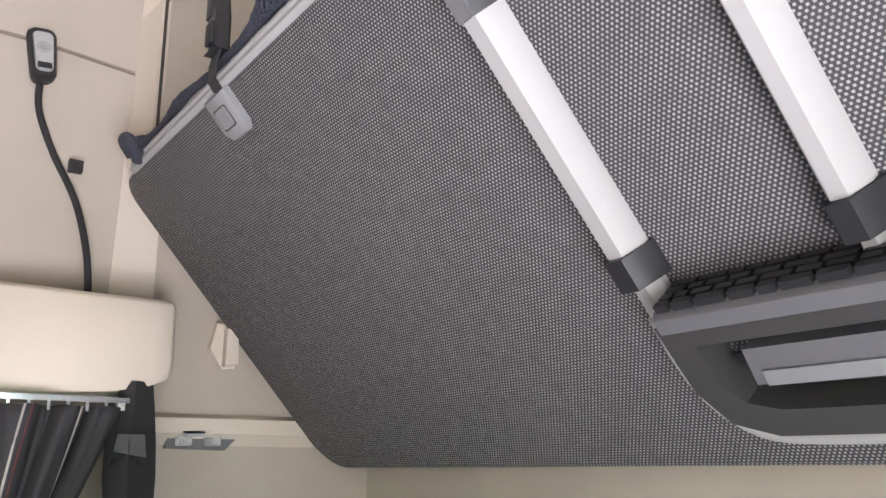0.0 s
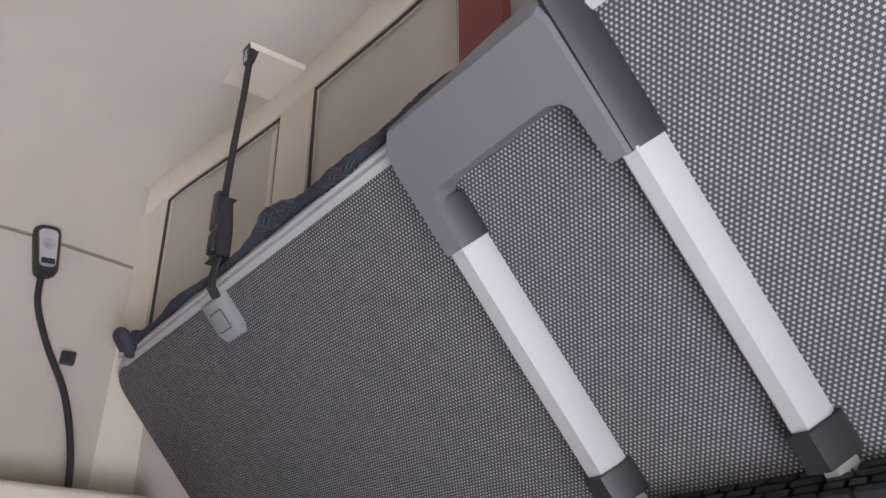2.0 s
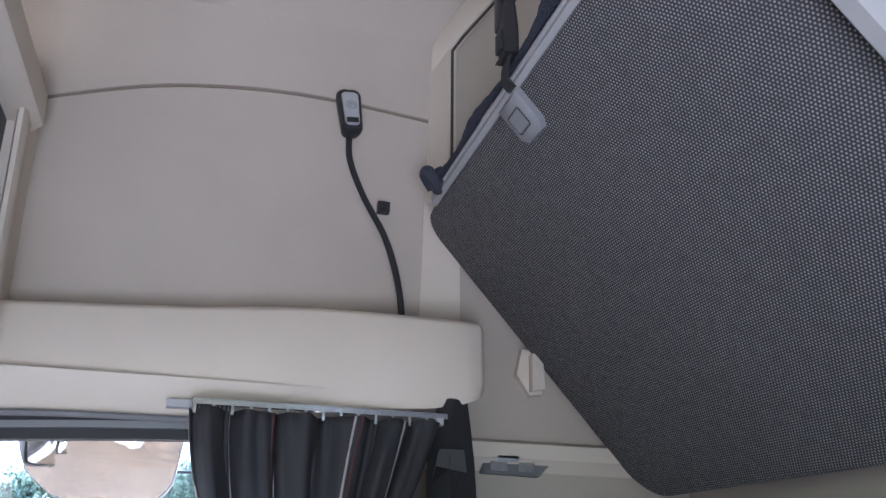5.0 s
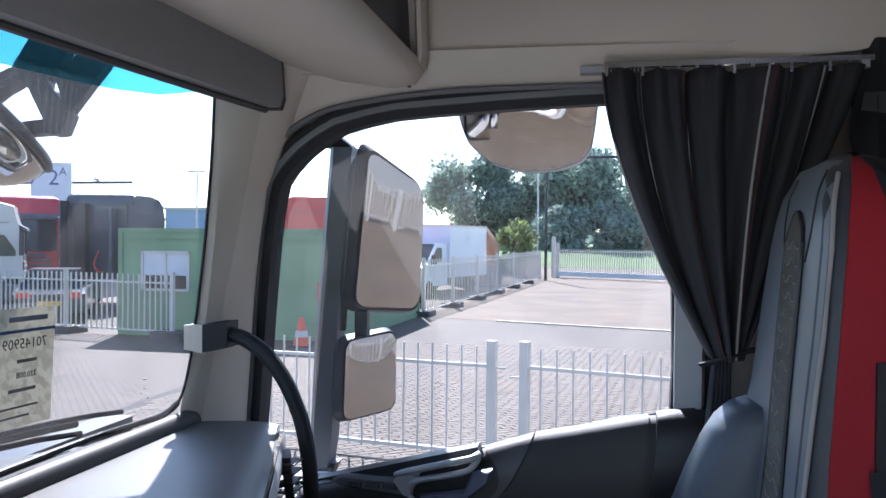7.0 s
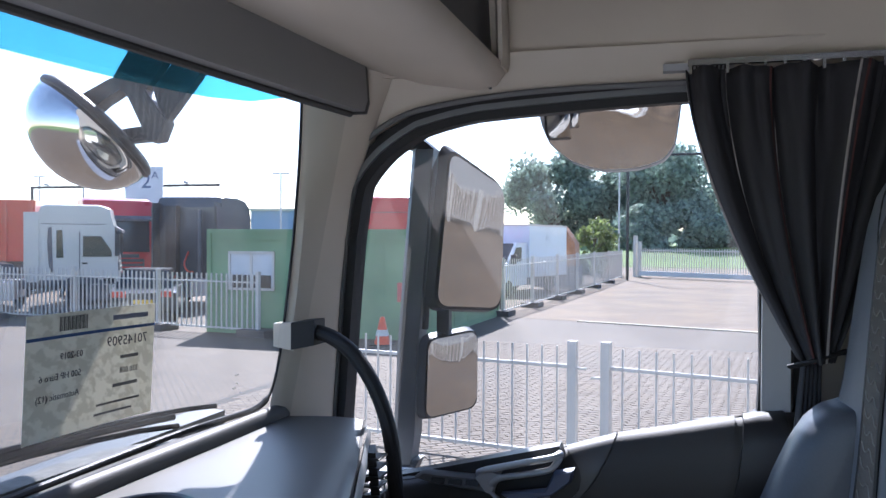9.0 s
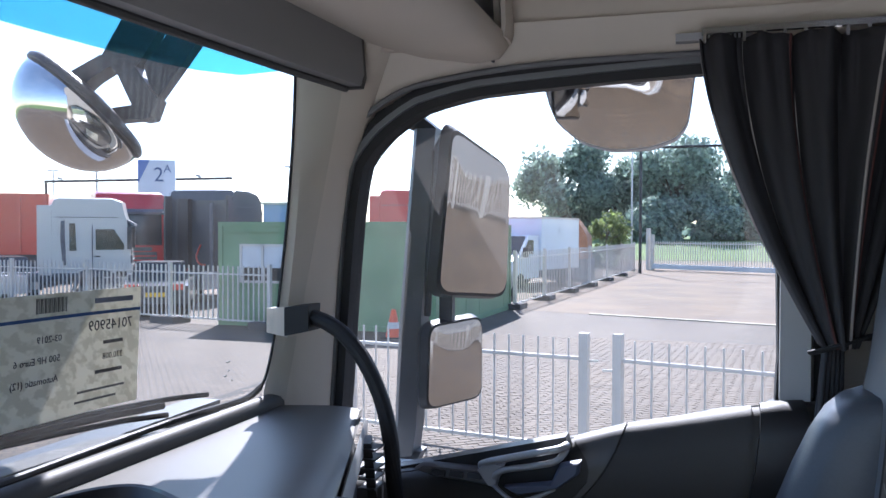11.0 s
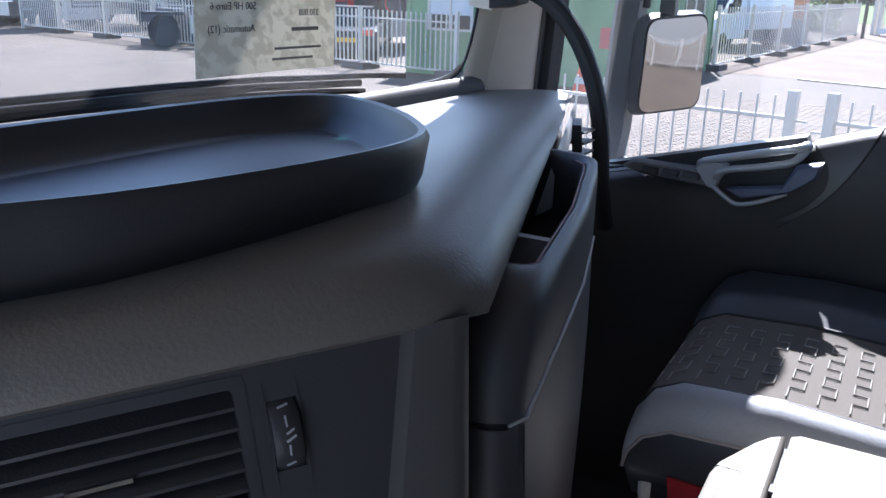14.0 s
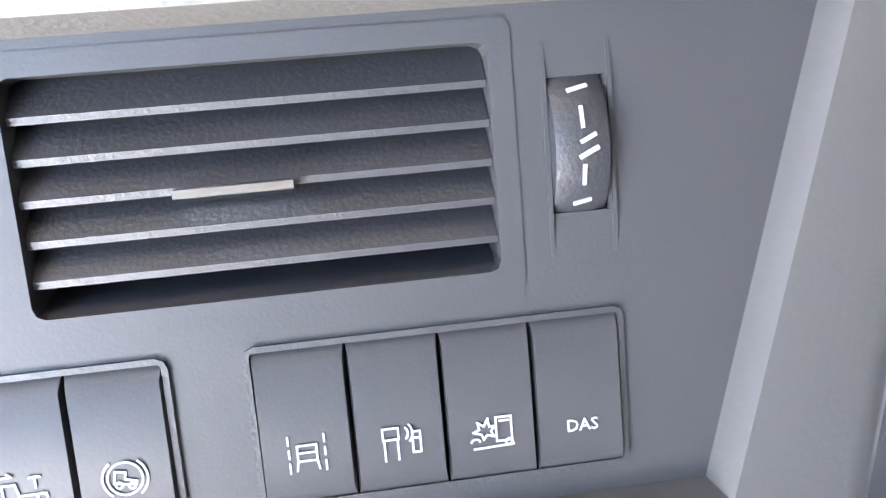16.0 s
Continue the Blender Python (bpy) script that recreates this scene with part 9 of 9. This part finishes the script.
# ---- paving blocks in front of the passenger side ----
BW, BH = 0.21, 0.105
def block_geometry(w, h, top, ch=0.011):
    lo = [(ch * 0.6, ch * 0.6), (w - ch * 0.6, ch * 0.6), (w - ch * 0.6, h - ch * 0.6), (ch * 0.6, h - ch * 0.6)]
    hi = [(ch * 1.7, ch * 1.7), (w - ch * 1.7, ch * 1.7), (w - ch * 1.7, h - ch * 1.7), (ch * 1.7, h - ch * 1.7)]
    v = [(x, y, 0.002) for x, y in lo] + [(x, y, top - 0.003) for x, y in lo] + [(x, y, top) for x, y in hi]
    f = [(k, (k + 1) % 4, 4 + (k + 1) % 4, 4 + k) for k in range(4)] + [(4 + k, 4 + (k + 1) % 4, 8 + (k + 1) % 4, 8 + k) for k in range(4)] + [(8, 9, 10, 11)]
    return v, f
def m_blocks(name, info, out):
    m = surface(name, (0.140, 0.106, 0.073), 0.85, grain=60, amount=0.2, bump=0.4, vary=0.16, wear=0.5)
    t = m.node_tree
    hs = next(n for n in t.nodes if n.type == "HUE_SAT")
    n = t.nodes.new(info)
    mr = t.nodes.new("ShaderNodeMapRange")
    mr.inputs["To Min"].default_value = 0.75
    mr.inputs["To Max"].default_value = 1.14
    t.links.new(n.outputs[out], mr.inputs["Value"])
    t.links.new(mr.outputs["Result"], hs.inputs["Value"])
    return m
part("joint_bed", boxes(((-6.0, 7.0, 0.001), (3.2, 19.0, 0.0035))), surface("joint_sand", (0.055, 0.046, 0.037), 0.95, grain=80, amount=0.3, bump=0.2), yard)
M_BLOCK = m_blocks("paving_block_face", "ShaderNodeObjectInfo", "Random")
M_BLOCKS = m_blocks("paving_blocks_face", "ShaderNodeNewGeometry", "Random Per Island")
_pr = random.Random(21)
_bv, _bf = block_geometry(BW, BH, 0.012)
_bmesh = bpy.data.meshes.new("paving_block")
_bmesh.from_pydata(_bv, [], _bf)
_bmesh.materials.append(M_BLOCK)
_v, _f, _n = [], [], 0
_ca, _sa = math.cos(LAID), math.sin(LAID)
_turned = [(a * _ca - b * _sa, a * _sa + b * _ca, c) for a, b, c in _bv]
_turn = Matrix.Rotation(LAID, 4, "Z")
for r in range(-20, 210):
    for k in range(-30, 110):
        u, w = (k + (0.5 if r % 2 else 0.0)) * BW, r * BH
        x, y = u * _ca - w * _sa, u * _sa + w * _ca
        if not (-5.85 < x < 3.0 and 7.1 < y < 18.75):
            continue
        z = _pr.uniform(-0.0015, 0.0015)
        if -1.7 < x < 1.3 and 9.2 < y < 11.5 and _n < 300:
            o = new("paving_block", _bmesh)
            o.matrix_local = Matrix.Translation((x, y, z)) @ _turn
            o.parent = yard
            _n += 1
        else:
            k0 = len(_v)
            _v += [(a + x, b + y, c + z) for a, b, c in _turned]
            _f += [tuple(i + k0 for i in q) for q in _bf]
_me = bpy.data.meshes.new("paving_field")
_me.from_pydata(_v, [], _f)
_me.materials.append(M_BLOCKS)
_field = new("paving_field", _me)
_field.parent = yard
_field["kind"] = "stuff"
